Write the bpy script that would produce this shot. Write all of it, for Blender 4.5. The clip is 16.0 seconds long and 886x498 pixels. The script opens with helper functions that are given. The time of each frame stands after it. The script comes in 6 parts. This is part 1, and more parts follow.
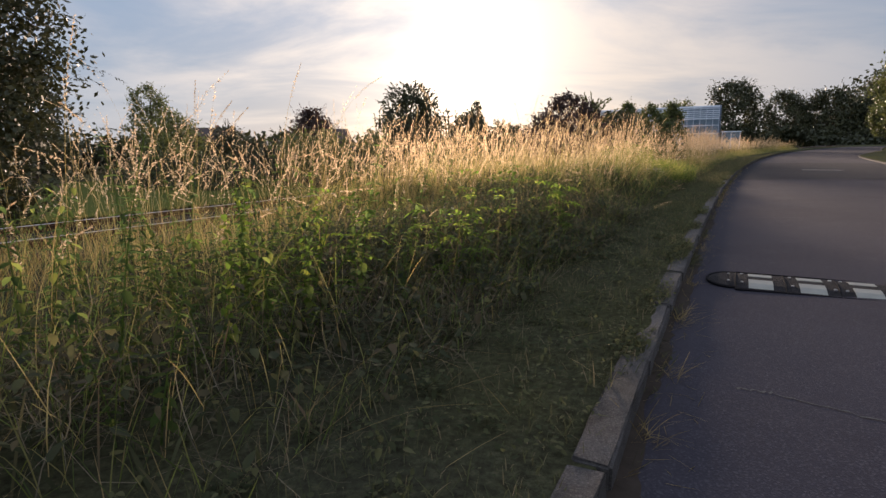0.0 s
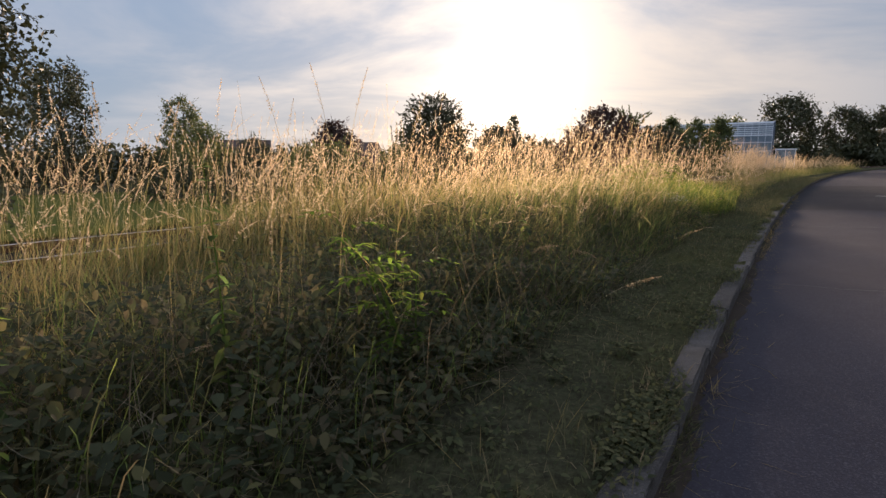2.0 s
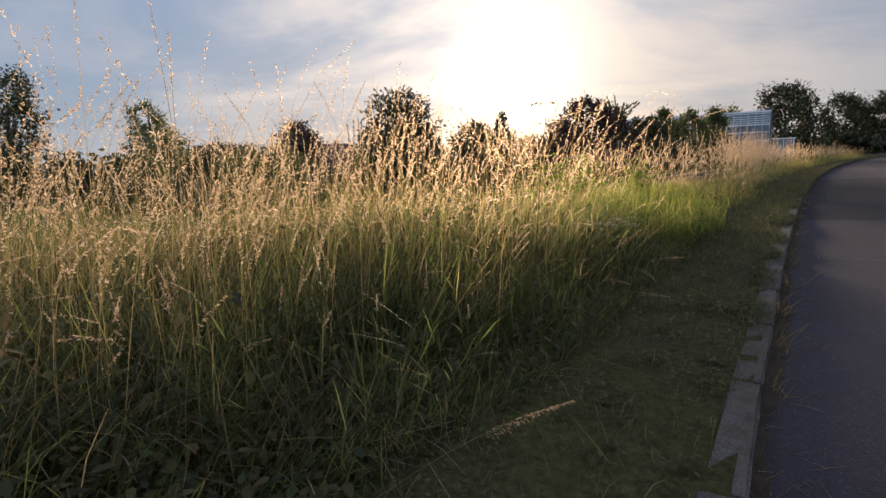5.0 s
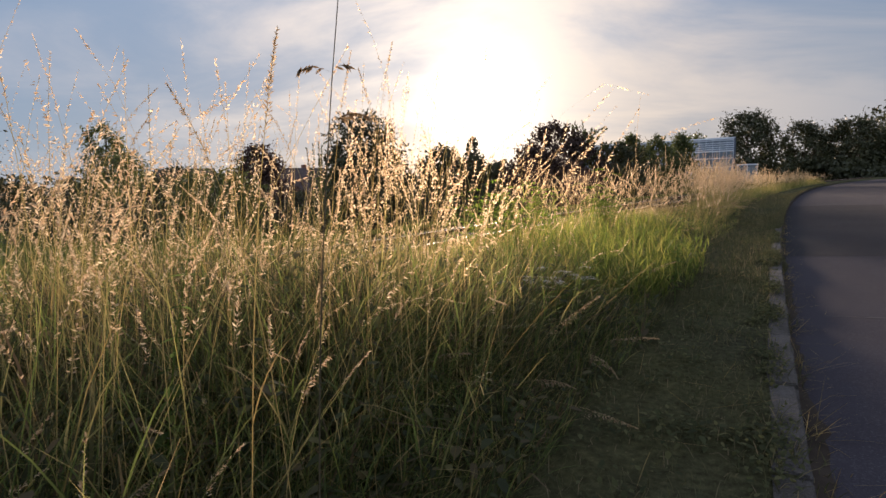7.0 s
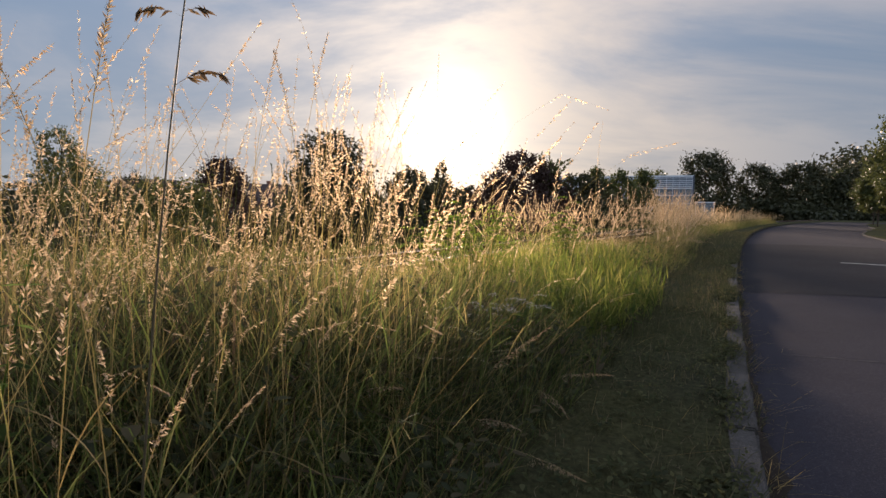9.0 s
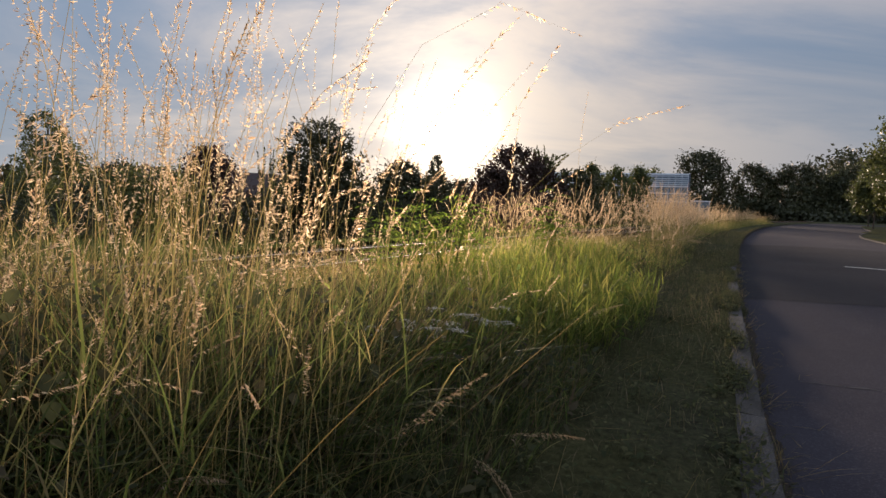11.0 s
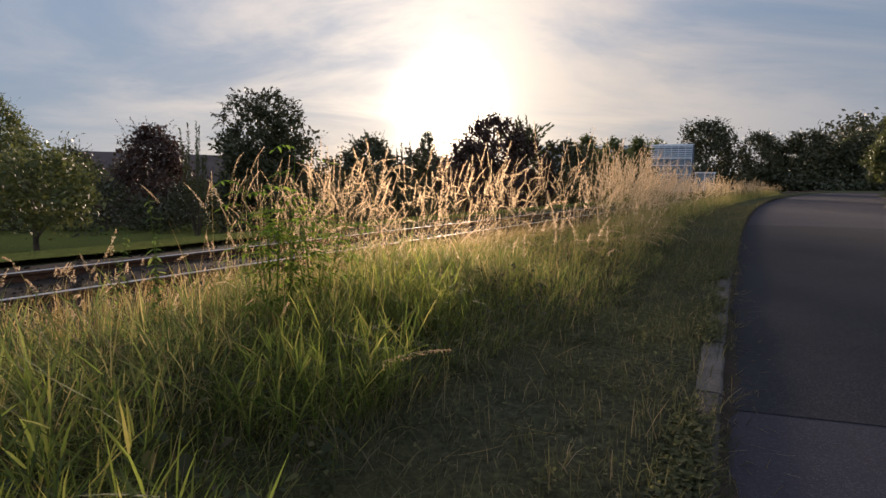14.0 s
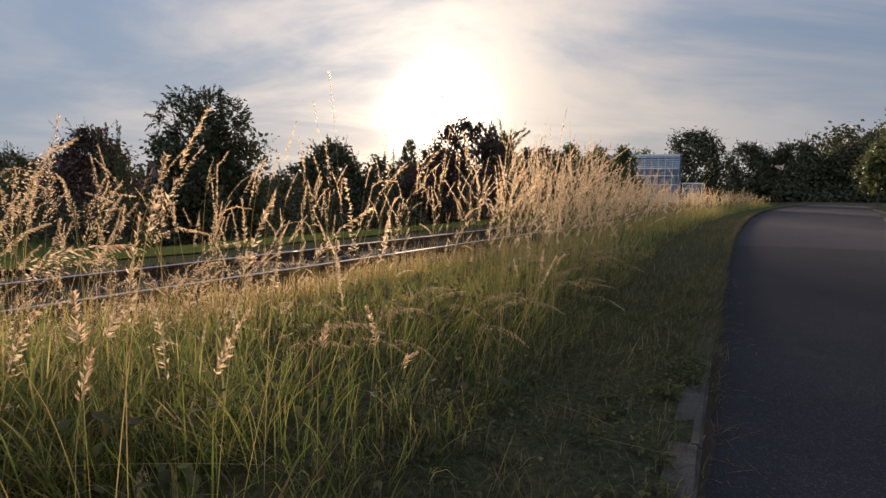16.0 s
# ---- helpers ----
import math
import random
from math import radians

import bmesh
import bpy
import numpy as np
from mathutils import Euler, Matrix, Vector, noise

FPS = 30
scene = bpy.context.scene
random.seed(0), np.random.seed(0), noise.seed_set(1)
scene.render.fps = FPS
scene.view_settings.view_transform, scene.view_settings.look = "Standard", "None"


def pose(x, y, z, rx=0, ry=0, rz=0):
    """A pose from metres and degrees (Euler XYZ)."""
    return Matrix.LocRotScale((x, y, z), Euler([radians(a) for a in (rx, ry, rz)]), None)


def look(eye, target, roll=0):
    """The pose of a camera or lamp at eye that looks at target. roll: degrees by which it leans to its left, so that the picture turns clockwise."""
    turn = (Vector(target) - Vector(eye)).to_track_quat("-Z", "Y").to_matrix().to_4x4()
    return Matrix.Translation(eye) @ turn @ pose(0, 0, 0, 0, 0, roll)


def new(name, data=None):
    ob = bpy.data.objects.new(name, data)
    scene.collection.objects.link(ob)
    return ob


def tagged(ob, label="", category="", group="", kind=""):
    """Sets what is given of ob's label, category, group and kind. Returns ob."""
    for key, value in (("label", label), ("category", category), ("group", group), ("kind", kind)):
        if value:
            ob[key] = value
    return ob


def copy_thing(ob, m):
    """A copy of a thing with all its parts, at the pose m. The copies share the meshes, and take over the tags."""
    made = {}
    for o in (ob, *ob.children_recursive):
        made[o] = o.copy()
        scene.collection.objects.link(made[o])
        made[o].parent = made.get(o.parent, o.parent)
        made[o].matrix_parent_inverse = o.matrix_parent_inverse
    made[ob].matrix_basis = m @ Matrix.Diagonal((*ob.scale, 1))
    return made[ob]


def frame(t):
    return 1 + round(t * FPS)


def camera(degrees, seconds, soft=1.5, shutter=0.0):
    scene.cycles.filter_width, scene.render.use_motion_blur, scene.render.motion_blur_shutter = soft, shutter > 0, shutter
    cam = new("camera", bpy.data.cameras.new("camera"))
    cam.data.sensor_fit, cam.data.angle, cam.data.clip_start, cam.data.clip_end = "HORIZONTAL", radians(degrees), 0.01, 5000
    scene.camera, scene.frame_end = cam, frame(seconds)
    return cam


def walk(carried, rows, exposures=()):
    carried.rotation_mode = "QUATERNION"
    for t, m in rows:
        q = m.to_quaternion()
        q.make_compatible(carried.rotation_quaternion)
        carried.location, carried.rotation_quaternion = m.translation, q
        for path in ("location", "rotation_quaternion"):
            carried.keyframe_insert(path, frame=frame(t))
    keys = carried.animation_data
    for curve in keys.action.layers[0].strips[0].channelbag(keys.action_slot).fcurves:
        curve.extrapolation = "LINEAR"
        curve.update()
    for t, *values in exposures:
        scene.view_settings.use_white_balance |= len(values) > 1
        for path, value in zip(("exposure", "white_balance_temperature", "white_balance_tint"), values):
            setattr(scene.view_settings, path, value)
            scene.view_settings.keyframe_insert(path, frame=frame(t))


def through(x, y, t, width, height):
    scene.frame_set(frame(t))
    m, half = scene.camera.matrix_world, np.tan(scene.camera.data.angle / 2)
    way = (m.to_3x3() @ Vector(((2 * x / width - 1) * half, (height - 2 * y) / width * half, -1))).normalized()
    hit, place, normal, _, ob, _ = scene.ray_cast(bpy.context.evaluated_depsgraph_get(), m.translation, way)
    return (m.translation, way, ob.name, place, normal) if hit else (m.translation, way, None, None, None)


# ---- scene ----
cam = camera(78.4, 16.0)
PATH = [
    (0, (0.0, 0.0, 1.065), (0.0, 1.966, 0.697), -0.9),
    (0.5, (0.376, 0.814, 1.093), (0.303, 2.781, 0.74), -1.3),
    (1, (0.776, 1.533, 1.107), (0.647, 3.501, 0.779), -0.9),
    (1.5, (1.172, 2.291, 1.111), (1.026, 4.261, 0.801), -0.4),
    (2, (1.582, 2.961, 1.102), (1.435, 4.931, 0.786), -0.2),
    (2.5, (1.956, 3.677, 1.101), (1.856, 5.652, 0.803), -0.7),
    (3, (2.323, 4.369, 1.102), (2.197, 6.336, 0.763), -1.9),
    (5.5, (3.679, 7.586, 1.111), (3.531, 9.558, 0.813), -1.8),
    (6, (3.808, 8.04, 1.116), (3.714, 10.019, 0.844), -1.5),
    (6.5, (3.917, 8.336, 1.116), (3.841, 10.319, 0.865), -2.2),
    (7, (4.017, 8.526, 1.128), (3.967, 10.512, 0.895), -1.7),
    (7.5, (4.055, 8.7, 1.128), (4.057, 10.69, 0.928), -1.9),
    (8, (4.103, 8.761, 1.108), (4.128, 10.753, 0.925), -1.6),
    (8.5, (4.126, 8.766, 1.098), (4.171, 10.759, 0.933), -0.6),
    (9, (4.129, 8.779, 1.084), (4.206, 10.772, 0.938), 1.0),
    (9.5, (4.116, 8.824, 1.062), (4.227, 10.818, 0.945), 2.6),
    (10, (4.143, 8.883, 1.037), (4.279, 10.874, 0.911), 3.1),
    (12.5, (5.68, 11.507, 1.097), (5.702, 13.494, 0.864), 0.5),
    (13, (6.235, 12.245, 1.089), (6.272, 14.23, 0.847), 0.9),
    (13.5, (6.741, 13.131, 1.104), (6.816, 15.117, 0.879), 0.8),
    (14, (7.205, 13.872, 1.103), (7.281, 15.856, 0.858), 0.6),
    (14.5, (7.636, 14.689, 1.095), (7.728, 16.673, 0.862), 0.6),
    (15, (8.142, 15.52, 1.112), (8.261, 17.504, 0.891), 0.9),
    (15.5, (8.552, 16.209, 1.087), (8.691, 18.195, 0.894), 0.8),
    (16, (9.03, 16.927, 1.098), (9.139, 18.913, 0.888), 0.9),
]
walk(cam, [(t, look(eye, target, roll)) for t, eye, target, roll in PATH], exposures=((0, 0.76, 6500, 22), (3, 0.70, 6500, 22), (5, 0.64, 6500, 22), (8.3, 0.56, 6500, 22), (9.6, 0.40, 6500, 21), (12.5, 0.42, 6500, 21), (15, 0.64, 6500, 21), (15.5, 0.68, 6500, 21), (16, 0.48, 6500, 21)))

# ---- the way of the kerb: x of its road edge at y ----
def kerb_x(y):
    yc = np.clip(y, -10.0, 100.0)
    base = -0.3166 + 0.5126 * yc + 0.002123 * yc * yc
    return base + (np.asarray(y) - yc) * (0.5126 + 0.004246 * yc)


# ---- world and sun ----
SUN_EL, SUN_AZ = radians(7.6), radians(2.5)   # azimuth from +y towards +x
SUN_DIR = Vector((math.sin(SUN_AZ) * math.cos(SUN_EL), math.cos(SUN_AZ) * math.cos(SUN_EL), math.sin(SUN_EL)))


def make_world():
    world = bpy.data.worlds.new("evening_sky")
    scene.world = world
    world.use_nodes = True
    nt = world.node_tree
    N, L = nt.nodes, nt.links
    bg = N["Background"]
    sky = N.new("ShaderNodeTexSky")
    sky.sky_type = 'NISHITA'
    sky.sun_disc = False
    sky.sun_elevation = SUN_EL
    sky.sun_rotation = SUN_AZ
    sky.air_density, sky.dust_density, sky.ozone_density = 1.0, 0.35, 2.0

    def math_node(op, a, b=None, clamp=False):
        n = N.new("ShaderNodeMath")
        n.operation = op
        n.use_clamp = clamp
        for i, v in enumerate((a, b)):
            if v is None:
                continue
            if isinstance(v, (int, float)):
                n.inputs[i].default_value = v
            else:
                L.new(v, n.inputs[i])
        return n.outputs[0]

    def mix(fac, a, b, blend='MIX'):
        n = N.new("ShaderNodeMix")
        n.data_type = 'RGBA'
        n.blend_type = blend
        n.clamp_factor = False
        for s, v in ((n.inputs[0], fac), (n.inputs[6], a), (n.inputs[7], b)):
            if isinstance(v, (int, float)):
                s.default_value = v
            elif isinstance(v, tuple):
                s.default_value = (*v, 1)
            else:
                L.new(v, s)
        return n.outputs[2]

    tc = N.new("ShaderNodeTexCoord")
    dot = N.new("ShaderNodeVectorMath")
    dot.operation = 'DOT_PRODUCT'
    L.new(tc.outputs["Generated"], dot.inputs[0])
    dot.inputs[1].default_value = SUN_DIR
    c = math_node('MAXIMUM', dot.outputs["Value"], 0.0)
    # the sun's glow through thin cloud
    core = math_node('MULTIPLY', math_node('POWER', c, 560.0), GLOW[0])
    halo = math_node('MULTIPLY', math_node('POWER', c, 60.0), GLOW[1])
    wide = math_node('MULTIPLY', math_node('POWER', c, 9.0), GLOW[2])
    glow = math_node('ADD', math_node('ADD', core, halo), wide)
    # cloud sheets, seen in perspective
    sep = N.new("ShaderNodeSeparateXYZ")
    L.new(tc.outputs["Generated"], sep.inputs[0])
    h = math_node('ADD', math_node('MAXIMUM', sep.outputs[2], 0.0), 0.16)
    comb = N.new("ShaderNodeCombineXYZ")
    L.new(math_node('DIVIDE', sep.outputs[0], h), comb.inputs[0])
    L.new(math_node('DIVIDE', sep.outputs[1], h), comb.inputs[1])
    mp = N.new("ShaderNodeMapping")
    mp.inputs["Rotation"].default_value = (0, 0, radians(-22))
    mp.inputs["Scale"].default_value = (0.62, 0.95, 1)
    mp.inputs["Location"].default_value = (0.4, 1.7, 0)
    L.new(comb.outputs[0], mp.inputs[0])
    n1 = N.new("ShaderNodeTexNoise")
    n1.inputs["Scale"].default_value = 1.15
    n1.inputs["Detail"].default_value = 8
    n1.inputs["Roughness"].default_value = 0.58
    n1.inputs["Distortion"].default_value = 0.5
    L.new(mp.outputs[0], n1.inputs["Vector"])
    ramp = N.new("ShaderNodeMapRange")
    ramp.interpolation_type = 'SMOOTHSTEP'
    ramp.inputs[1].default_value, ramp.inputs[2].default_value = 0.32, 0.68
    # more cloud on the side of the bend
    L.new(math_node('ADD', n1.outputs["Fac"], math_node('MULTIPLY', sep.outputs[0], 0.12)), ramp.inputs[0])
    mask = ramp.outputs[0]
    blue = mix(1.0, sky.outputs[0], (SKY, SKY, SKY), 'MULTIPLY')
    blue = mix(0.62, blue, SKY_BLUE)
    # cloud: grey-violet, warmer and lighter towards the sun
    near = math_node('POWER', c, 7.0, True)
    cloud = mix(near, CLOUD_FAR, CLOUD_NEAR)
    base = mix(math_node('MULTIPLY', mask, 0.78), blue, cloud)
    # a paler band low over the horizon
    low = math_node('POWER', math_node('SUBTRACT', 1.0, math_node('MINIMUM', math_node('ABSOLUTE', sep.outputs[2]), 1.0)), 9.0)
    base = mix(math_node('MULTIPLY', low, 0.45), base, mix(near, (0.29, 0.35, 0.37), (0.75, 0.58, 0.38)))
    tint = mix(1.0, glow, (0.97, 0.85, 0.60), 'MULTIPLY')
    # ragged cloud edge that cuts the glow short on the side of the bend
    cut = N.new("ShaderNodeMapRange")
    cut.interpolation_type = 'SMOOTHSTEP'
    cut.inputs[1].default_value, cut.inputs[2].default_value = 0.06, 0.42
    cut.inputs[3].default_value, cut.inputs[4].default_value = 1.0, 0.42
    L.new(math_node('ADD', sep.outputs[0], math_node('MULTIPLY', math_node('SUBTRACT', n1.outputs["Fac"], 0.5), 0.9)), cut.inputs[0])
    thick = math_node('MULTIPLY', cut.outputs[0], math_node('ADD', 0.80, math_node('MULTIPLY', mask, 0.40)))
    # unseen sky overhead brightened as fill for the shaded ground
    lift = math_node('ADD', 1.0, math_node('MULTIPLY', math_node('POWER', math_node('MAXIMUM', sep.outputs[2], 0.0), 1.4), 1.35))
    # warm fill added opposite the sun, unseen; bluer, lighter sky away from the bend
    back = math_node('MULTIPLY', math_node('MAXIMUM', math_node('SUBTRACT', 0.35, dot.outputs["Value"]), 0.0), 0.85)
    side = math_node('MULTIPLY', sep.outputs[0], -0.15)
    fill = mix(1.0, math_node('ADD', math_node('SUBTRACT', lift, 1.0), back), (1.24, 1.0, 0.90), 'MULTIPLY')
    base = mix(1.0, base, mix(1.0, fill, math_node('ADD', side, 1.0), 'ADD'), 'MULTIPLY')
    total = mix(1.0, base, mix(1.0, tint, thick, 'MULTIPLY'), 'ADD')
    L.new(total, bg.inputs[0])
    bg.inputs[1].default_value = 1.0


GLOW = (3.6, 0.38, 0.13)
SKY, SKY_BLUE = 0.024, (0.160, 0.250, 0.345)
CLOUD_FAR, CLOUD_NEAR = (0.186, 0.232, 0.278), (0.58, 0.53, 0.41)
make_world()
sun = new("sun", bpy.data.lights.new("sun", 'SUN'))
sun.data.energy = 5.0
sun.data.angle = radians(6.0)
sun.data.color = (1.0, 0.80, 0.57)
sun.matrix_world = look(SUN_DIR * 60, (0, 0, 0))


# ---- materials ----
class Mat:
    """A small node-graph writer."""

    def __init__(self, name, rough=0.8, metal=0.0, spec=0.4):
        self.m = bpy.data.materials.new(name)
        self.m.use_nodes = True
        self.t = self.m.node_tree
        self.p = self.t.nodes["Principled BSDF"]
        self.p.inputs["Roughness"].default_value = rough
        self.p.inputs["Metallic"].default_value = metal
        self.p.inputs["Specular IOR Level"].default_value = spec
        self.co = self.node("ShaderNodeTexCoord").outputs["Object"]

    def node(self, kind):
        return self.t.nodes.new(kind)

    def link(self, a, b):
        self.t.links.new(a, b)

    def world_pos(self):
        return self.node("ShaderNodeNewGeometry").outputs["Position"]

    def noise(self, scale, detail=4, rough=0.55, at=None, stretch=None):
        n = self.node("ShaderNodeTexNoise")
        n.inputs["Scale"].default_value = scale
        n.inputs["Detail"].default_value = detail
        n.inputs["Roughness"].default_value = rough
        src = at or self.world_pos()
        if stretch:
            mp = self.node("ShaderNodeMapping")
            mp.inputs["Scale"].default_value = stretch
            self.link(src, mp.inputs[0])
            src = mp.outputs[0]
        self.link(src, n.inputs["Vector"])
        return n.outputs["Fac"]

    def ramp(self, fac, stops):
        r = self.node("ShaderNodeValToRGB")
        el = r.color_ramp.elements
        while len(el) < len(stops):
            el.new(0.5)
        for e, (pos, col) in zip(el, stops):
            e.position, e.color = pos, (*col, 1)
        self.link(fac, r.inputs[0])
        return r.outputs[0]

    def mix(self, fac, a, b, blend='MIX'):
        n = self.node("ShaderNodeMix")
        n.data_type, n.blend_type = 'RGBA', blend
        for s, v in ((n.inputs[0], fac), (n.inputs[6], a), (n.inputs[7], b)):
            if isinstance(v, (int, float)):
                s.default_value = v
            elif isinstance(v, tuple):
                s.default_value = (*v, 1)
            else:
                self.link(v, s)
        return n.outputs[2]

    def colour(self, c):
        if isinstance(c, tuple):
            self.p.inputs["Base Color"].default_value = (*c, 1)
        else:
            self.link(c, self.p.inputs["Base Color"])
        return self

    def bump(self, h, strength=0.4, dist=0.01):
        b = self.node("ShaderNodeBump")
        b.inputs["Strength"].default_value = strength
        b.inputs["Distance"].default_value = dist
        self.link(h, b.inputs["Height"])
        self.link(b.outputs[0], self.p.inputs["Normal"])
        return self

    def island(self):
        return self.node("ShaderNodeNewGeometry").outputs["Random Per Island"]

    def random(self):
        return self.node("ShaderNodeObjectInfo").outputs["Random"]

    def translucent(self, colour, amount, forward=0.0):
        """Light coming through thin leaves, partly scattered onwards along its way."""
        tr = self.node("ShaderNodeBsdfTranslucent")
        if isinstance(colour, tuple):
            tr.inputs[0].default_value = (*colour, 1)
        else:
            self.link(colour, tr.inputs[0])
        mx = self.node("ShaderNodeMixShader")
        mx.inputs[0].default_value = amount
        out = self.t.nodes["Material Output"]
        self.link(self.p.outputs[0], mx.inputs[1])
        through = tr.outputs[0]
        if forward:
            onward = self.node("ShaderNodeBsdfRefraction")
            onward.inputs["Roughness"].default_value = 0.9
            onward.inputs["IOR"].default_value = 1.4
            self.link(colour, onward.inputs["Color"])
            both = self.node("ShaderNodeMixShader")
            both.inputs[0].default_value = forward
            self.link(through, both.inputs[1])
            self.link(onward.outputs[0], both.inputs[2])
            through = both.outputs[0]
        self.link(through, mx.inputs[2])
        self.link(mx.outputs[0], out.inputs[0])
        return self


def leaf_mat(name, stops, through=0.5, rough=0.55, gain=1.5, spec=0.3, patch=0.6, forward=0.0):
    m = Mat(name, rough=rough, spec=spec)
    c = m.ramp(m.island(), stops)
    c = m.mix(m.mix(0.5, m.noise(patch, 3), m.noise(patch * 6, 2)), m.mix(1.0, c, (0.72, 0.74, 0.70), 'MULTIPLY'), c)
    m.colour(c)
    m.translucent(m.mix(1.0, c, (gain * 1.05, gain, gain * 0.86), 'MULTIPLY'), through, forward)
    return m.m


def plain(name, c, rough=0.6, metal=0.0, var=0.15, scale=30.0, bump=0.15):
    m = Mat(name, rough, metal, 0.06 if rough > 0.84 else 0.4)
    lo = tuple(v * (1 - var) for v in c)
    hi = tuple(min(1, v * (1 + var)) for v in c)
    n = m.mix(0.5, m.noise(scale, 5), m.noise(scale * 0.12, 3))
    m.colour(m.ramp(n, [(0.3, lo), (0.7, hi)]))
    m.bump(m.noise(scale * 3, 3), bump, 0.004)
    return m.m


def asphalt_mat(name, base, speck):
    m = Mat(name, rough=1.0, spec=0.08)
    vor = m.node("ShaderNodeTexVoronoi")
    vor.inputs["Scale"].default_value = 150
    m.link(m.world_pos(), vor.inputs["Vector"])
    stone = m.ramp(vor.outputs["Color"], [(0.0, tuple(v * 0.82 for v in base)), (0.66, base), (1.0, speck)])
    big = m.noise(0.55, 5, 0.6)
    c = m.mix(m.ramp(big, [(0.35, (0, 0, 0)), (0.7, (1, 1, 1))]), stone, m.mix(1.0, stone, (0.80, 0.79, 0.80), 'MULTIPLY'))
    stain = m.noise(2.3, 4, 0.65)
    c = m.mix(m.ramp(stain, [(0.56, (0, 0, 0)), (0.72, (0.7, 0.7, 0.7))]), c, m.mix(1.0, c, (1.22, 1.2, 1.15), 'MULTIPLY'))
    m.colour(c)
    m.bump(vor.outputs["Distance"], 0.35, 0.003)
    return m.m


def ground_mat():
    m = Mat("grass_ground", rough=1.0, spec=0.0)
    blades = m.noise(26, 6, 0.7)
    patch = m.noise(0.35, 4, 0.6)
    fine = m.ramp(blades, [(0.3, (0.034, 0.031, 0.023)), (0.55, (0.074, 0.074, 0.044)), (0.78, (0.15, 0.14, 0.085))])
    dry = m.ramp(blades, [(0.3, (0.05, 0.048, 0.02)), (0.6, (0.11, 0.105, 0.04)), (0.8, (0.18, 0.155, 0.07))])
    m.colour(m.mix(m.ramp(patch, [(0.42, (0, 0, 0)), (0.68, (0.75, 0.75, 0.75))]), fine, dry))
    m.bump(blades, 1.0, 0.05)
    return m.m


M = {}
M["ground"] = ground_mat()
M["road"] = asphalt_mat("asphalt", (0.043, 0.039, 0.047), (0.074, 0.069, 0.078))
M["patch"] = asphalt_mat("darker_asphalt", (0.026, 0.025, 0.029), (0.060, 0.060, 0.060))
M["tar"] = plain("tar", (0.022, 0.022, 0.024), 0.6, 0, 0.3, 60, 0.3)


def concrete_mat():
    m = Mat("kerb_concrete", rough=0.9, spec=0.2)
    grain = m.noise(120, 6, 0.7)
    blot = m.noise(7, 5, 0.62)
    c = m.ramp(grain, [(0.3, (0.042, 0.038, 0.036)), (0.55, (0.084, 0.077, 0.073)), (0.75, (0.165, 0.152, 0.143))])
    c = m.mix(m.ramp(blot, [(0.42, (0, 0, 0)), (0.66, (0.8, 0.8, 0.8))]), c, m.mix(1.0, c, (0.48, 0.47, 0.40), 'MULTIPLY'))
    c = m.mix(m.random(), m.mix(1.0, c, (0.72, 0.71, 0.70), 'MULTIPLY'), c)
    vor = m.node("ShaderNodeTexVoronoi")
    vor.inputs["Scale"].default_value = 70
    m.link(m.world_pos(), vor.inputs["Vector"])
    c = m.mix(m.ramp(vor.outputs["Distance"], [(0.16, (0.75, 0.75, 0.75)), (0.30, (0, 0, 0))]), c, m.mix(1.0, c, (1.7, 1.62, 1.5), 'MULTIPLY'))
    m.colour(c)
    m.bump(m.mix(0.5, grain, blot), 1.0, 0.010)
    return m.m


def park_lawn_mat():
    m = Mat("park_lawn", rough=1.0, spec=0.0)
    fine = m.noise(9, 6, 0.7)
    c = m.ramp(fine, [(0.3, (0.054, 0.064, 0.020)), (0.55, (0.100, 0.113, 0.034)), (0.78, (0.165, 0.175, 0.055))])
    m.colour(m.mix(m.ramp(m.noise(0.25, 4), [(0.4, (0, 0, 0)), (0.7, (0.6, 0.6, 0.6))]), c, m.mix(1.0, c, (1.25, 1.08, 0.9), 'MULTIPLY')))
    m.bump(fine, 1.0, 0.06)
    return m.m


M["parklawn"] = park_lawn_mat()
M["kerb"] = concrete_mat()
M["soil"] = plain("soil", (0.036, 0.028, 0.022), 0.95, 0, 0.4, 18, 0.6)
M["paint"] = plain("road_paint", (0.42, 0.41, 0.38), 0.8, 0, 0.3, 14, 0.3)


def rubber_mat():
    m = Mat("black_rubber", rough=0.9, spec=0.12)
    m.colour(m.ramp(m.noise(35, 5), [(0.35, (0.011, 0.010, 0.011)), (0.7, (0.026, 0.024, 0.024))]))
    vor = m.node("ShaderNodeTexVoronoi")
    vor.inputs["Scale"].default_value = 75
    vor.inputs["Randomness"].default_value = 0.0
    m.link(m.co, vor.inputs["Vector"])
    m.bump(vor.outputs["Distance"], 1.0, 0.010)
    return m.m


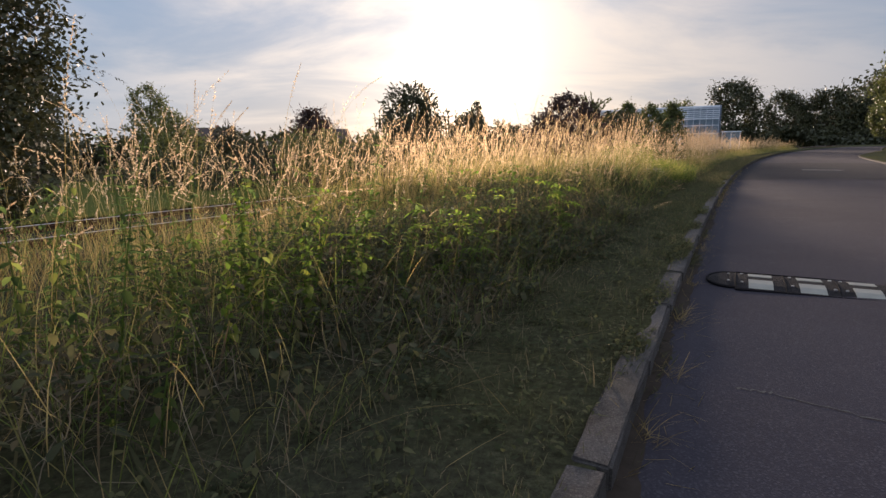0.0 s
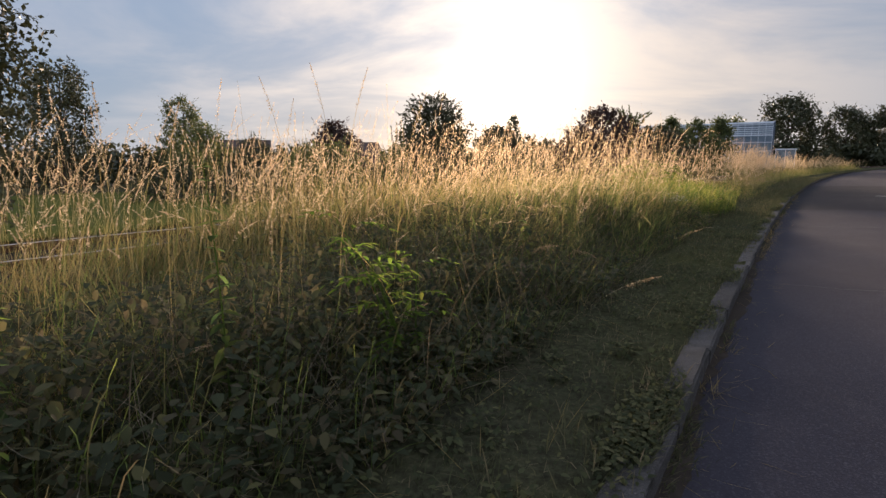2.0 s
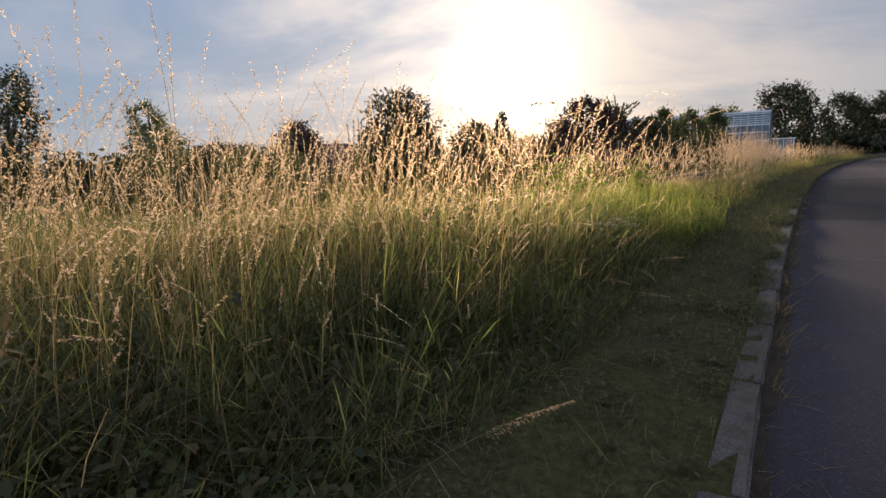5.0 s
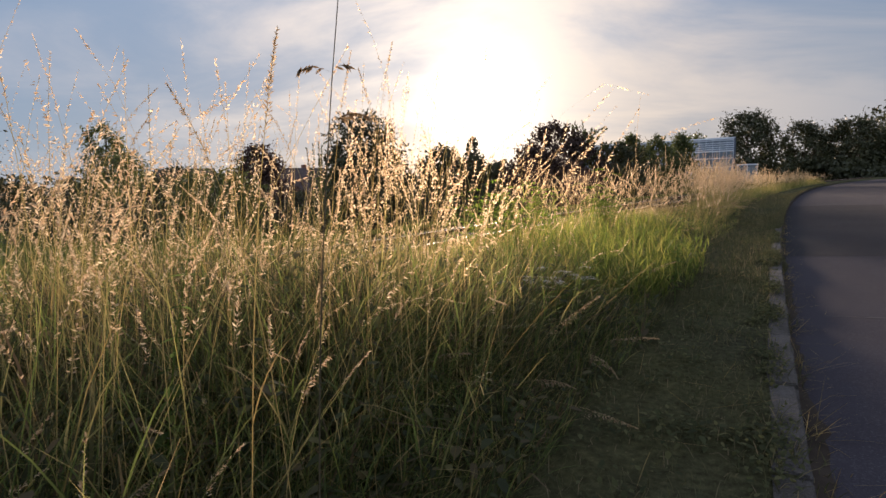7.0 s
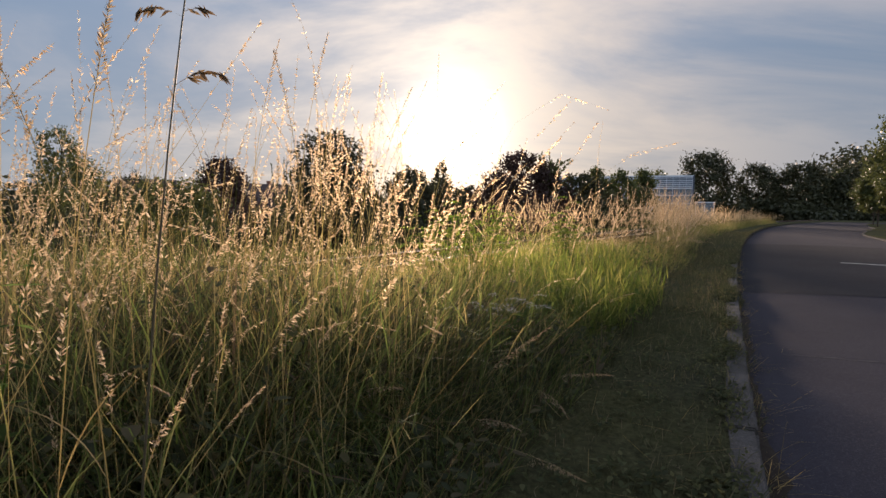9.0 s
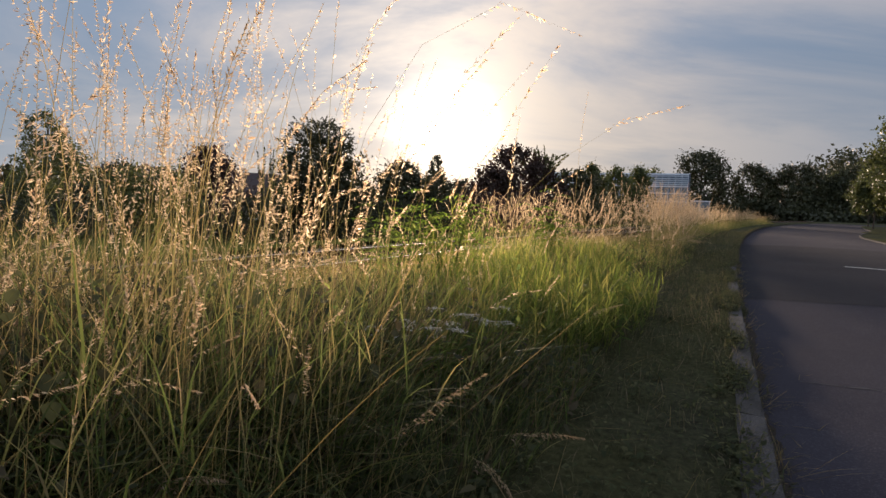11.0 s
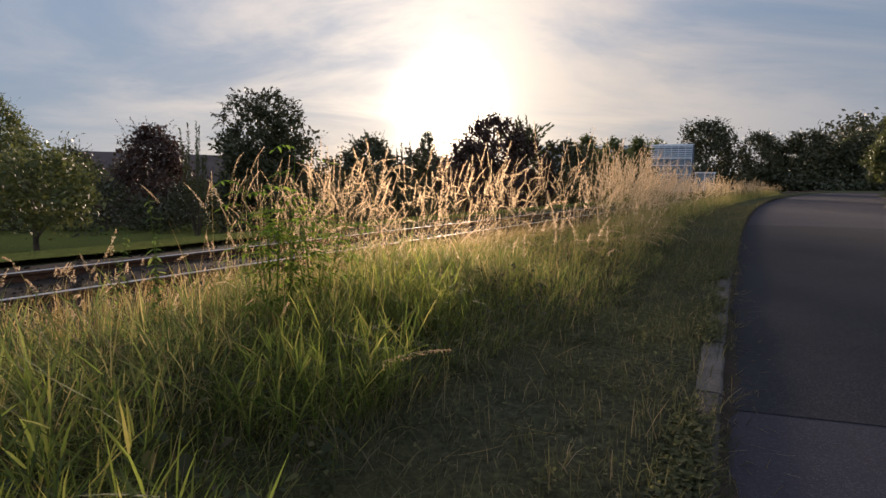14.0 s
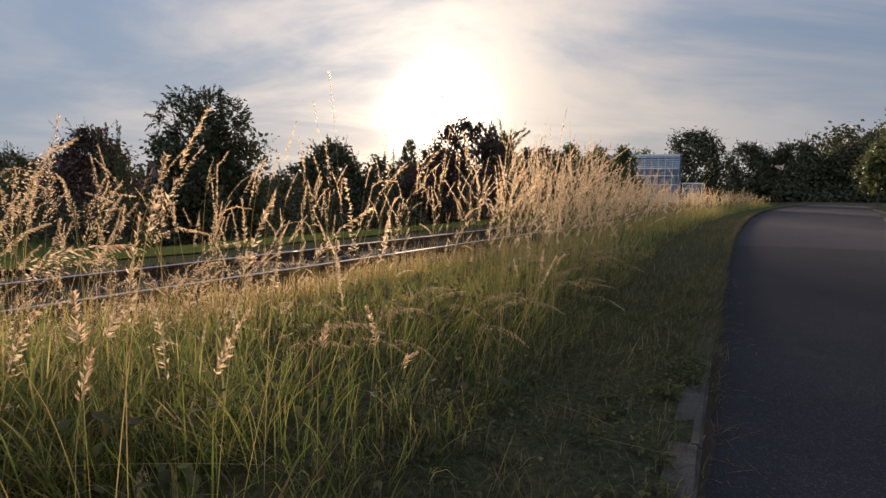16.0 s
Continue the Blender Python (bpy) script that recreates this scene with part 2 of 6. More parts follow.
M["rubber"] = rubber_mat()
M["edge_rubber"] = plain("smooth_black_rubber", (0.012, 0.011, 0.012), 0.95, 0, 0.3, 40, 0.2)
M["white"] = plain("white_reflective_panel", (0.235, 0.225, 0.185), 0.6, 0, 0.18, 18, 0.2)
M["bolt"] = plain("bolt_steel", (0.42, 0.41, 0.40), 0.35, 0.9, 0.15, 40, 0.1)
M["rail"] = plain("worn_rail_steel", (0.50, 0.46, 0.43), 0.48, 1.0, 0.1, 12, 0.05)
M["rust"] = plain("rusty_rail_side", (0.10, 0.055, 0.034), 0.85, 0.2, 0.35, 30, 0.4)
M["sleeper"] = plain("weathered_sleeper", (0.065, 0.049, 0.038), 0.9, 0, 0.35, 22, 0.5)
M["ballast"] = plain("ballast_stone", (0.030, 0.023, 0.019), 0.95, 0, 0.45, 14, 0.8)
M["bark"] = plain("bark", (0.085, 0.065, 0.048), 0.95, 0, 0.4, 25, 0.8)
M["straw_stem"] = leaf_mat("dry_stem", [(0.0, (0.30, 0.24, 0.10)), (0.5, (0.42, 0.32, 0.14)), (1.0, (0.24, 0.23, 0.10))], 0.42, 0.6, 1.35)
M["head"] = leaf_mat("dry_seed_head", [(0.0, (0.42, 0.29, 0.20)), (0.45, (0.64, 0.48, 0.35)), (1.0, (0.84, 0.71, 0.56))], 0.74, 0.7, 1.28, 0.1, forward=0.16)
M["blade"] = leaf_mat("meadow_blade", [(0.0, (0.060, 0.085, 0.030)), (0.40, (0.115, 0.145, 0.045)), (0.66, (0.17, 0.18, 0.065)), (1.0, (0.32, 0.25, 0.12))], 0.66, 0.6, 1.95, 0.15, forward=0.1)
M["lush"] = leaf_mat("fresh_green_blade", [(0.0, (0.062, 0.092, 0.024)), (0.4, (0.125, 0.168, 0.036)), (0.8, (0.21, 0.235, 0.055)), (1.0, (0.34, 0.30, 0.10))], 0.66, 0.6, 1.52, 0.2, forward=0.08)
M["edge"] = leaf_mat("edge_grass_blade", [(0.0, (0.045, 0.068, 0.026)), (0.5, (0.090, 0.122, 0.042)), (0.85, (0.15, 0.17, 0.060)), (1.0, (0.28, 0.23, 0.11))], 0.58, 0.6, 1.75, 0.15, forward=0.1)
# seed heads darkened in colour, as heads away from the sun look dim
M["panicle"] = leaf_mat("dimmed_panicle", [(0.0, (0.24, 0.17, 0.11)), (0.5, (0.38, 0.28, 0.19)), (1.0, (0.52, 0.41, 0.29))], 0.62, 0.7, 1.35, 0.1, forward=0.15)
M["straw"] = leaf_mat("straw_blade", [(0.0, (0.20, 0.15, 0.06)), (0.5, (0.32, 0.24, 0.10)), (1.0, (0.42, 0.31, 0.165))], 0.68, 0.7, 1.45, 0.1, forward=0.12)
M["lawn"] = leaf_mat("mown_lawn_blade", [(0.0, (0.058, 0.056, 0.034)), (0.45, (0.084, 0.094, 0.046)), (0.75, (0.12, 0.116, 0.062)), (1.0, (0.24, 0.19, 0.125))], 0.42, 0.8, 1.5, 0.05, patch=1.1)
M["herb"] = leaf_mat("herb_leaf", [(0.0, (0.045, 0.072, 0.026)), (0.6, (0.085, 0.125, 0.038)), (1.0, (0.16, 0.185, 0.05))], 0.66, 0.75, 2.5, 0.06, forward=0.05)
M["tangle"] = leaf_mat("dry_tangle", [(0.0, (0.10, 0.080, 0.055)), (0.6, (0.18, 0.145, 0.10)), (1.0, (0.30, 0.25, 0.18))], 0.40, 0.8, 1.4, 0.05)
M["bramble"] = leaf_mat("bramble_leaf", [(0.0, (0.048, 0.056, 0.033)), (0.55, (0.078, 0.088, 0.046)), (0.8, (0.115, 0.092, 0.058)), (1.0, (0.15, 0.14, 0.06))], 0.50, 0.7, 1.8, 0.10)
M["clover"] = leaf_mat("verge_leaf", [(0.0, (0.047, 0.054, 0.030)), (0.6, (0.084, 0.094, 0.047)), (1.0, (0.145, 0.140, 0.070))], 0.48, 0.75, 1.7, 0.06)
M["under"] = leaf_mat("low_meadow_leaf", [(0.0, (0.048, 0.052, 0.030)), (0.6, (0.086, 0.088, 0.044)), (1.0, (0.17, 0.12, 0.08))], 0.40, 0.8, 1.6, 0.05)
M["sapleaf"] = leaf_mat("sapling_leaf", [(0.0, (0.07, 0.12, 0.022)), (0.7, (0.12, 0.18, 0.03)), (1.0, (0.22, 0.24, 0.05))], 0.68, 0.7, 1.95, 0.08, forward=0.05)
M["leafdark"] = leaf_mat("dark_tree_leaf", [(0.0, (0.040, 0.044, 0.022)), (1.0, (0.078, 0.079, 0.035))], 0.14, 0.55, 1.3)
M["leafred"] = leaf_mat("copper_leaf", [(0.0, (0.055, 0.033, 0.028)), (1.0, (0.095, 0.055, 0.042))], 0.14, 0.55, 1.3)
M["leafmid"] = leaf_mat("tree_leaf", [(0.0, (0.058, 0.070, 0.025)), (1.0, (0.115, 0.130, 0.044))], 0.30, 0.5, 1.6)


# ---- mesh writers ----
def link_mesh(name, v, f, mat, parent=None, label=""):
    """Joins numpy vertices (n, 3) and equal-sided faces (m, k) into one mesh object."""
    me = bpy.data.meshes.new(name)
    v, f = np.ascontiguousarray(v, np.float32), np.ascontiguousarray(f, np.int32)
    me.vertices.add(len(v))
    me.vertices.foreach_set("co", v.ravel())
    k = f.shape[1]
    me.loops.add(f.size)
    me.loops.foreach_set("vertex_index", f.ravel())
    me.polygons.add(len(f))
    me.polygons.foreach_set("loop_start", np.arange(0, f.size, k, dtype=np.int32))
    me.update(calc_edges=True)
    me.materials.append(mat)
    ob = new(name, me)
    if parent:
        ob.parent = parent
    return tagged(ob, label=label)


def part(name, bm, mat, parent=None, label="", smooth=False):
    me = bpy.data.meshes.new(name)
    bmesh.ops.recalc_face_normals(bm, faces=bm.faces[:])
    bm.to_mesh(me)
    bm.free()
    me.materials.append(mat)
    if smooth:
        for p in me.polygons:
            p.use_smooth = True
    ob = new(name, me)
    if parent:
        ob.parent = parent
    return tagged(ob, label=label)


def box_bm(a, b, bevel=0.0, bm=None):
    bm = bm or bmesh.new()
    a, b = Vector(a), Vector(b)
    r = bmesh.ops.create_cube(bm, size=1, matrix=Matrix.LocRotScale((a + b) / 2, None, b - a))
    if bevel:
        es = list({e for v in r["verts"] for e in v.link_edges})
        bmesh.ops.bevel(bm, geom=es, offset=bevel, segments=2, affect='EDGES')
    return bm


def tube_bm(pts, radii, sides=8, bm=None):
    bm = bm or bmesh.new()
    rings = []
    for i, (p, r) in enumerate(zip(pts, radii)):
        p = Vector(p)
        d = (Vector(pts[min(i + 1, len(pts) - 1)]) - Vector(pts[max(i - 1, 0)])).normalized()
        q = d.to_track_quat('Z', 'Y')
        rings.append([bm.verts.new(p + q @ Vector((r * math.cos(a), r * math.sin(a), 0)))
                      for a in (2 * math.pi * k / sides for k in range(sides))])
    for a, b in zip(rings, rings[1:]):
        for k in range(sides):
            bm.faces.new((a[k], a[(k + 1) % sides], b[(k + 1) % sides], b[k]))
    bm.faces.new(rings[0][::-1])
    bm.faces.new(rings[-1])
    return bm


def thing(name, label, category, at=(0, 0, 0), turn=0.0, group="", kind=""):
    ob = new(name)
    ob.empty_display_size = 0.1
    ob.matrix_basis = pose(*at, 0, 0, turn)
    return tagged(ob, label, category, group, kind)


rng = np.random.default_rng(11)


def smooth(a, b, x):
    t = np.clip((np.asarray(x, float) - a) / (b - a), 0, 1)
    return t * t * (3 - 2 * t)


def wave(x, y, s, seed=0.0):
    """A cheap smooth unevenness, about -1 to 1."""
    return (np.sin(x * s + 1.3 * seed) * np.cos(y * s * 0.83 + 2.1 * seed) + 0.6 * np.sin((x + y) * s * 1.9 + seed)
            + 0.4 * np.cos((x - 1.7 * y) * s * 2.7 + 3 * seed)) / 2


# ---- the ground ----
def rail_x(y):
    """Centre line of the track."""
    y = np.asarray(y, float)
    a = 4.92 + (y - 21.3) * 0.69
    b = kerb_x(y) - 5.95
    gap = 4.92 + 20.7 * 0.69 - (kerb_x(42.0) - 5.95)
    return np.where(y < 42, a, b + gap * np.exp(-np.clip(y - 42, 0, 900) / 15))


def rail_u(y):
    return kerb_x(y) - rail_x(y)


ROAD_Z = -0.05

def ground_z(x, y):
    u = kerb_x(y) - x
    z = np.where(u > 0, 0.05, -0.12)
    z = np.where(u < -road_w(y) - 0.1, 0.06, z)
    left = np.clip(u - 7.5, 0, None)
    drop = -2.2 * smooth(0, 24, left)
    z = z + np.where(u > 7.5, drop, 0)
    z = z - np.where((u > 1.2) & (np.abs(u - rail_u(y)) < 2.6), 0.08, 0.0)
    z = z + np.where(u > 1.2, 0.03 * wave(x, y, 1.1, 2), 0) * smooth(1.2, 2.5, u)
    return z


def road_w(y):
    """Width of the road along x."""
    y = np.asarray(y, float)
    return 6.6 + 3.2 * smooth(38, 60, y) + 160 * smooth(86, 92, y) * (1 - smooth(106, 108, y)) - 9.0 * smooth(106, 108, y)


def grid(us, ys, zf, name, mat):
    us, ys = np.array(us, float), np.array(ys, float)
    Y, U = np.meshgrid(ys, us, indexing="ij")
    X = kerb_x(Y) - U
    v = np.stack([X, Y, zf(X, Y, U)], -1).reshape(-1, 3)
    n, w = len(ys), len(us)
    i = (np.arange(n - 1)[:, None] * w + np.arange(w - 1)[None]).ravel()
    f = np.stack([i, i + w, i + w + 1, i + 1], 1)
    return link_mesh(name, v, f, mat)


ys = np.r_[-60, -40, -20, np.arange(-10, 40, 0.5), np.arange(40, 100, 2.0), np.arange(100, 112, 0.5), 120, 140, 170, 220, 300, 420, 600, 900, 1500]
us = np.r_[-1500, -900, -500, -300, -190, -160, -120, -90, -60, -45, -35, -28, -22, -18, -15, -12, -11, -10.4, -9.9, -9.5, -9, -8, -7.2, -6.9, -6.72, -6.62, -6.5, -5, -3, -1,
           -0.04, 0.02, 0.5, 1.0, 1.5, 2, 2.5, 3, 3.5, 4, 5, 6, 7, 7.5, 9, 11, 13, 16, 20, 25, 30, 36, 45, 60, 80, 120, 200, 350, 600, 1000, 1600]
ground = tagged(grid(us, ys, lambda X, Y, U: ground_z(X, Y), "ground", M["ground"]), "meadow and mown park grass", "ground", kind="structure")

road_ys = np.r_[-30, np.arange(-10, 86, 0.5), np.arange(86, 107.2, 0.4)]


def road_mesh():
    rows = []
    cols = np.r_[0.0, 0.02, 0.06, 0.12, 0.25, 0.5, 0.75, 0.9, 0.97, 1.0]
    Y = road_ys[:, None] + 0 * cols[None]
    W = np.minimum(road_w(Y), 150)
    U = 0.0 - cols[None] * W
    X = kerb_x(Y) - U
    crown = 0.05 * np.sin(np.pi * cols[None]) * np.minimum(1, 7 / W)
    Z = crown + ROAD_Z - 0.012 * (cols[None] < 0.01) + 0.004 * wave(X, Y, 0.9, 5)
    v = np.stack([X, Y, Z], -1).reshape(-1, 3)
    w = len(cols)
    i = (np.arange(len(road_ys) - 1)[:, None] * w + np.arange(w - 1)[None]).ravel()
    return link_mesh("road", v, np.stack([i, i + 1, i + w + 1, i + w], 1), M["road"])


road = tagged(road_mesh(), "worn dark grey asphalt road", "road", kind="structure")


def road_z(u, y):
    w = float(road_w(y))
    x = float(kerb_x(y)) + u
    return ROAD_Z + 0.05 * math.sin(math.pi * min(max(u / w, 0), 1)) + 0.004 * float(wave(x, y, 0.9, 5))


def on_road(name, outline, mat, lift, label, steps=14):
    """A flat patch laid on the road: rows of (u0, y0, u1, y1), its left and right ends."""
    bm = bmesh.new()
    rows = []
    for u0, y0, u1, y1 in outline:
        row = []
        for k in range(steps + 1):
            s = k / steps
            u, y = u0 + (u1 - u0) * s, y0 + (y1 - y0) * s
            row.append(bm.verts.new((float(kerb_x(y)) + u, y, road_z(u, y) + lift)))
        rows.append(row)
    for a, b in zip(rows, rows[1:]):
        for k in range(steps):
            bm.faces.new((a[k], a[k + 1], b[k + 1], b[k]))
    return tagged(part(name, bm, mat), label, "road", kind="structure")

# darker area laid just above the road, y 16.5 to 29.2
patch_rows = []
for k in range(33):
    y = 16.5 + (29.2 - 16.5) * k / 32
    patch_rows.append((0.06 + 0.03 * math.sin(k * 1.7), y, 6.45, y - 2.0 - 0.6 * k / 32))
on_road("road_patch", patch_rows, M["patch"], 0.004, "darker area across the road asphalt")


def crack(pts, w, seed):
    r = random.Random(seed)
    bm = bmesh.new()
    left, right = [], []
    for (u0, y0), (u1, y1) in zip(pts, pts[1:]):
        for k in range(12):
            s = k / 12
            u, y = u0 + (u1 - u0) * s, y0 + (y1 - y0) * s + r.uniform(-0.012, 0.012)
            z = road_z(u, y) + 0.0035
            hw = w * r.uniform(0.3, 1.0)
            x = float(kerb_x(y)) + u
            left.append(bm.verts.new((x, y - hw, z)))
            right.append(bm.verts.new((x, y + hw, z)))
    for k in range(len(left) - 1):
        bm.faces.new((left[k], left[k + 1], right[k + 1], right[k]))
    tagged(part("road_crack", bm, M["tar"]), "dark tar-filled crack in asphalt", "road", kind="structure")


crack([(0.45, 2.32), (0.62, 2.25), (1.05, 1.95), (1.8, 1.62), (3.2, 1.1)], 0.011, 1)
crack([(0.35, 13.0), (1.0, 12.75), (1.7, 12.55), (2.8, 12.2)], 0.010, 2)
crack([(0.3, 8.2), (0.9, 7.9), (1.5, 7.75)], 0.006, 3)

# worn cross marks of paint
on_road("road_marking", [(2.45, 20.95, 3.9, 20.1), (2.50, 21.05, 3.95, 20.2)], M["paint"], 0.008, "worn white line on asphalt", 6)


# ---- speed bump ----
def speed_bump():
    top = thing("speed_bump", "black rubber speed bump with white reflective panels", "speed bump", (2.174, 4.365, ROAD_Z + 0.010), -27.9)
    D, H = 0.300, 0.040     # half depth, height
    END = 0.88              # the end piece is narrower than the modules
    prof = [(-D, 0.0), (-D, 0.010), (-D * 0.55, H * 0.86), (-D * 0.2, H), (D * 0.2, H), (D * 0.55, H * 0.86), (D, 0.010), (D, 0.0)]

    def block(name, x0, x1, mat, lift=0.0, shrink=1.0, label="", cut=None, under=0.0):
        bm = bmesh.new()
        pr = [(a * shrink, max(b + lift, under)) for a, b in prof]
        if cut:
            pr = [p for p in pr if cut[0] <= p[0] <= cut[1]]
            pr = [(cut[0], 0.012)] + [(a, b) for a, b in pr] + [(cut[1], 0.012)]
        ring = [[bm.verts.new((x, a, b)) for a, b in pr] for x in (x0, x1)]
        n = len(pr)
        for k in range(n):
            bm.faces.new((ring[0][k], ring[0][(k + 1) % n], ring[1][(k + 1) % n], ring[1][k]))
        bm.faces.new(ring[0][::-1])
        bm.faces.new(ring[1])
        return part(name, bm, mat, top, label)

    # rounded end piece with fine ribs
    cap = bmesh.new()
    n = 12
    rim = [cap.verts.new((0.21 - 0.21 * math.sin(math.pi * (k / n)) ** 0.8 if 0 < k < n else 0.21, -D * math.cos(math.pi * k / n), 0.0)) for k in range(n + 1)]
    low = [cap.verts.new((v.co.x + 0.004, v.co.y * 0.985, 0.012)) for v in rim]
    mid = [cap.verts.new((0.21 + (v.co.x - 0.21) * 0.62, v.co.y * 0.60, H * 0.80)) for v in rim]
    hi = [cap.verts.new((0.21 + (v.co.x - 0.21) * 0.22, v.co.y * 0.28, H)) for v in rim]
    for a, b in ((rim, low), (low, mid), (mid, hi)):
        for k in range(n):
            cap.faces.new((a[k], a[k + 1], b[k + 1], b[k]))
    cap.faces.new(hi)
    for v in cap.verts:
        v.co.y = v.co.y * END + 0.02
    end = part("end_cap", cap, M["rubber"], top, "ribbed rounded black rubber end piece")
    for k in range(11):
        x = 0.045 + k * 0.0145
        reach = D * math.sqrt(max(0.0, 1 - ((0.21 - x) / 0.21) ** 1.6)) * 0.86
        bm = bmesh.new()
        pts = [(-reach, 0.016), (-reach * 0.55, H * 0.70), (0, H * 0.80 + x * 0.03), (reach * 0.55, H * 0.70), (reach, 0.016)]
        f = 0.55 + 0.45 * (x / 0.21)
        pts = [(p * END + 0.02, q) for p, q in pts]
        a = [bm.verts.new((x, p, max(0.014, q * f) + 0.006)) for p, q in pts]
        b = [bm.verts.new((x + 0.006, p, max(0.014, q * f) + 0.006)) for p, q in pts]
        c = [bm.verts.new((x, p, 0.004)) for p, q in pts]
        d = [bm.verts.new((x + 0.006, p, 0.004)) for p, q in pts]
        for i in range(4):
            bm.faces.new((a[i], a[i + 1], b[i + 1], b[i]))
            bm.faces.new((c[i], c[i + 1], a[i + 1], a[i]))
            bm.faces.new((b[i], b[i + 1], d[i + 1], d[i]))
        part("rib", bm, M["rubber"], end)
    for y in (-0.12, 0.12):
        part("bolt", tube_bm([(0.16, y, 0.020), (0.16, y, 0.040)], [0.011, 0.010], 8), M["bolt"], end)
    # raised smooth edge round the end piece and along both long sides
    arc = [(0.21 - 0.205 * math.sin(math.pi * k / 14) ** 0.8, -D * 0.985 * END * math.cos(math.pi * k / 14) + 0.02, 0.012) for k in range(15)]
    part("edge_rim", tube_bm(arc, [0.011] * 15, 6), M["edge_rubber"], end, "smooth raised edge")
    part("joint", tube_bm([(0.213, -D, 0.008), (0.213, -D * 0.5, H * 0.9), (0.213, 0, H + 0.004), (0.213, D * 0.5, H * 0.9), (0.213, D, 0.008)], [0.006] * 5, 5), M["edge_rubber"], end)
    x, period = 0.215, 0.335
    for k in range(14):
        m = block("rubber_module", x, x + period - 0.004, M["rubber"])
        for a, b in ((-D * 0.945, -0.018), (0.018, D * 0.945)):
            block("white_panel", x + 0.085, x + 0.085 + 0.165, M["white"], 0.0035, 1.0, "white reflective panel", (a, b)).parent = m
        for s in (-1, 1):
            part("edge_rim", tube_bm([(x, s * D * 0.985, 0.012), (x + period - 0.004, s * D * 0.985, 0.012)], [0.011, 0.011], 6), M["edge_rubber"], m)
        part("joint", tube_bm([(x + period - 0.002, -D, 0.008), (x + period - 0.002, -D * 0.5, H * 0.9), (x + period - 0.002, 0, H + 0.004), (x + period - 0.002, D * 0.5, H * 0.9), (x + period - 0.002, D, 0.008)], [0.006] * 5, 5), M["edge_rubber"], m)
        for y in (-0.15, 0.15):
            part("bolt", tube_bm([(x + 0.04, y, 0.026), (x + 0.04, y, 0.041)], [0.011, 0.010], 8), M["bolt"], m)
            if k % 2:
                part("reflector", box_bm((x + 0.295, y - 0.012, 0.026), (x + 0.318, y + 0.012, 0.042), 0.003), M["bolt"], m, "small square glass reflector")
        x += period
    return top


speed_bump()


# ---- railway ----
RAIL_TOP = 0.11


def rail_frame(y):
    x = float(rail_x(y))
    d = Vector((float(rail_x(y + 0.05)) - x, 0.05, 0)).normalized()
    return Vector((x, y, 0)), d, Vector((d.y, -d.x, 0))


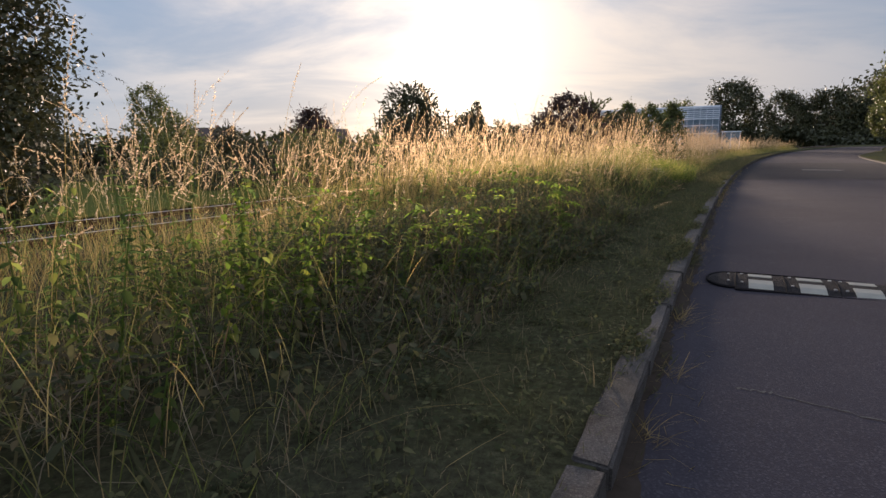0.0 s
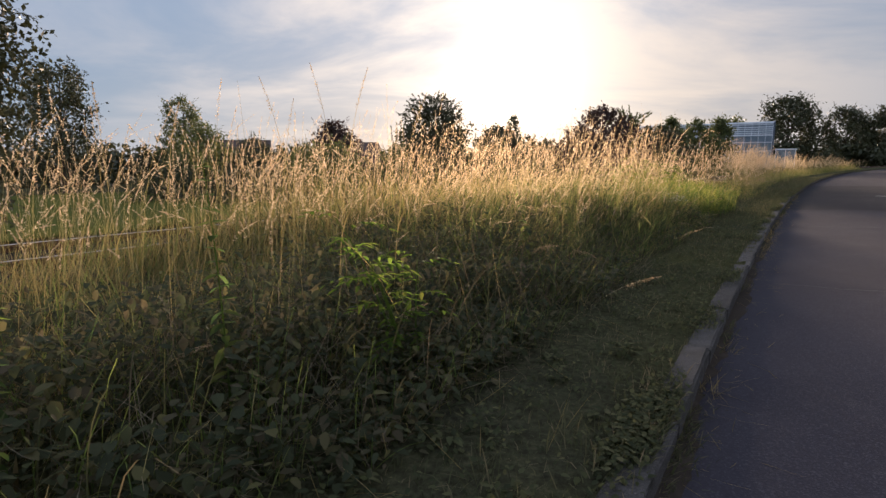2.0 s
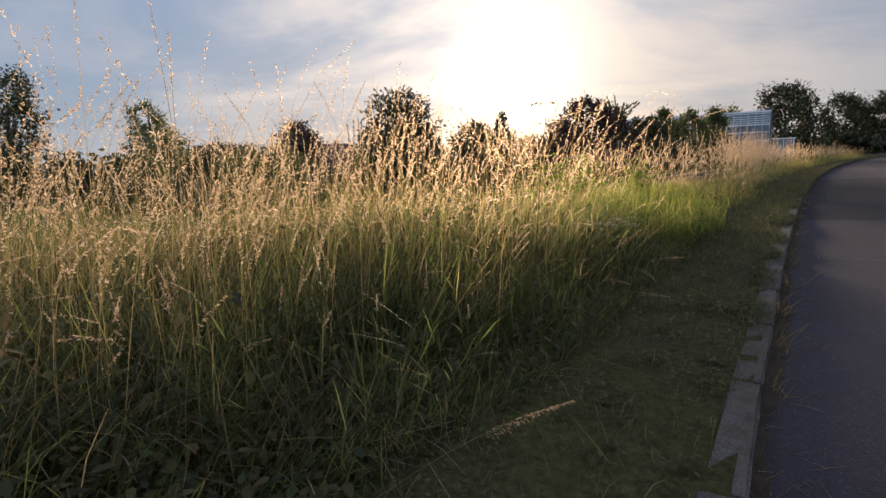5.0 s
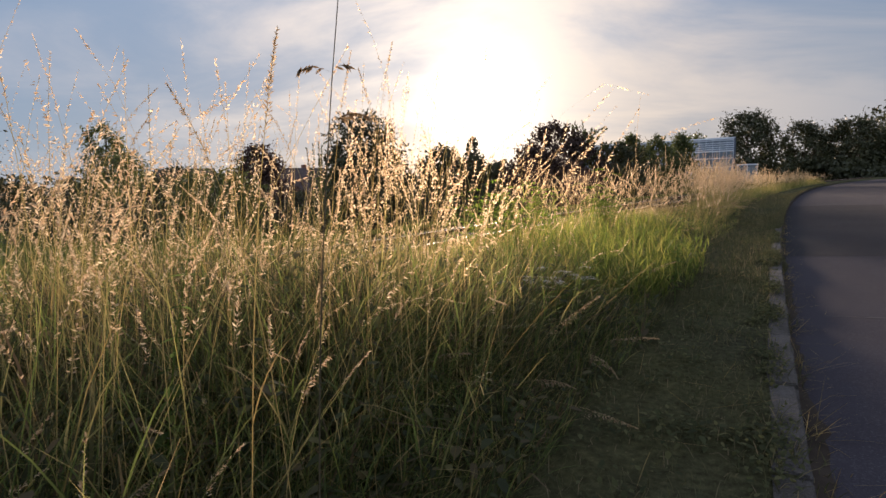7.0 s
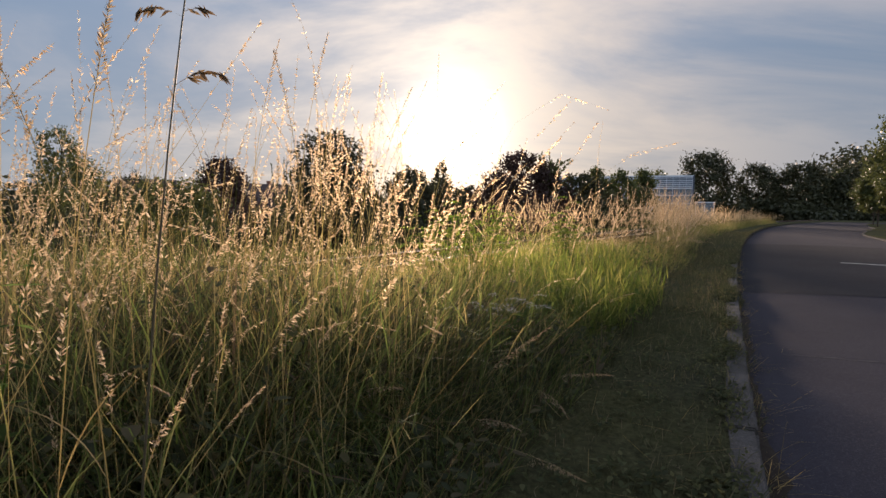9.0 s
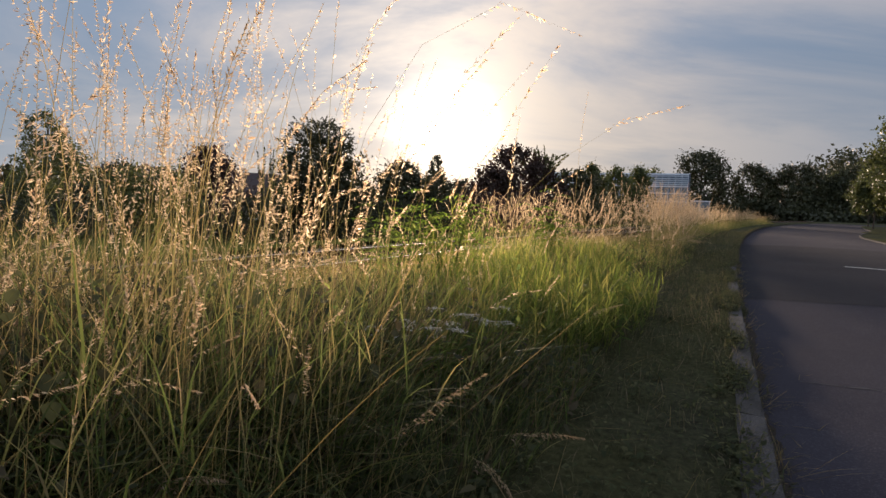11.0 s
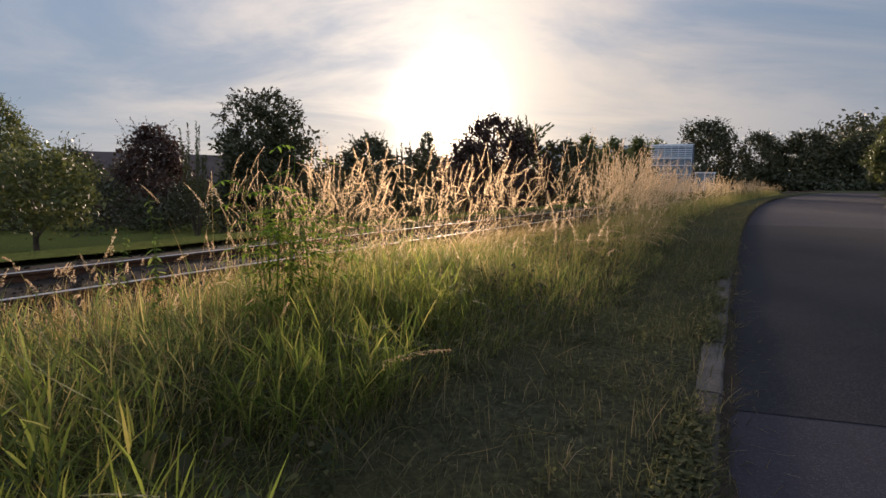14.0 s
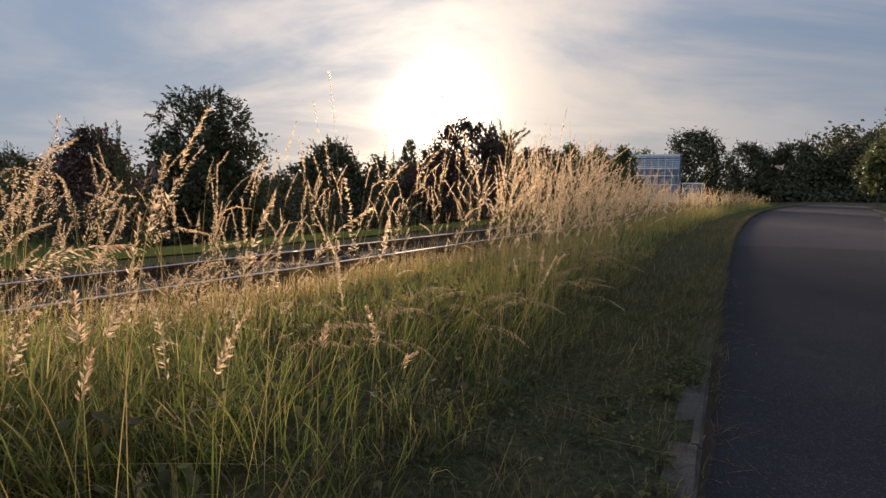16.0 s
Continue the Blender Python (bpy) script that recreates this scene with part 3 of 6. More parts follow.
def railway():
    top = thing("railway_track", "single railway track with shiny worn steel rails", "railway")
    yy = np.r_[np.arange(-12, 60, 0.75), np.arange(60, 130, 3.0)]
    head = [(-0.034, 0), (-0.034, -0.03), (-0.010, -0.045), (-0.010, -0.115), (-0.065, -0.130), (-0.065, -0.145),
            (0.065, -0.145), (0.065, -0.130), (0.010, -0.115), (0.010, -0.045), (0.034, -0.03), (0.034, 0)]
    for side in (-1, 1):
        bm = bmesh.new()
        cap = bmesh.new()
        last, lastc = None, None
        for y in yy:
            p, d, s = rail_frame(y)
            o = p + s * side * 0.7175
            ring = [bm.verts.new(o + s * a + Vector((0, 0, RAIL_TOP - 0.004 + b))) for a, b in head]
            rc = [cap.verts.new(o + s * a + Vector((0, 0, RAIL_TOP + b))) for a, b in ((-0.034, -0.016), (-0.030, -0.002), (0, 0.002), (0.030, -0.002), (0.034, -0.016))]
            if last:
                for k in range(len(head)):
                    bm.faces.new((last[k], last[(k + 1) % 12], ring[(k + 1) % 12], ring[k]))
                for k in range(4):
                    cap.faces.new((lastc[k], lastc[k + 1], rc[k + 1], rc[k]))
            last, lastc = ring, rc
        r = part("rail", bm, M["rust"], top, "rusty steel rail")
        part("rail_head", cap, M["rail"], r, "polished shiny rail head", True)
    sl = None
    y = -6.0
    k = 0
    while y < 62:
        p, d, s = rail_frame(y)
        if sl is None:
            b = box_bm((-1.25, -0.12, -0.16), (1.25, 0.12, 0.0), 0.015)
            sl = part("sleeper", b, M["sleeper"], top)
        else:
            o = sl.copy()
            scene.collection.objects.link(o)
            sl = o
        sl.matrix_basis = Matrix.Translation(p + Vector((0, 0, RAIL_TOP - 0.15))) @ pose(0, 0, 0, 0, 0, math.degrees(math.atan2(-d.x, d.y)))
        step = 0.62
        y += step * d.y
        k += 1
    # ballast bed
    bm = bmesh.new()
    rows = []
    prof = [(-2.1, -0.10), (-1.5, -0.055), (-0.9, -0.045), (0, -0.05), (0.9, -0.045), (1.5, -0.055), (2.1, -0.10)]
    for y in np.arange(-12, 110, 0.8):
        p, d, s = rail_frame(y)
        rows.append([bm.verts.new(p + s * a + Vector((0, 0, RAIL_TOP - 0.05 + b + 0.012 * math.sin(y * 3.1 + a * 5)))) for a, b in prof])
    for a, b in zip(rows, rows[1:]):
        for k in range(len(prof) - 1):
            bm.faces.new((a[k], a[k + 1], b[k + 1], b[k]))
    bed = part("ballast_bed", bm, M["ballast"])
    tagged(bed, "brown gravel ballast bed", "ballast", kind="structure")
    # loose stones
    n = 4500
    yb = rng.uniform(6, 34, n)
    xb = rail_x(yb)
    off = rng.normal(0, 0.9, n).clip(-1.9, 1.9)
    c = np.stack([xb + off * 0.82, yb - off * 0.56, np.full(n, RAIL_TOP - 0.10) - 0.03 * (np.abs(off) > 1.5)], 1)
    rad = rng.uniform(0.016, 0.038, n)
    base = np.array([(1, 0, 0), (-1, 0, 0), (0, 1, 0), (0, -1, 0), (0, 0, 1), (0, 0, -1)], float)
    v = c[:, None] + base[None] * rad[:, None, None] * rng.uniform(0.6, 1.3, (n, 6, 1))
    tri = np.array([(0, 2, 4), (2, 1, 4), (1, 3, 4), (3, 0, 4), (2, 0, 5), (1, 2, 5), (3, 1, 5), (0, 3, 5)])
    f = (np.arange(n)[:, None, None] * 6 + tri[None]).reshape(-1, 3)
    tagged(link_mesh("ballast_stones", v.reshape(-1, 3), f, M["ballast"]), "loose brown ballast stones", "gravel", kind="stuff")


railway()


# ---- grasses ----
def strips(root, az, length, lean, bend, width, nseg, face, power=1.4, tip=0.12):
    """Curved ribbons: returns vertices and quads, and the curve itself."""
    n = len(root)
    s = (np.arange(nseg) + 0.5) / nseg
    th = lean[:, None] + bend[:, None] * s[None] ** power
    step = (length / nseg)[:, None]
    r = np.concatenate([np.zeros((n, 1)), np.cumsum(np.sin(th) * step, 1)], 1)
    z = np.concatenate([np.zeros((n, 1)), np.cumsum(np.cos(th) * step, 1)], 1)
    d = np.stack([np.cos(az), np.sin(az), 0 * az], 1)
    side0 = np.stack([-np.sin(az), np.cos(az), 0 * az], 1)
    side = side0 * np.cos(face)[:, None] + d * np.sin(face)[:, None]
    p = root[:, None] + d[:, None] * r[..., None] + np.array([0, 0, 1.0]) * z[..., None]
    k = np.linspace(0, 1, nseg + 1)
    w = width[:, None] * (tip + (1 - tip) * (1 - k[None] ** 2.2)) * (0.6 + 0.4 * np.minimum(1, k[None] * 4))
    v = np.stack([p - side[:, None] * w[..., None] / 2, p + side[:, None] * w[..., None] / 2], 2)
    m = (nseg + 1) * 2
    i = (np.arange(n)[:, None] * m + np.arange(nseg)[None] * 2).ravel()
    f = np.stack([i, i + 1, i + 3, i + 2], 1)
    return v.reshape(-1, 3), f, p, d


def spikelets(p, d, count, start, spread, size, droop, seedless=0.0):
    """Small diamond-shaped husks round the upper part of each stem p (n, k, 3)."""
    n, k, _ = p.shape
    c = int(count)
    f = start[:, None] + (1 - start[:, None]) * rng.random((n, c)) ** 0.85
    t = f * (k - 1)
    i = np.clip(t.astype(int), 0, k - 2)
    w = (t - i)[..., None]
    a = np.take_along_axis(p, i[..., None].repeat(3, -1), 1)
    b = np.take_along_axis(p, (i + 1)[..., None].repeat(3, -1), 1)
    q = a * (1 - w) + b * w
    tan = b - a
    tan /= np.linalg.norm(tan, axis=-1, keepdims=True) + 1e-9
    out = rng.normal(size=(n, c, 3))
    out -= (out * tan).sum(-1, keepdims=True) * tan
    out /= np.linalg.norm(out, axis=-1, keepdims=True) + 1e-9
    shape = (1.05 - (f - start[:, None]) / (1 - start[:, None])) * rng.uniform(0.25, 1, (n, c))
    reach = spread[:, None] * shape
    q = q + out * reach[..., None] + tan * reach[..., None] * 0.9
    q[..., 2] -= droop[:, None] * reach * 1.2
    ax = tan * 0.9 + out * 0.55
    ax[..., 2] -= droop[:, None] * 1.1
    ax /= np.linalg.norm(ax, axis=-1, keepdims=True) + 1e-9
    wd = np.cross(ax, rng.normal(size=(n, c, 3)))
    wd /= np.linalg.norm(wd, axis=-1, keepdims=True) + 1e-9
    L = (size[:, None] * rng.uniform(0.7, 1.3, (n, c)))[..., None]
    v = np.stack([q - ax * L * 0.5, q + wd * L * 0.15, q + ax * L * 0.65, q - wd * L * 0.15], 2)
    fi = np.arange(n * c)[:, None] * 4 + np.arange(4)[None]
    return v.reshape(-1, 3), fi


def scatter(n, y0, y1, u0, u1, keep):
    """Places on the verge: y along the road, u across it from the kerb."""
    out = []
    got = 0
    while got < n:
        y = rng.uniform(y0, y1, n)
        u = rng.uniform(u0, u1, n)
        ok = rng.random(n) < keep(y, u)
        s = np.stack([kerb_x(y[ok]) - u[ok], y[ok]], 1)
        out.append(s)
        got += len(s)
    xy = np.concatenate(out)[:n]
    return xy


def rooted(xy, sink=0.01):
    return np.c_[xy, ground_z(xy[:, 0], xy[:, 1]) - sink]


def edge_u(y):
    """Where the tall growth begins beside the mown strip."""
    y = np.asarray(y, float)
    base = 0.92 + 0.20 * smooth(6.5, 9.0, y) + 0.34 * smooth(12.2, 13.4, y) - 0.30 * smooth(17.0, 18.6, y) + 0.40 * smooth(22, 26, y)
    return base + 0.09 * np.sin(y * 0.9) + 0.07 * np.sin(y * 2.3 + 1)


def grow_h(y, u):
    """Height of the mass of blades."""
    e = smooth(-0.05, 0.9, u - edge_u(y))
    main = 0.42 + 0.30 * smooth(6.5, 9.5, y) * (1 - smooth(12.5, 14.5, y)) - 0.22 * smooth(13.0, 15.5, y) * smooth(1.6, 2.6, u) * (1 - smooth(60, 70, y)) + 0.10 * smooth(19, 22, y) * (1 - smooth(2.0, 3.2, u)) + 0.2 * smooth(26, 30, y)
    back = 1 - 0.55 * smooth(-2.6, -1.2, u - rail_u(y))
    return (0.16 + (main - 0.16) * e) * back * (1 + 0.32 * wave(y, u, 1.9, 4))


def beside_track(y, u):
    return np.abs(u - rail_u(y)) > 1.9


def meadow(name, n, y0, y1, mat, label, wide, hk, keep, nseg=4, lean=0.22, bend=1.0, u0=0.95, u1=8.0):
    xy = scatter(n, y0, y1, u0, u1, lambda y, u: (u > edge_u(y) - 0.15) * beside_track(y, u) * (u < rail_u(y)) * keep(y, u))
    y = xy[:, 1]
    u = kerb_x(y) - xy[:, 0]
    h = grow_h(y, u) * hk * rng.uniform(0.55, 1.25, n)
    # neighbours lean the same way, in swirls
    az = 4.0 * wave(y, u, 1.6, 12) + rng.normal(0, 0.9, n)
    tilt = 0.12 + 0.28 * np.abs(wave(y, u, 2.4, 15)) + np.abs(rng.normal(0, lean, n))
    v, f, _, _ = strips(rooted(xy), az, h * 1.2, tilt, np.abs(rng.normal(0, bend, n)), wide * rng.uniform(0.6, 1.3, n), nseg, rng.uniform(-0.9, 0.9, n))
    return tagged(link_mesh(name, v, f, mat), label, "grass", kind="stuff")


gap_keep = lambda y, u: 1 - 0.80 * smooth(12.6, 13.4, y) * (1 - smooth(15.2, 16.2, y)) * (1 - smooth(2.6, 3.4, u)) - 0.45 * smooth(16.0, 17.0, y) * (1 - smooth(19.5, 21, y)) * smooth(1.3, 1.7, u) - 0.55 * (1 - smooth(7.0, 8.5, y)) * smooth(1.8, 2.6, u)
flat_keep = lambda y, u: gap_keep(y, u) * (0.4 + 0.6 * (wave(y, u, 2.3, 1) > -0.35)) * (1 - 0.70 * (1 - smooth(6.5, 8.5, y)) * (1 - smooth(1.8, 2.8, u)))
lush_at = lambda y, u: np.clip(0.07 + 0.9 * smooth(12.8, 14.0, y) * (1 - smooth(24, 27, y)) - 0.35 * smooth(3.6, 4.6, u), 0, 1)
straw_at = lambda y, u: gap_keep(y, u) * (1 - 0.7 * (1 - smooth(4.0, 6.0, y)) * (1 - smooth(3.6, 4.6, u))) * (1 - 0.70 * smooth(8.0, 9.0, y) * (1 - smooth(11.8, 12.8, y)) * (1 - smooth(2.8, 3.8, u))) * (1 - 0.5 * smooth(17, 19, y)) * (1 - 0.82 * (1 - smooth(6.5, 8.5, y)) * (1 - smooth(1.8, 2.8, u))) * np.clip(0.55 + 0.45 * wave(y, u, 1.3, 7) - 0.45 * smooth(13, 14.5, y) * (1 - smooth(18.5, 21, y)) + 0.4 * smooth(3.4, 4.4, u), 0.03, 1)

meadow("meadow_grass", 27000, 0.5, 26, M["blade"], "tall green and yellowing meadow grass blades", 0.0055, 1.0, flat_keep, 3)
meadow("fresh_grass", 12500, 1.0, 24, M["lush"], "fresh bright green grass blades", 0.0062, 0.90, lush_at, 4, lean=0.5, bend=1.1)
meadow("straw_grass", 17000, 0.5, 26, M["straw"], "dry straw-coloured grass blades", 0.0038, 1.0, straw_at, 3, lean=0.35)
# wide dark blades added to block the low sun near the ground
meadow("understory_grass", 15000, 0.5, 25, M["under"], "broad dark leaves added to shade the low meadow", 0.017, 0.72, lambda y, u: (0.12 + 0.88 * smooth(7.5, 9, y) * (1 - 0.8 * smooth(12.5, 13.5, y))) * gap_keep(y, u) ** 2, 2, lean=0.3)
# filler blades: shade deep in the meadow put in as denser, darker grass
meadow("thicket_grass", 4500, 9.6, 13.2, M["under"], "dense dark grass added for shade deep in the meadow", 0.016, 0.75, lambda y, u: smooth(2.0, 2.8, u), 2, lean=0.3, u1=6.0)
meadow("thicket_grass", 7500, 8.2, 13.6, M["under"], "dense dark grass added for shade deep in the meadow", 0.013, 0.85, lambda y, u: smooth(1.6, 2.6, u), 3, lean=0.3, u1=6.0)
meadow("thicket_grass", 3600, 13.0, 18.4, M["under"], "dense dark grass added for shade deep in the meadow", 0.012, 0.95, lambda y, u: smooth(1.8, 2.4, u) * (1 - smooth(3.6, 4.4, u)), 3, lean=0.3, u1=5.0)
meadow("edge_grass", 8000, 7.4, 13.0, M["edge"], "leaning green grass blades at the meadow edge", 0.0058, 0.95, lambda y, u: 1 - smooth(2.6, 4.2, u), 5, lean=0.45, bend=1.3, u1=4.6)
meadow("far_meadow_grass", 12000, 26, 75, M["blade"], "tall meadow grass along the road bend", 0.018, 0.85, flat_keep, 3)
meadow("far_straw_grass", 2600, 26, 75, M["straw"], "dry golden grass along the road bend", 0.013, 0.95, flat_keep, 3)


def culms(name, cx, cy, r, n, h, mat, label, blades=13, long=0.15, wide=0.0085):
    """Upright leafy shoots: a thin stem with short stiff blades set along it."""
    a, q = rng.uniform(0, 2 * np.pi, n), r * np.sqrt(rng.random(n))
    xy = np.stack([cx + q * np.cos(a), cy + q * np.sin(a)], 1)
    hh = h * rng.uniform(0.55, 1.15, n) * (1 - 0.25 * (q / r) ** 2)
    v, f, p, _ = strips(rooted(xy), a + rng.normal(0, 1.2, n), hh, np.abs(rng.normal(0.05, 0.17, n)) + 0.12 * q / r, np.abs(rng.normal(0.15, 0.25, n)), 0.0036 * rng.uniform(0.7, 1.2, n), 5, rng.uniform(-1, 1, n), tip=0.4)
    k = rng.uniform(0.12, 1.0, (n, blades)) * 5
    i = np.clip(k.astype(int), 0, 4)
    w = (k - i)[..., None]
    base = p[np.arange(n)[:, None], i] * (1 - w) + p[np.arange(n)[:, None], i + 1] * w
    m = n * blades
    v2, f2, _, _ = strips(base.reshape(-1, 3), rng.uniform(0, 6.3, m), long * rng.uniform(0.45, 1.6, m), rng.uniform(0.15, 1.5, m), np.abs(rng.normal(0.05, 0.35, m)), wide * rng.uniform(0.55, 1.25, m), 3, rng.uniform(-0.7, 0.7, m), 2.0, 0.04)
    return tagged(link_mesh(name, np.concatenate([v, v2]), np.concatenate([f, f2 + len(v)]), mat), label, "grass clump", kind="stuff")


for cx, cy, r, n, h in [(5.15, 13.15, 0.45, 110, 0.58), (4.75, 12.95, 0.45, 100, 0.62), (5.5, 13.45, 0.40, 100, 0.50), (5.95, 14.05, 0.45, 95, 0.52), (5.50, 14.45, 0.45, 80, 0.70), (5.05, 14.40, 0.42, 95, 0.95), (4.75, 13.95, 0.50, 70, 0.74), (5.35, 13.75, 0.50, 85, 0.50),
                        (6.35, 14.75, 0.45, 120, 0.48), (5.90, 15.2, 0.55, 80, 0.62), (7.05, 17.5, 0.42, 130, 0.52), (6.7, 16.4, 0.45, 120, 0.45), (4.9, 13.3, 0.5, 90, 0.45)]:
    culms("grass_clump", cx, cy, r, n, h, M["lush"], "bright green leafy grass clump in the meadow")
for cx, cy, r, n, h in [(4.2, 13.3, 0.6, 100, 0.62), (7.2, 18.6, 0.6, 240, 0.42), (6.3, 17.6, 0.7, 300, 0.45), (7.9, 19.2, 0.55, 200, 0.40), (6.9, 19.2, 0.7, 260, 0.45), (5.6, 16.2, 0.7, 260, 0.5),
                        (2.9, 9.2, 0.6, 60, 0.62), (3.6, 10.6, 0.6, 60, 0.62), (4.2, 11.8, 0.6, 60, 0.6)]:
    culms("meadow_clump", cx, cy, r, n, h, M["blade"], "green and yellowing leafy grass clump", 9, 0.18, 0.0075)


def stalks(name, n, y0, y1, keep, height, label, count=110, spread=0.0145, size=0.0090, nseg=11, wide=0.0025, u1=8.0, start=0.78, droop=0.6, bend=0.55, lean=0.15, clear=1.9, uneven=0.20):
    xy = scatter(n, y0, y1, 1.0, u1, lambda y, u: (u > edge_u(y) + 0.05) * (rail_u(y) - u > clear) * keep(y, u))
    y = xy[:, 1]
    u = kerb_x(y) - xy[:, 0]
    h = height(y, u) * rng.normal(0.93, uneven, n).clip(0.45, 1.42)
    # heads nod every way, a little more to the right
    az = np.where(rng.random(n) < 0.45, rng.normal(0.1, 0.9, n), rng.uniform(0, 6.3, n)) + 0.8 * wave(y, u, 3.0, 5)
    v, f, p, d = strips(rooted(xy), az, h, np.abs(rng.normal(0, lean, n)) + 0.35 * (rng.random(n) < 0.10), rng.gamma(1.5, bend / 1.5, n).clip(0, 2.2), wide * rng.uniform(0.7, 1.2, n), nseg, rng.uniform(-1.5, 1.5, n), 4.0, 0.35)
    tagged(link_mesh(name + "_stems", v, f, M["straw_stem"]), "thin dry stems of " + label, "grass", kind="stuff")
    fat = rng.uniform(0.3, 1.0, n)
    v2, f2 = spikelets(p, d, count, start + rng.uniform(-0.05, 0.08, n), spread * fat, size * rng.uniform(0.85, 1.2, n), droop * rng.uniform(0.2, 1.2, n))
    tagged(link_mesh(name + "_heads", v2, f2, M["head"]), "golden seed heads of " + label, "grass", kind="stuff")


near_tall = lambda y, u: (1 - smooth(11.9, 13.1, y)) * (0.42 + 0.58 * smooth(5.5, 8.5, y)) * np.clip(0.5 + 0.9 * wave(y, u, 3.4, 9) + 0.3 * wave(y, u, 1.1, 2), 0.06, 1) * np.maximum(smooth(0.1, 0.9, u - edge_u(y)), 0.9 * smooth(10.4, 11.0, y) * smooth(0.0, 0.35, u - edge_u(y))) * (1 - (1 - smooth(7.5, 9.0, y)) * (1 - smooth(1.5 + 0.5 * smooth(3, 5, y), 2.4 + 0.5 * smooth(3, 5, y), u)))
band = lambda y, u: smooth(17.0, 18.6, y) * (0.20 + 0.80 * smooth(19.4, 20.8, y)) * (1 - 0.88 * (1 - smooth(20.2, 21.4, y)) * smooth(1.4, 1.8, u)) * np.clip(0.55 + 0.9 * wave(y, u, 1.1, 5), 0.05, 1) * (1 - 0.84 * smooth(1.8, 2.4, u - 0.16 * np.clip(y - 20.5, 0, 14))) * (1 - smooth(4.0, 4.8, u)) * (0.4 + 0.6 * (wave(y, u, 2.0, 3) > -0.3))
sparse = lambda y, u: smooth(13, 14, y) * (1 - 0.6 * smooth(18, 19, y) * (1 - smooth(24, 26, y))) * smooth(2.0, 3.0, u) * (0.35 + 0.65 * smooth(3.2, 4.4, u))
stalks("tall_oat_grass", 2400, 0.8, 13.5, near_tall, lambda y, u: 1.17 + 0.17 * smooth(6, 9.5, y) + 0.12 * wave(y, u, 1.9, 6) - 0.10 * smooth(3.6, 6, u), "tall meadow grass", 52, size=0.0120, nseg=8)
short_at = lambda y, u: smooth(7.2, 8.4, y) * (1 - smooth(11.9, 13.1, y)) * smooth(0.15, 0.9, u - edge_u(y)) * (1 - smooth(4.5, 6.0, u)) * np.clip(0.55 + 0.8 * wave(y, u, 2.7, 14), 0.08, 1)
stalks("short_oat_grass", 1100, 7.2, 13.2, short_at, lambda y, u: 0.92 + 0.10 * wave(y, u, 2.1, 4), "shorter meadow grass", 52, 0.014, 0.0104, nseg=7, start=0.76, bend=0.7, lean=0.2)
plume_h = lambda y, u: 1.26 + 0.08 * smooth(1.2, 2.0, u) + 0.08 * wave(y, u, 1.0, 8) - 0.38 * (1 - smooth(18.8, 20.6, y))
stalks("golden_plume_grass", 540, 17.4, 24, band, plume_h, "golden plume grass", 96, 0.021, 0.0152, start=0.76, droop=0.5, bend=0.5)
stalks("bend_plume_grass", 680, 24, 34, band, plume_h, "golden plume grass along the bend", 70, 0.034, 0.0240, start=0.74, droop=0.5, bend=0.7, wide=0.004)
tuft = lambda y, u: np.exp(-(((kerb_x(y) - u - 3.84) / 0.22) ** 2 + ((y - 11.1) / 0.26) ** 2))
stalks("tall_tuft_grass", 46, 10.4, 11.8, tuft, lambda y, u: 1.56 + 0 * y, "tall dense grass tuft", 150, 0.020, 0.0086, start=0.74, droop=0.6, bend=0.4, lean=0.08, uneven=0.09)
drift = lambda y, u: smooth(18.8, 19.6, y) * (1 - smooth(22.0, 24.0, y)) * smooth(1.6, 2.2, u) * np.clip(0.09 + 1.2 * np.exp(-(((kerb_x(y) - u - 5.55) / 0.60) ** 2 + ((y - 20.3) / 0.9) ** 2)), 0, 1) * np.clip(0.45 + 0.8 * wave(y, u, 3.2, 4), 0.08, 1)
stalks("pale_plume_grass", 170, 18.6, 24, drift, lambda y, u: 0.98 + 0.22 * smooth(4.0, 5.2, u) + 0.12 * wave(y, u, 2.2, 8), "pale nodding grass", 140, 0.024, 0.0105, start=0.74, droop=0.8, bend=0.6, lean=0.20, clear=1.2)
stand = lambda y, u: smooth(6.1, 6.6, kerb_x(y) - u) * (1 - smooth(7.7, 8.3, kerb_x(y) - u)) * smooth(17.6, 18.2, y) * (1 - smooth(19.3, 20.2, y)) * np.clip(0.45 + 0.9 * wave(y, u, 3.0, 6), 0.08, 1)
stalks("stand_grass", 75, 17.6, 20.8, stand, lambda y, u: 1.18 + 0.12 * wave(y, u, 2.4, 3), "golden meadow grass stand", 190, 0.036, 0.0105, start=0.76, droop=0.9, bend=0.7, lean=0.14, uneven=0.14)
clump = lambda y, u: np.exp(-(((kerb_x(y) - u - 6.3) / 0.26) ** 2 + ((y - 19.3) / 0.45) ** 2))
stalks("nodding_clump_grass", 46, 18.2, 20.4, clump, lambda y, u: 1.32 + 0 * y, "dense nodding grass clump beside the track", 200, 0.034, 0.0105, start=0.72, droop=0.9, bend=0.8, lean=0.14, uneven=0.12)
fine_at = lambda y, u: smooth(5.3, 5.9, kerb_x(y) - u) * (1 - smooth(8.0, 8.6, kerb_x(y) - u)) * smooth(17.6, 18.6, y) * (1 - smooth(20.6, 22.5, y)) * smooth(1.9, 2.3, u) * np.clip(0.6 + 0.8 * wave(y, u, 2.6, 9), 0.1, 1)
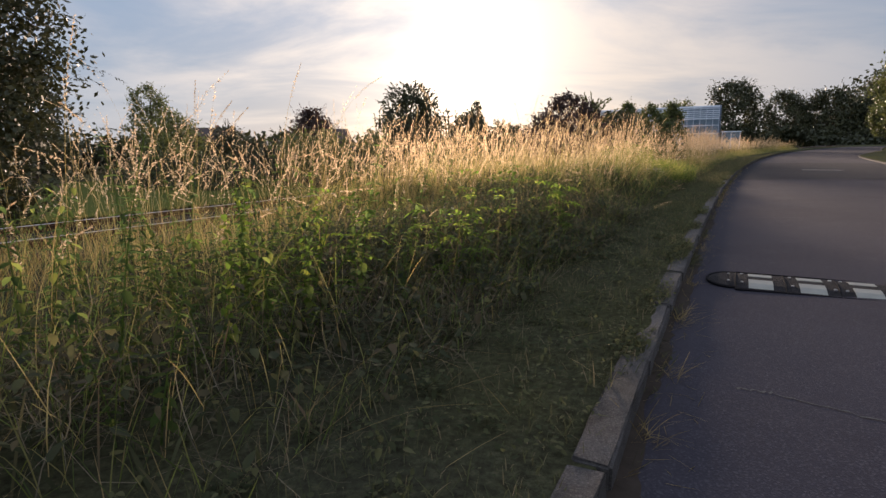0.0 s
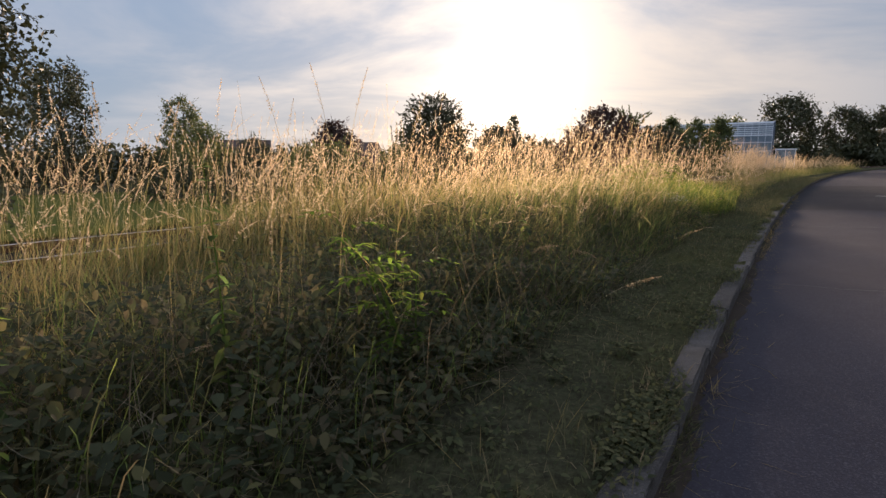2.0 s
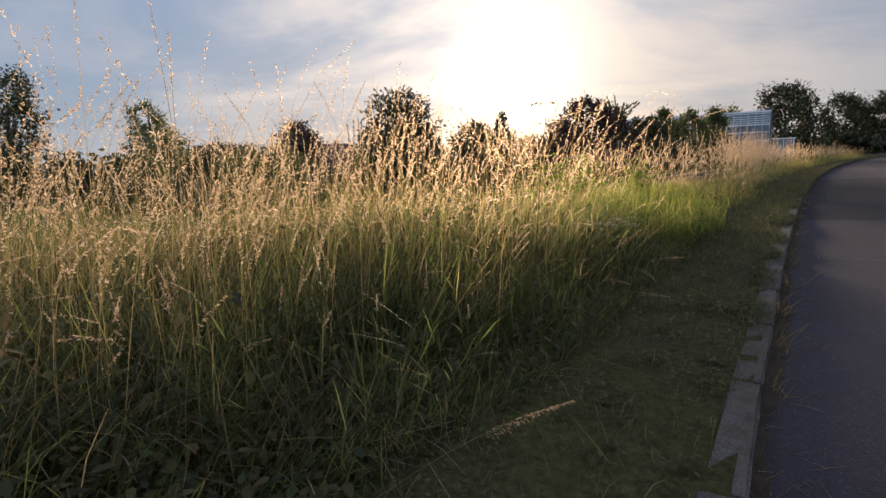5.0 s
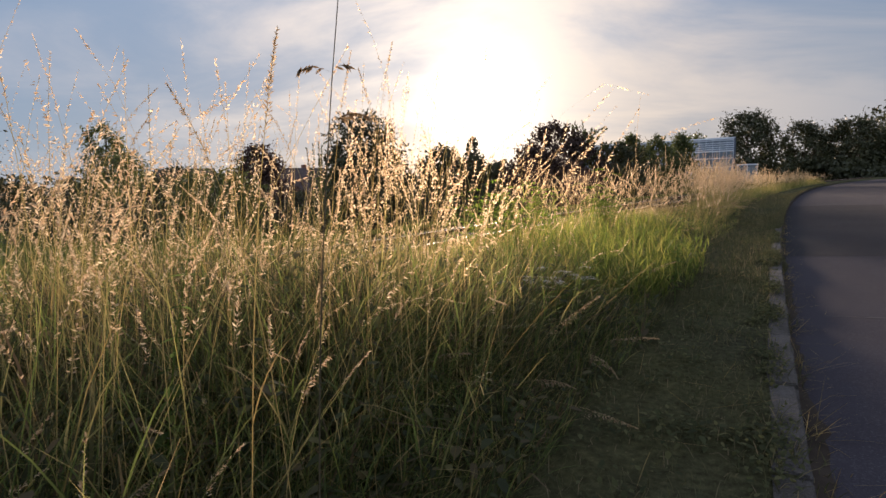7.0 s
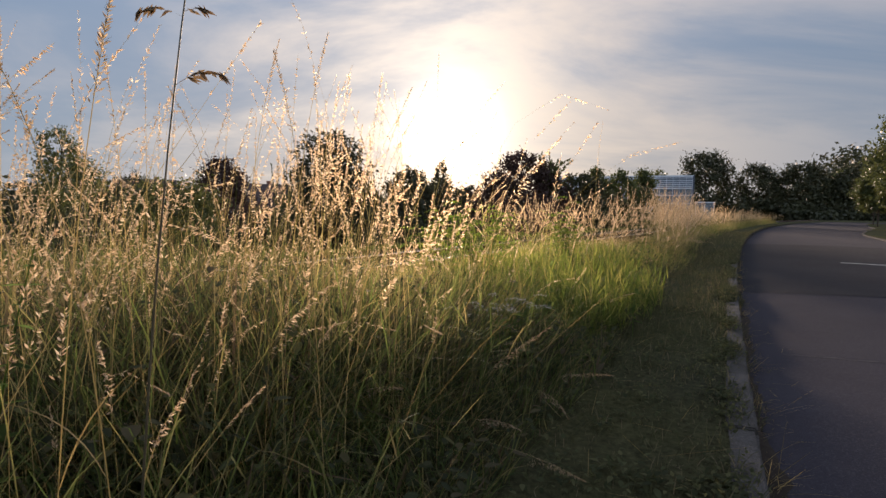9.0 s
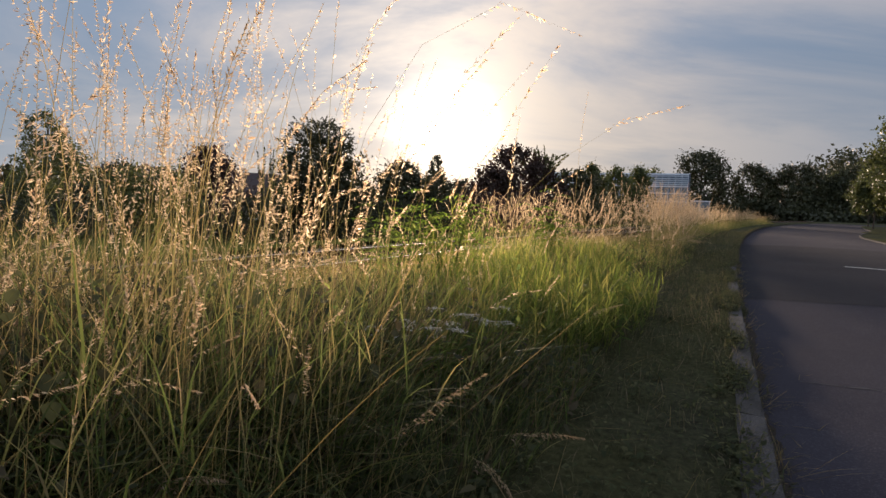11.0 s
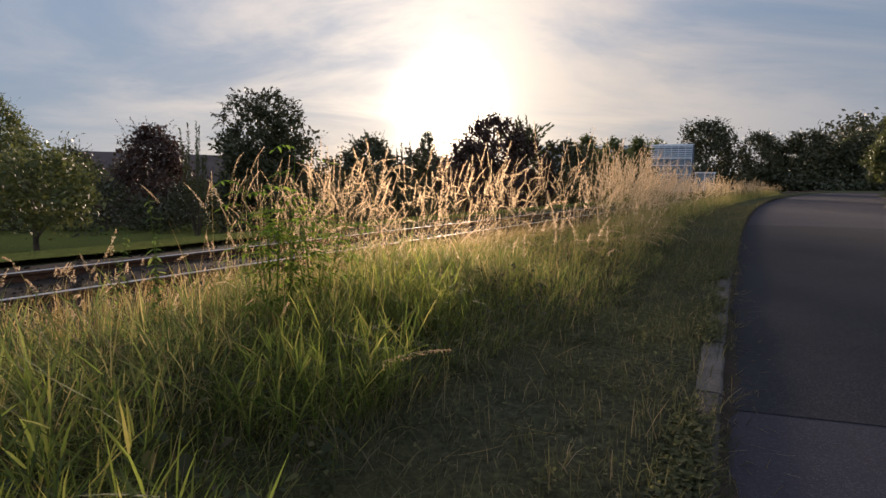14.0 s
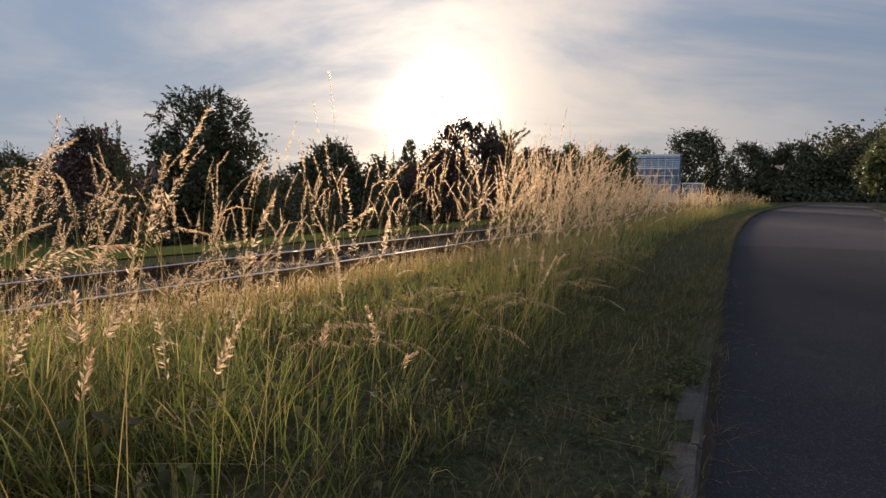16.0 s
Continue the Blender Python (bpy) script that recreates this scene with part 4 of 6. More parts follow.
stalks("fine_track_grass", 430, 17.6, 23.5, fine_at, lambda y, u: 0.70 - 0.22 * smooth(19.0, 20.0, y) + 0.12 * wave(y, u, 2.4, 3), "fine dry grass along the track", 48, 0.024, 0.0100, nseg=7, wide=0.0022, start=0.72, droop=0.7, bend=0.7, lean=0.22, clear=1.1, uneven=0.22)
stalks("sparse_track_grass", 300, 13, 30, sparse, lambda y, u: 0.62 + 0.2 * smooth(20, 22, y) - 0.16 * smooth(17, 19, y) + 0.10 * wave(y, u, 1.4, 2), "dry grass beside the track", 60, 0.022, 0.0120, start=0.80)
stalks("far_plume_grass", 900, 34, 80, lambda y, u: np.clip(0.25 + 0.9 * np.exp(-((y - 42) / 5.0) ** 2) + 0.9 * np.exp(-((y - 60) / 4.0) ** 2), 0.02, 1) * (1 - smooth(3.6, 5.2, u)), lambda y, u: 1.05 + 0.35 * np.exp(-((y - 42) / 5.0) ** 2) + 0.35 * np.exp(-((y - 60) / 4.0) ** 2) + 0.12 * wave(y, u, 0.8, 8), "far golden grass", 26, 0.045, 0.040, nseg=5, wide=0.009, u1=5.5, start=0.62, droop=0.3)


def track_grass():
    n = 9000
    y = rng.uniform(13.0, 27, n)
    off = rng.normal(1.75, 0.42, n).clip(0.85, 2.6)
    u = rail_u(y) - off * 1.2
    xy = np.stack([kerb_x(y) - u, y], 1)
    h = rng.uniform(0.10, 0.34, n) * (1 + 0.5 * wave(y, u, 2.2, 6)) * smooth(0.8, 1.7, off)
    v, f, p, d = strips(rooted(xy), rng.uniform(0, 6.3, n), h + 0.06, np.abs(rng.normal(0.15, 0.2, n)), np.abs(rng.normal(0.4, 0.4, n)), 0.0042 * rng.uniform(0.7, 1.4, n), 3, rng.uniform(-1, 1, n))
    tagged(link_mesh("track_edge_grass", v, f, M["straw"]), "short dry golden grass along the track bed", "grass", kind="stuff")
    k = 1300
    s, g = spikelets(p[:k], d[:k], 16, np.full(k, 0.55), np.full(k, 0.016), np.full(k, 0.013), np.full(k, 0.4))
    tagged(link_mesh("track_edge_heads", s, g, M["head"]), "small pale seed heads along the track bed", "grass", kind="stuff")


track_grass()


def fallen():
    n = 1000
    xy = scatter(n, 1.0, 24, 1.0, 4.5, lambda y, u: (u > edge_u(y) - 0.1) * beside_track(y, u) * (u < rail_u(y)) * (0.5 + 0.5 * smooth(7, 9, y)))
    root = rooted(xy)
    root[:, 2] += rng.uniform(0, 0.25, n)
    v, f, p, d = strips(root, rng.uniform(0, 6.3, n), rng.uniform(0.35, 0.9, n), rng.uniform(0.5, 1.25, n), rng.uniform(0, 0.5, n), rng.uniform(0.0018, 0.0030, n), 6, rng.uniform(-1, 1, n), 1.5, 0.4)
    m = 7000
    xy = scatter(m, 1.5, 9.0, 0.95, 3.0, lambda y, u: np.clip((u > edge_u(y) - 0.25) * (0.4 + wave(y, u, 3.0, 6)), 0, 1))
    low = rooted(xy)
    low[:, 2] += rng.uniform(0.02, 0.34, m) * smooth(0.8, 1.9, kerb_x(xy[:, 1]) - xy[:, 0]) * (0.6 + 0.4 * smooth(3, 5, xy[:, 1]))
    tv, tf, _, _ = strips(low, rng.uniform(0, 6.3, m), rng.uniform(0.10, 0.42, m), rng.uniform(0.7, 1.7, m), rng.normal(0, 0.6, m), rng.uniform(0.0025, 0.005, m), 3, rng.uniform(-1, 1, m), 1.5, 0.4)
    tagged(link_mesh("dry_tangle", tv, tf, M["tangle"]), "tangled dry grass lying at the meadow edge", "grass", kind="stuff")
    tagged(link_mesh("fallen_straw", v, f, M["straw"]), "fallen dry stalks lying across the grass", "grass", kind="stuff")


fallen()


def leaf_quads(c, normal_az, size, tilt, aspect=0.55):
    """Pointed oval leaves, folded a little along the midrib: two quads each."""
    n = len(c)
    d = np.stack([np.cos(normal_az) * np.cos(tilt), np.sin(normal_az) * np.cos(tilt), -np.sin(tilt)], 1)
    s = np.stack([-np.sin(normal_az), np.cos(normal_az), 0 * tilt], 1)
    up = np.cross(d, s)
    L = size[:, None]
    a = c
    e = c + d * L - up * L * 0.10
    b1, g1 = (c + d * L * 0.22 + k * s * L * aspect * 0.46 + up * L * 0.05 for k in (1, -1))
    b2, g2 = (c + d * L * 0.58 + k * s * L * aspect * 0.40 + up * L * 0.02 for k in (1, -1))
    v = np.stack([a, b1, b2, e, g2, g1], 1)
    base = np.arange(n)[:, None] * 6
    f = np.concatenate([base + np.array([[0, 1, 2, 3]]), base + np.array([[0, 3, 4, 5]])])
    return v.reshape(-1, 3), f


# ---- mown strip ----
def mown():
    n = 46000
    y = np.r_[rng.uniform(0.5, 24, n * 5 // 6), rng.uniform(24, 40, n - n * 5 // 6)]
    u = rng.uniform(0.075, 1.85, n)
    ok = u < edge_u(y) + 0.25
    y, u = y[ok], u[ok]
    n = len(y)
    xy = np.stack([kerb_x(y) - u, y], 1)
    h = (0.028 + 0.060 * rng.random(n) + 0.07 * smooth(0.75, 1.2, u) * rng.random(n)) * (1 + 0.9 * wave(xy[:, 0], y, 4.2, 3) + 0.5 * wave(xy[:, 0], y, 11.0, 7)).clip(0.2, 2.4) * (1 + 0.45 * smooth(11.5, 13.0, y))
    v, f, _, _ = strips(rooted(xy, 0.004), rng.uniform(0, 6.3, n), h * 1.05, np.abs(rng.normal(0.5, 0.4, n)), np.abs(rng.normal(0.5, 0.5, n)), 0.0040 * rng.uniform(0.7, 1.5, n) * (1 + 0.8 * (y > 20)), 2, rng.uniform(-1, 1, n))
    tagged(link_mesh("mown_grass", v, f, M["lawn"]), "short mown verge grass with dry patches", "grass", kind="stuff")
    # clover and plantain between the blades
    m = 17000
    y = rng.uniform(0.5, 22, m)
    u = rng.uniform(0.14, 1.6, m)
    ok = wave(y, u, 5.1, 8) + 0.7 * wave(y, u, 12.0, 3) > 0.10
    y, u = y[ok], u[ok]
    m = len(y)
    x = kerb_x(y) - u
    c = np.stack([x, y, ground_z(x, y) + rng.uniform(0.015, 0.075, m)], 1)
    v, f = leaf_quads(c, rng.uniform(0, 6.3, m), rng.uniform(0.010, 0.034, m), rng.normal(0.2, 0.45, m), 0.75)
    tagged(link_mesh("verge_clover", v, f, M["clover"]), "small clover and plantain leaves in the verge", "weeds", kind="stuff")
    m = 260
    y = rng.uniform(0.8, 22, m)
    u = rng.uniform(0.2, 1.25, m) ** 0.7
    x = kerb_x(y) - u
    c = np.stack([x, y, ground_z(x, y) + rng.uniform(0.04, 0.10, m)], 1)
    v, f, _, _ = strips(c, rng.uniform(0, 6.3, m), rng.uniform(0.12, 0.45, m), rng.uniform(1.25, 1.6, m), rng.uniform(-0.2, 0.3, m), np.full(m, 0.0032), 5, rng.uniform(-1, 1, m))
    tagged(link_mesh("verge_straw", v, f, M["straw"]), "dry stalks lying on the verge", "debris", kind="stuff")


mown()


def verge_rosettes():
    """Small broad-leaved weeds that stand out of the mown strip in patches."""
    k, m = 300, 26
    y = np.r_[rng.uniform(0.8, 24, k)]
    u = 0.15 + (edge_u(y) + 0.05) * rng.random(k)
    cy, cu = np.repeat(y, m), np.repeat(u, m)
    r = np.repeat(rng.uniform(0.03, 0.10, k), m)
    a = rng.uniform(0, 6.3, k * m)
    q = r * np.sqrt(rng.random(k * m))
    yy = cy + q * np.sin(a)
    xx = kerb_x(cy) - cu + q * np.cos(a)
    tall = np.repeat(rng.uniform(0.02, 0.09, k), m)
    c = np.stack([xx, yy, ground_z(xx, yy) + 0.012 + tall * rng.random(k * m)], 1)
    v, f = leaf_quads(c, a + rng.normal(0, 0.6, k * m), np.repeat(rng.uniform(0.016, 0.042, k), m) * rng.uniform(0.7, 1.3, k * m), rng.normal(0.0, 0.5, k * m), 0.6)
    tagged(link_mesh("verge_rosettes", v, f, M["clover"]), "small broad-leaved weeds in the mown strip", "weeds", kind="stuff")


verge_rosettes()


def kerb_overhang():
    """Grass that hangs over the kerb, thicker towards the bend."""
    n = 12000
    y = np.r_[rng.uniform(15.6, 30, n * 2 // 3), rng.uniform(30, 62, n - n * 2 // 3)]
    keep = rng.random(n) < np.where(y < 20.2, 0.04, 1.0)
    y = y[keep]
    n = len(y)
    far = 1 + smooth(22, 45, y) * 2.2
    u = rng.uniform(-0.02, 0.20, n) - 0.03
    c = np.stack([kerb_x(y) - u, y, np.full(n, 0.045)], 1)
    v, f, _, _ = strips(c, rng.normal(-0.4, 0.9, n), rng.uniform(0.05, 0.13, n) * (0.8 + 0.25 * far), np.abs(rng.normal(0.3, 0.3, n)), rng.uniform(0.4, 1.6, n), 0.005 * far * rng.uniform(0.7, 1.3, n), 3, rng.uniform(-1, 1, n))
    tagged(link_mesh("kerb_overhang_grass", v, f, M["lawn"]), "long verge grass hanging over the kerb", "grass", kind="stuff")


kerb_overhang()


def gutter_tuft(y, u, n, long, seed):
    r = np.random.default_rng(seed)
    x = float(kerb_x(y)) + u
    c = np.c_[x + r.normal(0, 0.02, n), y + r.normal(0, 0.05, n), np.full(n, ROAD_Z + 0.006)]
    v, f, _, _ = strips(c, r.normal(-0.5, 1.3, n), long * r.uniform(0.5, 1.3, n), r.uniform(0.5, 1.4, n), r.uniform(0.0, 0.8, n), np.full(n, 0.003), 5, r.uniform(-1, 1, n))
    tagged(link_mesh("gutter_tuft", v, f, M["straw"]), "dry grass tuft growing from the gutter", "grass tuft", group="dry tufts in the gutter", kind="stuff")


for k, (y, u, n, long) in enumerate([(1.9, 0.10, 26, 0.16), (2.5, 0.12, 22, 0.15), (3.3, 0.10, 30, 0.18), (4.2, 0.08, 24, 0.15), (5.6, 0.10, 20, 0.14), (6.3, 0.08, 18, 0.12), (9.6, 0.08, 18, 0.14), (10.2, 0.09, 26, 0.20), (10.9, 0.07, 22, 0.22), (11.8, 0.08, 24, 0.20), (12.6, 0.06, 18, 0.16), (13.2, 0.10, 16, 0.14), (14.6, 0.08, 20, 0.15), (16.6, 0.07, 16, 0.13), (18.1, 0.08, 18, 0.14), (19.4, 0.08, 18, 0.15), (20.6, 0.07, 18, 0.14)]):
    gutter_tuft(y, u, n, long, 700 + k)


def park_lawn():
    ys = np.arange(-6, 92, 0.8)
    off = np.array([2.35, 3.5, 5, 7, 10, 14, 19, 25, 32, 40, 50, 62])
    Y = np.repeat(ys, len(off)).reshape(len(ys), len(off))
    X = kerb_x(Y) - rail_u(Y) - off[None] * 1.2
    v = np.stack([X, Y, ground_z(X, Y) + 0.02 + 0.012 * wave(X, Y, 2.0, 3)], -1).reshape(-1, 3)
    k = (np.arange(len(ys) - 1)[:, None] * len(off) + np.arange(len(off) - 1)[None]).ravel()
    lawn = link_mesh("park_lawn", v, np.stack([k, k + 1, k + 1 + len(off), k + len(off)], 1), M["parklawn"])
    tagged(lawn, "mown green park lawn beyond the track", "lawn", kind="structure")
    n = 12000
    y = 9 + 30 * rng.random(n) ** 1.3
    u = rail_u(y) + 2.6 + 9 * rng.random(n) ** 1.5
    xy = np.stack([kerb_x(y) - u, y], 1)
    v, f, _, _ = strips(rooted(xy, 0.0), rng.uniform(0, 6.3, n), rng.uniform(0.03, 0.06, n), np.abs(rng.normal(0.7, 0.4, n)), np.abs(rng.normal(0.4, 0.3, n)), rng.uniform(0.008, 0.016, n), 1, rng.uniform(-1, 1, n))
    tagged(link_mesh("park_lawn_grass", v, f, M["parklawn"]), "short blades of the park lawn", "grass", kind="stuff")


park_lawn()


def ground_cover():
    n = 22000
    xy = scatter(n, 0.3, 24, 0.9, 3.4, lambda y, u: np.clip(((u > edge_u(y) - 0.15) * (0.25 + 0.75 * (y > 3.4) * (y < 8.5) - 0.05 * (y < 3.4) - 0.13 * (y > 12.5)) * (wave(y, u, 2.6, 5) > -0.2)), 0, 1))
    y = xy[:, 1]
    u = kerb_x(y) - xy[:, 0]
    h = grow_h(y, u) * rng.random(n) ** 0.8 * 0.9
    c = np.c_[xy, ground_z(xy[:, 0], y) + 0.02 + h]
    v, f = leaf_quads(c, rng.uniform(0, 6.3, n), rng.uniform(0.028, 0.075, n), rng.normal(0.25, 0.45, n), 0.62)
    tagged(link_mesh("ground_cover_leaves", v, f, M["bramble"]), "dark leafy weeds under the meadow grass", "weeds", kind="stuff")
    n2 = 2600
    v, f, _, _ = strips(rooted(xy[:n2]), rng.uniform(0, 6.3, n2), h[:n2] * 1.2 + 0.1, np.abs(rng.normal(0.2, 0.2, n2)), np.abs(rng.normal(0.5, 0.4, n2)), np.full(n2, 0.004), 4, rng.uniform(-1, 1, n2), tip=0.5)
    tagged(link_mesh("weed_stems", v, f, M["herb"]), "thin green weed stems", "weeds", kind="stuff")


ground_cover()


def bramble_cover():
    """Broad dark leaves in a low thicket along the first stretch of the meadow."""
    n = 13000
    xy = scatter(n, 1.2, 9.6, 0.75, 3.4, lambda y, u: smooth(-0.1, 0.45, u - edge_u(y)) * (0.16 + 0.84 * smooth(3.2, 4.6, y)) * (1 - smooth(8.3, 9.6, y)) * np.clip(0.50 + 0.9 * wave(y, u, 2.1, 11), 0.03, 1) * (1 - 0.8 * smooth(2.0, 3.0, u)))
    y = xy[:, 1]
    u = kerb_x(y) - xy[:, 0]
    top_z = (0.07 + (0.13 + 0.30 * smooth(3.0, 4.5, y)) * smooth(0.0, 1.2, u - edge_u(y))) * (1 + 0.45 * wave(y, u, 2.4, 3))
    c = np.c_[xy, ground_z(xy[:, 0], y) + 0.02 + top_z * rng.random(n) ** 0.7]
    v, f = leaf_quads(c, rng.uniform(0, 6.3, n), 0.024 + 0.050 * rng.random(n) ** 1.8, rng.normal(0.30, 0.65, n), 0.54)
    tagged(link_mesh("bramble_leaves", v, f, M["bramble"]), "broad dark green leaves in a low thicket", "weeds", kind="stuff")
    m = 700
    arch = xy[:m]
    v, f, _, _ = strips(rooted(arch), rng.uniform(0, 6.3, m), rng.uniform(0.4, 0.9, m), np.abs(rng.normal(0.2, 0.2, m)), rng.uniform(0.8, 2.0, m), np.full(m, 0.0045), 7, rng.uniform(-1, 1, m), 1.4, 0.5)
    tagged(link_mesh("bramble_canes", v, f, M["under"]), "thin arching stems in the thicket", "weeds", kind="stuff")


bramble_cover()


# ---- leafy plants as things of their own ----
def leafy_plant(seed, h, leaves, size, label, pairs=True, mat="herb"):
    r = np.random.default_rng(seed)
    top = thing("leafy_plant", label, "plant", group="leafy weeds in the meadow")
    bends = r.uniform(-0.12, 0.12, 2)
    pts = [Vector((bends[0] * s * s * h * 2, bends[1] * s * s * h * 2, s * h)) for s in np.linspace(0, 1, 8)]
    part("stem", tube_bm(pts, [0.0042 * (1 - 0.7 * s) for s in np.linspace(0, 1, 8)], 5), M["herb"], top)
    c, az, sz, ti = [], [], [], []
    for k in range(leaves):
        s = 0.15 + 0.85 * k / leaves
        i = min(int(s * 7), 6)
        q = pts[i].lerp(pts[i + 1], s * 7 - i)
        a = k * (math.pi / 2) + r.normal(0, 0.3)
        for m in ((0, math.pi) if pairs else (0,)):
            c.append(q)
            az.append(a + m)
            sz.append(size * (1.15 - 0.7 * s) * r.uniform(0.8, 1.2))
            ti.append(r.normal(0.15, 0.3))
    v, f = leaf_quads(np.array([tuple(x) for x in c]), np.array(az), np.array(sz), np.array(ti), 0.5)
    link_mesh("leaves", v, f, M[mat], top)
    return top


protos = [leafy_plant(k, h, n, s, lab) for k, (h, n, s, lab) in enumerate([
    (0.85, 15, 0.085, "upright green leafy weed among meadow grass"), (0.62, 13, 0.075, "low green leafy weed among meadow grass"),
    (1.00, 19, 0.080, "tall green leafy weed with paired leaves"), (0.72, 22, 0.055, "bushy small-leaved weed among grass")])]
r2 = random.Random(5)
spots = [(-1.75, 2.1), (-1.5, 2.35), (-1.25, 1.95), (-1.05, 2.25), (-1.6, 2.7), (-1.9, 2.9), (-1.4, 3.0), (-0.75, 2.05), (-1.7, 3.3), (-2.1, 3.4), (-1.45, 3.7), (-0.55, 2.3), (-1.0, 1.75), (-1.95, 2.45), (-1.15, 2.95), (-0.95, 3.2), (-0.7, 2.75), (-0.5, 3.05), (-0.25, 3.3), (-0.85, 2.6), (-1.3, 3.4), (0.0, 3.0), (-0.4, 2.55), (-0.6, 3.5), (0.15, 3.4), (-1.0, 3.7), (-0.05, 2.6), (1.2, 3.9), (1.5, 4.5), (0.9, 4.2), (1.9, 5.2), (1.3, 5.6), (0.6, 4.9), (2.2, 6.3), (1.7, 6.6), (0.4, 3.8), (-0.1, 4.4), (2.6, 7.2), (2.0, 7.6), (3.0, 8.3),
         (4.55, 13.5), (4.8, 13.8), (4.4, 13.95), (4.95, 14.2), (4.2, 13.4), (4.65, 14.4), (4.1, 13.9), (5.1, 13.7), (4.35, 14.5), (3.9, 14.3), (4.5, 13.2),
         (5.2, 17.4), (5.35, 17.7), (5.1, 17.9), (5.5, 17.3), (3.2, 9.9), (3.6, 10.8), (4.3, 11.6), (5.0, 12.4), (2.7, 9.2), (5.9, 13.2)]
spots = [(x, y) for x, y in spots if y > 9 or float(kerb_x(y)) - x > 1.55]
while len(spots) < 92:
    y, u = r2.uniform(1.3, 4.3), r2.uniform(1.6, 3.6)
    spots.append((float(kerb_x(y)) - u, y))
for k, (x, y) in enumerate(spots):
    p = protos[(k * 7 + k // 3) % 4]
    m = Matrix.Translation((x, y, float(ground_z(np.array(x), np.array(y))) - 0.005)) @ pose(0, 0, 0, r2.uniform(-7, 7), r2.uniform(-7, 7), r2.uniform(0, 360)) @ Matrix.Scale(r2.uniform(0.8, 1.15), 4)
    if k < 4:
        protos[k].matrix_basis = m
    else:
        o = copy_thing(p, m)
        o.matrix_basis = m


# ---- bindweed climbing up stems at the meadow edge ----
def climbing_weed(x, y, h, seed):
    r = np.random.default_rng(seed)
    top = thing("climbing_weed", "bindweed with bright green heart-shaped leaves climbing a stalk", "plant", (x, y, float(ground_z(np.array(x), np.array(y))) - 0.01), group="climbing weeds at the meadow edge")
    lean = r.uniform(-0.06, 0.06, 2)
    pts = [Vector((lean[0] * s * h + 0.012 * math.sin(11 * s), lean[1] * s * h + 0.012 * math.cos(11 * s), s * h)) for s in np.linspace(0, 1, 14)]
    stem = part("stem", tube_bm(pts, [0.0036 * (1 - 0.6 * s) for s in np.linspace(0, 1, 14)], 5), M["herb"], top)
    outline = np.array([(0.0, 0.0), (-0.32, -0.12), (-0.46, 0.18), (-0.28, 0.62), (0.0, 1.0), (0.28, 0.62), (0.46, 0.18), (0.32, -0.12)])
    v, f = [], []
    for k in range(46):
        s = 0.22 + 0.78 * (k + r.random()) / 46
        i = min(int(s * 13), 12)
        q = pts[i].lerp(pts[i + 1], s * 13 - i)
        a, size = k * 2.4 + r.normal(0, 0.4), 0.040 * (1.15 - 0.55 * s) * r.uniform(0.7, 1.3)
        hang = r.normal(0.5, 0.35)
        ahead = Vector((math.cos(a) * math.cos(hang), math.sin(a) * math.cos(hang), -math.sin(hang)))
        side = Vector((-math.sin(a), math.cos(a), r.normal(0, 0.25))).normalized()
        q = q + Vector((math.cos(a), math.sin(a), 0.3)) * r.uniform(0.006, 0.030)
        f.append(np.arange(8) + len(v))
        v.extend(tuple(q + side * (u * size) + ahead * (w * size)) for u, w in outline)
    tagged(link_mesh("heart_leaves", np.array(v), np.array(f), M["sapleaf"], stem), kind="stuff")


for x, y, h, seed in [(-1.0, 2.75, 0.93, 1), (-0.72, 2.83, 0.68, 2), (-0.90, 3.96, 0.86, 3), (-0.98, 2.36, 0.76, 4), (-0.78, 3.32, 0.72, 5), (-1.16, 3.1, 0.8, 6), (-0.62, 3.6, 0.7, 7)]:
    climbing_weed(x, y, h, seed)


# ---- saplings with feathered leaves ----
def sapling(x, y, h, spread, stems, seed, label):
    r = np.random.default_rng(seed)
    top = thing("sapling_shrub", label, "shrub", (x, y, float(ground_z(np.array(x), np.array(y))) - 0.01))
    for k in range(stems):
        a = r.uniform(0, 6.28)
        q = spread * math.sqrt(r.random())
        hh = h * r.uniform(0.65, 1.05)
        foot = Vector((0.12 * q * math.cos(a), 0.12 * q * math.sin(a), 0))
        tip = Vector((q * math.cos(a), q * math.sin(a), hh))
        pts = [foot.lerp(tip, s) + Vector((0, 0, 0.12 * hh * math.sin(math.pi * s))) for s in np.linspace(0, 1, 7)]
        stem = part("stem", tube_bm(pts, [0.006 * (1 - 0.75 * s) for s in np.linspace(0, 1, 7)], 5), M["herb"], top)
        c, az, sz, ti = [], [], [], []
        for j in range(10):
            s = 0.08 + 0.92 * j / 9
            i = min(int(s * 6), 5)
            base = pts[i].lerp(pts[i + 1], s * 6 - i)
            b = j * 2.4 + r.uniform(-0.5, 0.5)
            L = r.uniform(0.14, 0.24)
            for m in range(5):
                f = (m + 1) / 5
                p = base + Vector((math.cos(b) * L * f, math.sin(b) * L * f, 0.06 * math.sin(2.2 * f) - 0.05 * f))
                for w in ((0,) if m == 4 else (-1, 1)):
                    c.append(tuple(p))
                    az.append(b + w * 1.05)
                    sz.append(r.uniform(0.036, 0.068))
                    ti.append(r.normal(0.2, 0.2))
        v, f = leaf_quads(np.array(c), np.array(az), np.array(sz), np.array(ti), 0.36)
        tagged(link_mesh("feathered_leaves", v, f, M["sapleaf"], stem), kind="stuff")


